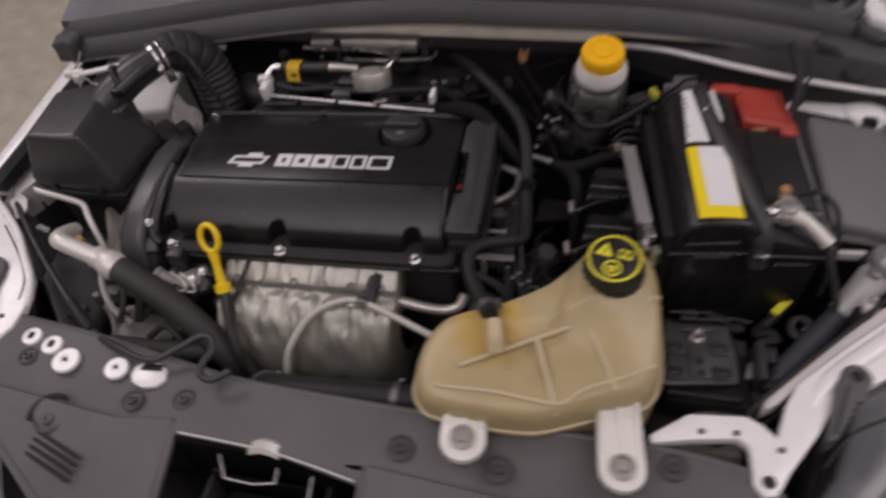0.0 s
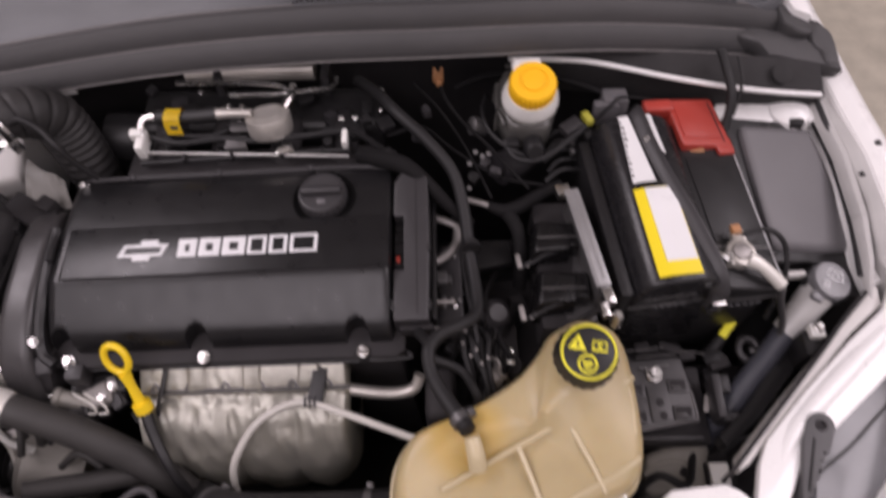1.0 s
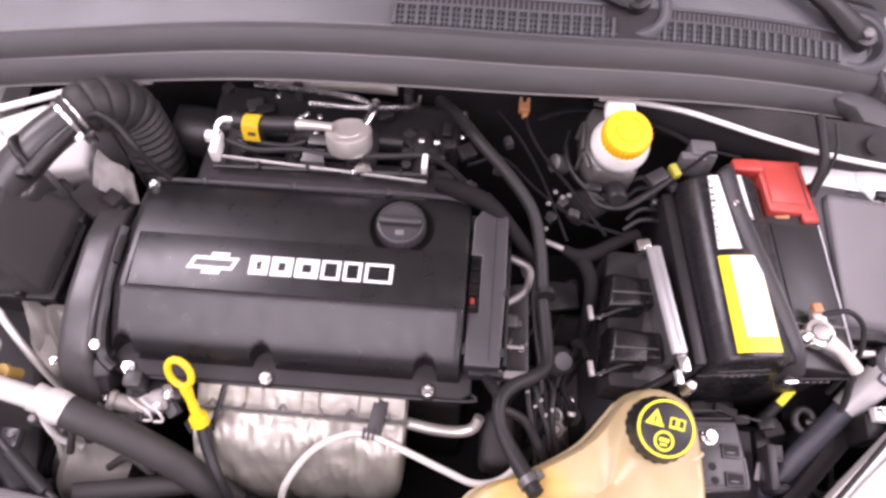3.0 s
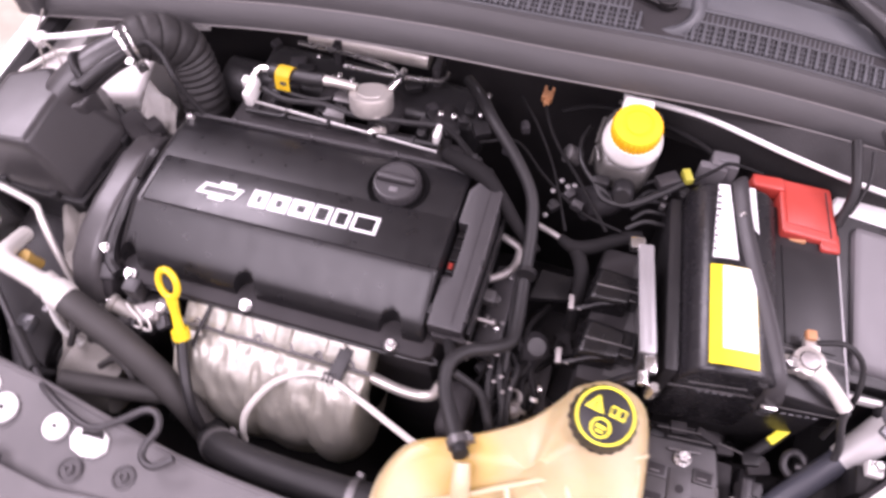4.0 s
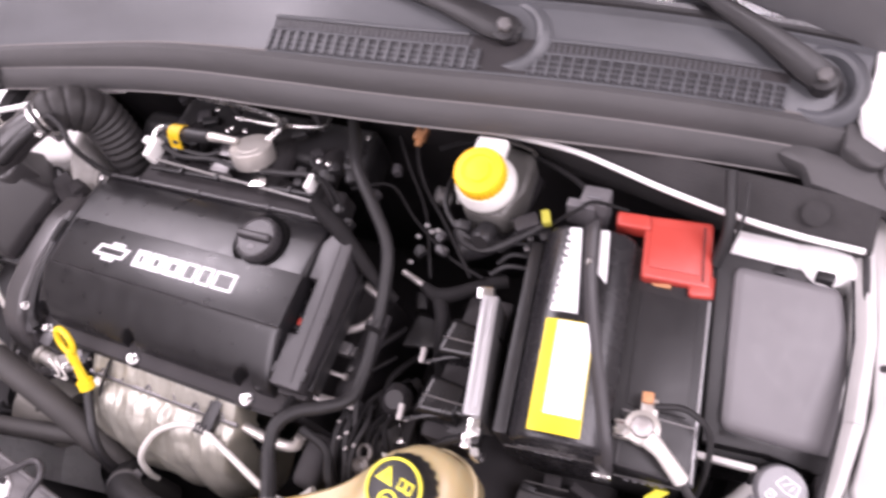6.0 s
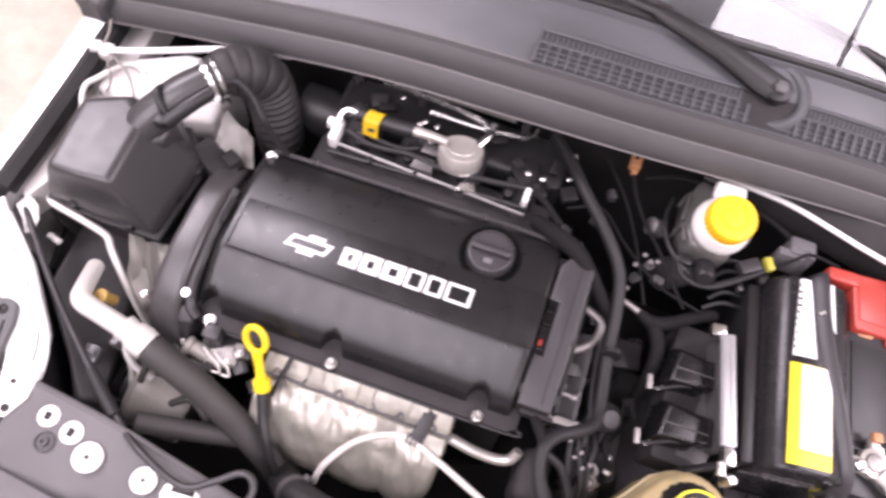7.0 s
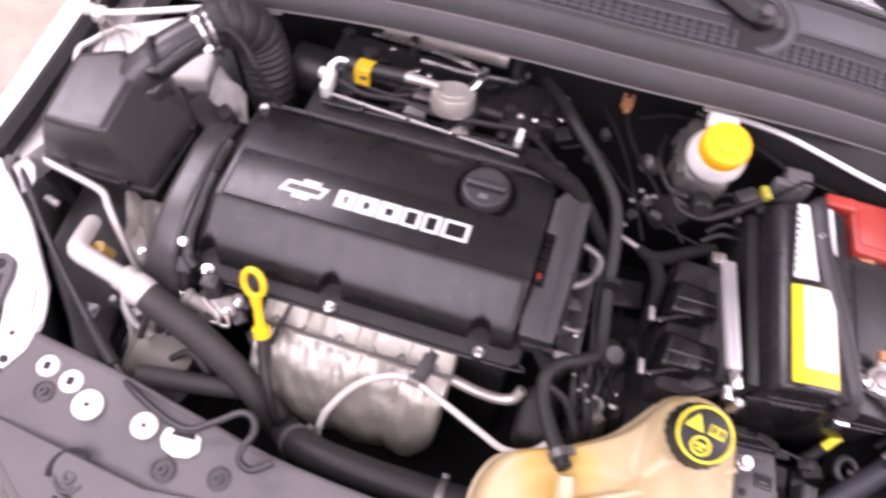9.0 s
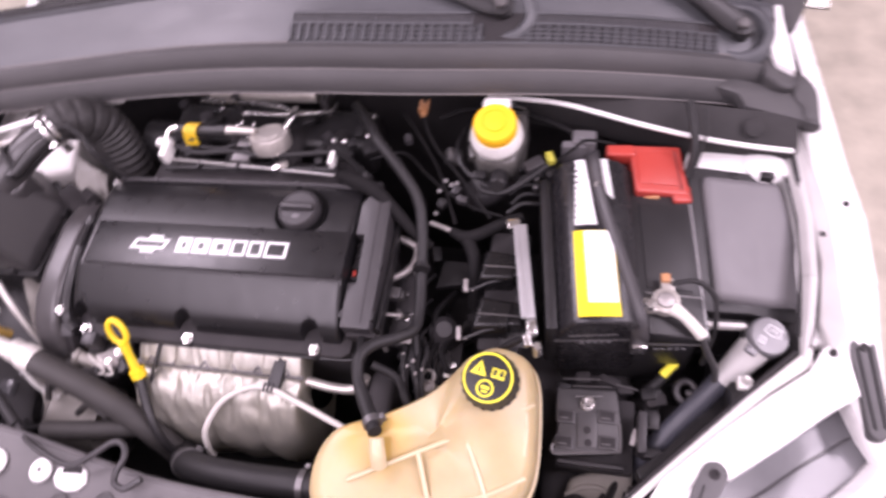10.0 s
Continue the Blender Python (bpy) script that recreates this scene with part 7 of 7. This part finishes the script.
def alternator():
    t = thing("alternator", "grey cast alternator with a black belt pulley", "alternator")
    m = facing((-0.33, 0.365, 0.655), (-1, 0.1, 0.15))
    part("housing", lathe([(0.02, -0.06), (0.045, -0.055), (0.05, -0.03), (0.05, 0.01), (0.04, 0.02)], 24, m), PALECAST, t)
    part("pulley", lathe([(0.03, 0.022), (0.03, 0.03), (0.025, 0.033), (0.03, 0.036), (0.025, 0.039), (0.03, 0.042), (0.01, 0.044)], 24, m), BLACK, t)
    part("bracket", prism([(-0.378, 0.395), (-0.333, 0.410), (-0.312, 0.372), (-0.320, 0.332), (-0.342, 0.338), (-0.352, 0.372)], 0.62, lambda x, y: 0.694 - 0.25 * (0.40 - y), 0.006, 3), CASTING, t, "cast mounting bracket")
    for x, y, z, r in ((-0.345, 0.385, 0.6905, 0.009), (-0.328, 0.352, 0.682, 0.007)):
        part("bracket_hole", lathe([(r * 1.5, -0.004), (r * 1.5, 0.004), (r, 0.0045), (r * 0.9, 0.001)], 18, Matrix.Translation((x, y, z))), PALECAST, t, "cast boss")
        part("bracket_hole", lathe([(r * 0.9, 0.0), (r * 0.9, 0.003), (r * 0.3, 0.0031)], 16, Matrix.Translation((x, y, z))), DULLBLACK, t, "dark bore")
    part("bracket_web", tube([(-0.374, 0.396, 0.700), (-0.352, 0.374, 0.696), (-0.338, 0.342, 0.686)], 0.0045, 8), PALECAST, t, "cast web")
    part("bracket_web", tube([(-0.334, 0.407, 0.698), (-0.322, 0.375, 0.692), (-0.320, 0.340, 0.682)], 0.004, 8), PALECAST, t, "cast web")
    part("terminal", join(box((-0.352, 0.402, 0.722), (0.020, 0.016, 0.022), 0.004), lathe([(0.006, 0), (0.006, 0.018), (0.004, 0.020)], 6, Matrix.Translation((-0.372, 0.392, 0.712)))), GREYMETAL, t, "steel terminal nut")
    c = thing("engine_mount", "pale cast aluminium engine mount beside the belt cover", "engine mount")
    part("mount", prism([(-0.412, 0.506), (-0.380, 0.520), (-0.362, 0.498), (-0.353, 0.462), (-0.360, 0.440), (-0.388, 0.446), (-0.405, 0.475)], 0.64, lambda x, y: 0.742 - 0.35 * (0.51 - y), 0.010, 3), PALECAST, c)
    fold = [[(-0.414 + 0.0062 * u + 0.010 * v, 0.514 - 0.021 * v + 0.004 * math.sin(u), 0.752 - 0.004 * v - 0.004 * v * v + 0.0055 * math.sin(1.5 * u + 0.4 * v) + 0.008 * noise.noise(Vector((u * 0.6, v * 0.9, 2)))) for u in range(9)] for v in range(5)]
    part("mount_web", sheet(fold, (0, 0.001, -0.006)), PALECAST, c, "rough cast web of the mount")
    bolt((-0.366, 0.455, 0.735), 0.004, c)
    rng = random.Random(21)
    f = thing("front_fittings", "dark brackets, plugs and small metal fittings before the engine", "fittings")
    part("bracket", box((-0.24, 0.43, 0.745), (0.06, 0.02, 0.03), 0.004), BLACK, f)
    part("coil_plug", join(box((-0.255, 0.432, 0.775), (0.020, 0.018, 0.028), 0.005), tube([(-0.255, 0.43, 0.765), (-0.258, 0.42, 0.73), (-0.265, 0.41, 0.70)], 0.009, 10)), GREYPLATE, f, "grey plug on a short lead")
    for k in range(14):
        x, y, z = -0.285 + 0.095 * rng.random(), 0.392 + 0.045 * rng.random(), 0.728 + 0.02 * rng.random()
        a = pose(x, y, z, 30 * rng.random() - 15, 30 * rng.random() - 15, 90 * rng.random())
        mat = rng.choice([GREYMETAL, BLACK, GREYPLATE, DULLBLACK])
        if k % 2:
            part("fitting", join(lathe([(0.0075, -0.008), (0.0075, 0.004), (0.006, 0.006)], 14, a), lathe([(0.0042, 0.005), (0.0042, 0.012), (0.003, 0.013)], 6, a)), mat, f, "small round fitting")
        else:
            part("fitting", join(box((0, 0, 0), (0.010 + 0.010 * rng.random(), 0.009 + 0.008 * rng.random(), 0.012), 0.002, a), box((0.003, 0, 0.007), (0.004, 0.012, 0.005), 0.001, a)), mat, f, "small dark fitting")
    for k in range(7):
        x, y = -0.43 + 0.24 * rng.random(), 0.30 + 0.06 * rng.random()
        pipe("wire_loom", [(x, y, 0.62), (x + 0.03, y + 0.03, 0.66), (x + 0.05, y + 0.02, 0.67), (x + 0.09, y + 0.04, 0.64)], 0.005, RUBBER, "black wire loom low in the bay", "cable", "wire looms")
    part("lower_hose", tube([(-0.30, 0.318, 0.745), (-0.25, 0.33, 0.725), (-0.19, 0.345, 0.71)], 0.012, 12), DUSTY, f, "black hose behind the front panel")
    h = thing("thermostat_housing", "grey cast thermostat housing with plugs and a wire clip", "thermostat housing")
    part("housing", join(box((0, 0, 0), (0.030, 0.026, 0.030), 0.005, pose(-0.240, 0.418, 0.744, 8, -6, 24), seg=3), box((0, 0, 0), (0.020, 0.018, 0.016), 0.003, pose(-0.222, 0.430, 0.752, 0, 10, 30))), CASTING, h)
    part("outlet", lathe([(0.008, -0.016), (0.0115, -0.014), (0.0115, -0.006), (0.0095, -0.004), (0.0095, 0.016), (0.0115, 0.018), (0.0115, 0.023), (0.007, 0.025)], 20, facing((-0.262, 0.411, 0.752), (-0.9, 0.12, 0.28))), PALECAST, h, "pale cast outlet stub")
    part("sensor", join(lathe([(0.0075, 0), (0.0075, 0.010), (0.0055, 0.012), (0.0055, 0.020)], 6, facing((-0.250, 0.402, 0.748), (-0.2, -0.5, 1))), box((0, 0, 0.022), (0.012, 0.010, 0.010), 0.002, facing((-0.250, 0.402, 0.748), (-0.2, -0.5, 1)))), GREYPLATE, h, "dark sensor plug")
    for a in (0.0, 0.012):
        part("wire_clip", tube([(-0.262 + a, 0.416, 0.765), (-0.252 + a, 0.410, 0.769), (-0.240 + a, 0.404, 0.766), (-0.236 + a, 0.397, 0.758), (-0.246 + a, 0.396, 0.756)], 0.0014, 6, 5), PIPEALU, h, "bright wire clip")
    for x, y, z in ((-0.232, 0.411, 0.7605), (-0.224, 0.424, 0.7605), (-0.291, 0.4185, 0.752)):
        bolt((x, y, z), 0.0042, h)
    l = thing("sensor_lead", "lumpy black wire lead with a grey plug beside the belt cover", "cable")
    part("lead", tube([(-0.284, 0.464, 0.776), (-0.291, 0.450, 0.772), (-0.299, 0.436, 0.760), (-0.303, 0.416, 0.748), (-0.312, 0.398, 0.728), (-0.318, 0.380, 0.70)], [0.0085, 0.0105, 0.0085, 0.0070, 0.006, 0.006], 12), DUSTY, l)
    part("plug", box((0, 0, 0), (0.018, 0.022, 0.016), 0.004, pose(-0.2915, 0.4425, 0.781, 30, 0, 12), seg=3), GREYPLATE, l, "grey wire plug")
    for k, run in enumerate(([(-0.315, 0.425, 0.742), (-0.290, 0.405, 0.752), (-0.272, 0.392, 0.744), (-0.262, 0.372, 0.72)], [(-0.298, 0.375, 0.72), (-0.276, 0.386, 0.738), (-0.254, 0.384, 0.742), (-0.232, 0.372, 0.728), (-0.222, 0.352, 0.70)], [(-0.345, 0.418, 0.745), (-0.330, 0.402, 0.752), (-0.322, 0.384, 0.742), (-0.326, 0.362, 0.72)], [(-0.285, 0.352, 0.71), (-0.262, 0.362, 0.726), (-0.240, 0.352, 0.722), (-0.226, 0.338, 0.70)])):
        pipe("wire_loom", run, (0.0035, 0.003, 0.004, 0.0045)[k], (DUSTY, RUBBER, DUSTY, DUSTY)[k], "dusty black wire loom before the engine", "cable", "wire looms")
    tagged(put("wire_plug", join(box((-0.395, 0.372, 0.715), (0.020, 0.020, 0.014), 0.003), box((-0.395, 0.372, 0.7235), (0.014, 0.004, 0.003), 0.001)), LENS), "grey square wire plug beside the wing", "plug", "wire plugs")
    tagged(put("wire_plug", join(box((-0.4985, 0.4785, 0.745), (0.009, 0.007, 0.008), 0.002), lathe([(0.004, 0), (0.004, 0.009)], 12, facing((-0.494, 0.477, 0.746), (1, -0.2, 0)))), MILKY), "small white wire plug beside the wing", "plug", "wire plugs")


alternator()


# ---- cowl grille and wipers ----
def bar_loft(stations):
    """A bar of chamfered box section through stations of (point, width, height)."""
    rings = []
    pts = [Vector(p) for p, w, h in stations]
    for k, (p, w, h) in enumerate(stations):
        way = (pts[min(k + 1, len(pts) - 1)] - pts[max(k - 1, 0)]).normalized()
        side = way.cross(Vector((0, -0.45, 0.9))).normalized()
        up = side.cross(way).normalized()
        c = 0.3
        rings.append([pts[k] + side * (w / 2 * a) + up * (h / 2 * b) for a, b in ((-1, -1), (1, -1), (1, 1 - 2 * c), (1 - 2 * c, 1), (-1 + 2 * c, 1), (-1, 1 - 2 * c))])
    return loft(rings)


def wiper(pivot, elbow, tip, label):
    t = thing("wiper", label, "wiper", "windscreen wipers")
    p = Vector(pivot)
    up = (0, -0.3, 1)
    part("pivot_boss", lathe([(0.046, -0.022), (0.040, -0.0125), (0.034, -0.0098), (0.030, -0.0112), (0.023, -0.0225), (0.016, -0.025)], 40, facing(p, up)), COWL, t, "grey round well in the cowl")
    part("pivot_well", lathe([(0.022, -0.026), (0.021, -0.0215), (0.004, -0.021)], 24, facing(p, up)), DULLBLACK, t, "dark bottom of the well")
    part("pivot_cap", lathe([(0.013, -0.022), (0.0145, 0.0), (0.0135, 0.004), (0.004, 0.006)], 24, facing(p, up)), BLACK, t)
    part("pivot_nut", lathe([(0.0078, 0.004), (0.0078, 0.0105), (0.006, 0.012), (0.003, 0.0122)], 6, facing(p, up)), GREYMETAL, t)
    e, q = Vector(elbow), Vector(tip)
    d = (e - p).normalized()
    part("arm", bar_loft([(p - d * 0.015, 0.016, 0.009), (p - d * 0.006, 0.027, 0.013), (p + d * 0.02, 0.029, 0.014), (p * 0.5 + e * 0.5 + Vector((0, 0, 0.004)), 0.022, 0.013), (e - d * 0.006, 0.016, 0.011), (e + d * 0.004, 0.014, 0.009)]), BLACK, t, "black wiper arm")
    part("arm_rod", bar_loft([(e, 0.012, 0.009), (e * 0.97 + q * 0.03, 0.010, 0.008), (e * 0.4 + q * 0.6 + Vector((0, 0, 0.006)), 0.008, 0.005)]), BLACK, t, "thin black arm rod")
    lift = Vector((0, 0.014, -0.004))
    b0 = e + (e - q) * 0.02 + lift
    part("blade_carrier", bar_loft([(b0, 0.006, 0.004), (b0 * 0.7 + q * 0.3 + Vector((0, 0.006, 0.002)), 0.011, 0.009), (b0 * 0.3 + q * 0.7 + Vector((0, 0.006, 0.002)), 0.011, 0.009), (q, 0.006, 0.004)]), DULLBLACK, t, "black blade carrier")
    part("blade", bar_loft([(b0 + Vector((0, 0.006, -0.006)), 0.004, 0.008), (q + Vector((0, 0.006, -0.006)), 0.004, 0.008)]), RUBBER, t, "black rubber blade")


wiper((0.231, 0.843, 0.962), (0.088, 0.866, 0.990), (-0.40, 0.925, 0.985), "black windscreen wiper on a grey boss at mid cowl")
wiper((0.524, 0.893, 0.890), (0.412, 0.924, 0.945), (-0.06, 0.955, 1.030), "black windscreen wiper at the cowl's end")
g = thing("cowl_grille", "dark grey plastic air grille in the cowl panel", "grille")
TILT = math.degrees(math.atan(0.3))


def slat_mesh(width, length, height):
    me = bpy.data.meshes.new("slat")
    bm = box((0, 0, 0), (width, length, height), 0.0006, pose(0, 0, 0, TILT, 0, 0), seg=1)
    bm.to_mesh(me)
    bm.free()
    me.materials.append(COWL)
    return me


# broad bars with a thin low bar between them; a shallow recessed row above
BROAD, THIN, UPPER = slat_mesh(0.0036, 0.022, 0.005), slat_mesh(0.0016, 0.022, 0.003), slat_mesh(0.0022, 0.011, 0.002)
for x0, x1 in ((-0.022, 0.496),):
    # dark sheet on the cowl panel stands for the shaded opening
    part("grille_shade", loft([[(x, crown(x)[0] + dy, cowl_z(x, crown(x)[0] + dy) + 0.0014 + dz) for dy, dz in ((0.003, 0), (0.040, 0), (0.040, -0.004), (0.003, -0.004))] for x in np.linspace(x0, x1, 25).tolist()]), DULLBLACK, g, "dark sheet laid in for the shade behind the slats")
    for k in range(int((x1 - x0) / 0.00575) + 1):
        x = x0 + 0.00575 * k
        y = crown(x)[0]
        for dy, me, h in ((0.0145, THIN if k % 2 else BROAD, 0.0012 if k % 2 else 0.0026), (0.0335, UPPER, 0.0012)):
            if math.hypot(x - 0.231, y + dy - 0.843) < 0.036 or x > 0.470 and dy > 0.02:
                continue
            ob = new("slat", me)
            ob.location = (x, y + dy, cowl_z(x, y + dy) + h)
            ob.parent = g
    for dy, r, h in ((0.009, 0.0010, 0.0014), (0.0145, 0.0010, 0.0014), (0.020, 0.0010, 0.0014), (0.0268, 0.0016, 0.0022), (0.0405, 0.0022, 0.0018), (0.003, 0.0016, 0.0014)):
        clear = math.sqrt(max(0.0, 0.037 ** 2 - (crown(0.231)[0] + dy - 0.843) ** 2))
        for a, b in ((x0, 0.231 - clear), (0.231 + clear, x1)):
            part("cross_bar", tube([(x, crown(x)[0] + dy, cowl_z(x, crown(x)[0] + dy) + h) for x in np.linspace(a, b, 9).tolist()], r, 6, 2), COWL, g)

# wheels under the wings carry the car
for x in (-0.53, 0.615):
    w = part("tyre", lathe([(0.19, -0.075), (0.275, -0.075), (0.288, -0.06), (0.29, 0), (0.288, 0.06), (0.275, 0.075), (0.19, 0.075)], 40, facing((x, 0.60, 0.29), (1, 0, 0))), RUBBER, car, "black road tyre")
    part("rim", lathe([(0.19, -0.07), (0.185, 0.0), (0.185, 0.06), (0.05, 0.07)], 32, facing((x, 0.60, 0.29), (1, 0, 0))), CASTING, w)


# ---- dark fittings between the engine and the battery ----
def between():
    t = thing("gear_linkage", "dark gear linkage, brackets and pipes beside the engine", "linkage")
    rng = random.Random(8)
    part("selector", join(lathe([(0.022, 0), (0.024, 0.02), (0.016, 0.03), (0.012, 0.05)], 20, Matrix.Translation((0.205, 0.445, 0.70))), box((0.20, 0.47, 0.735), (0.03, 0.05, 0.02), 0.005)), DULLBLACK, t, "dark turned selector post")
    part("selector", lathe([(0.016, 0), (0.018, 0.03), (0.010, 0.04)], 18, facing((0.185, 0.505, 0.735), (0.2, -0.2, 1))), GREYPLATE, t)
    part("bracket", prism([(0.125, 0.47), (0.155, 0.47), (0.152, 0.585), (0.128, 0.58)], 0.765, 0.775, 0.003), GREYPLATE, t)
    part("bracket", prism([(0.17, 0.56), (0.215, 0.57), (0.21, 0.60), (0.175, 0.60)], 0.745, 0.755, 0.003), BLACK, t)
    part("grey_block", join(box((0.128, 0.5275, 0.797), (0.019, 0.015, 0.014), 0.003, seg=3), box((0.139, 0.5275, 0.795), (0.006, 0.010, 0.010), 0.002)), SUPPORT, t, "grey block beside the end cover")
    part("cross_pin", tube([(0.117, 0.499, 0.800), (0.141, 0.499, 0.800)], 0.0024, 8, 1), CASTING, t, "bright cross pin")
    part("cross_pin", lathe([(0.0042, 0), (0.0042, 0.004), (0.002, 0.005)], 10, facing((0.141, 0.499, 0.800), (1, 0, 0.2))), CASTING, t, "head of the cross pin")
    # tiny bright bits put in as glints
    for x, y, z in ((0.172, 0.681, 0.820), (0.180, 0.675, 0.820), (0.187, 0.677, 0.822), (0.165, 0.668, 0.815), (0.1635, 0.640, 0.806)):
        part("glint", lathe([(0.0030, 0), (0.0030, 0.003), (0.0012, 0.004)], 8, facing((x, y, z), (0.2, -0.4, 1))), GREYMETAL, t, "small bright bit added for a glint")
    for y in (0.682, 0.694, 0.709):
        part("screw", lathe([(0.0034, 0.812), (0.0034, 0.820), (0.0016, 0.821)], 8, Matrix.Translation((0.2865, y, 0))), GREYMETAL, t, "small bright screw")
    part("cap_bolt", lathe([(0.009, 0), (0.009, 0.010), (0.006, 0.012), (0.004, 0.010)], 18, facing((0.185, 0.425, 0.765), (0, -0.2, 1))), CASTING, t, "bright capped fitting")
    for k in range(14):
        x, y = 0.13 + 0.10 * rng.random(), 0.40 + 0.24 * rng.random()
        part("fitting", box((0, 0, 0), (0.010 + 0.02 * rng.random(), 0.010 + 0.018 * rng.random(), 0.016), 0.003, pose(x, y, 0.70 + 0.05 * rng.random(), 20 * rng.random(), 20 * rng.random(), 90 * rng.random())), rng.choice([DULLBLACK, DULLBLACK, BLACK]), t, "small dark fitting")
    part("casting", loft([[(0.172 + e, 0.398 + e, z), (0.205 - e, 0.405 + e, z), (0.204 - e, 0.470, z), (0.186, 0.512 - e, z), (0.172 + e, 0.500 - e, z)] for z, e in ((0.60, 0.0), (0.742, 0.0), (0.757, 0.004), (0.762, 0.010))]), SUPPORT, t, "grey cast gearbox flange")
    part("casting", box((0.128, 0.412, 0.730), (0.034, 0.060, 0.070), 0.014, seg=4), DULLBLACK, t, "dark rounded housing behind the hose")
    for k, (x, r) in enumerate(((0.152, 0.0030), (0.158, 0.0026), (0.164, 0.0034), (0.170, 0.0026), (0.176, 0.0028))):
        sway = 0.004 * math.sin(2.1 * k)
        part("bundle_wire", tube([(x - 0.006, 0.482, 0.770), (x + sway, 0.462, 0.786), (x + 0.002, 0.440, 0.790), (x + 0.008 - sway, 0.415, 0.786), (x + 0.014, 0.392, 0.770), (x + 0.018, 0.372, 0.74)], r, 8), LOOM if k % 2 else RUBBER, t, "black wire of the bundle beside the engine")
    for x, y, z in ((0.160, 0.440, 0.793), (0.166, 0.447, 0.793), (0.171, 0.432, 0.793), (0.156, 0.415, 0.791), (0.163, 0.404, 0.789), (0.178, 0.438, 0.792), (0.152, 0.455, 0.790)):
        part("bundle_clip", box((0, 0, 0), (0.0042, 0.0030, 0.0030), 0.0008, pose(x, y, z, 8, 0, 400 * x * 9)), CASTING, t, "small metal clip on the bundle")
    part("clip_ring", lathe([(0.0085, -0.003), (0.0095, -0.002), (0.0095, 0.003), (0.0078, 0.004), (0.0060, 0.003), (0.0060, -0.003)], 20, facing((0.1835, 0.437, 0.770), (-0.3, -0.3, 1))), CASTING, t, "bright clip ring")
    spots = []
    for k in range(7):
        x, y = 0.125 + 0.09 * rng.random(), 0.395 + 0.09 * rng.random()
        d, r = 0.02 * rng.random(), 0.0022 + 0.0026 * rng.random()
        pipe("wire_loom", [(x, y, 0.73), (x + 0.015, y + 0.03, 0.765), (x + d, y + 0.06, 0.768), (x + 0.03, y + 0.10, 0.745)], r, LOOM, "black wire loom beside the engine", "cable", "wire looms")
        spots.append((x + 0.015, y + 0.03, 0.765, r))
    # bright metal bands added round some of the looms to stand for glints
    for x, y, z, r in spots[::2]:
        part("clip", lathe([(r * 0.9, -0.0022), (r * 1.25, -0.0020), (r * 1.25, 0.0020), (r * 0.9, 0.0022)], 12, facing((x, y, z), (0.1, 0.75, 0.4))), rng.choice([PIPEALU, GREYMETAL, CASTING]), t, "small bright band added round a loom as a glint")
    for k in range(8):
        x, y = 0.128 + 0.022 * rng.random(), 0.475 + 0.10 * rng.random()
        part("screw", lathe([(0.003, 0.770), (0.003, 0.777), (0.0015, 0.778)], 8, Matrix.Translation((x, y, 0))), rng.choice([SILVER, GREYMETAL]), t, "small bright screw")
    for x, y in ((0.137, 0.486), (0.196, 0.478), (0.206, 0.462), (0.198, 0.490)):
        part("screw", lathe([(0.004, 0.738), (0.004, 0.748), (0.002, 0.749)], 8, Matrix.Translation((x, y, 0))), SILVER, t, "small bright screw")


between()
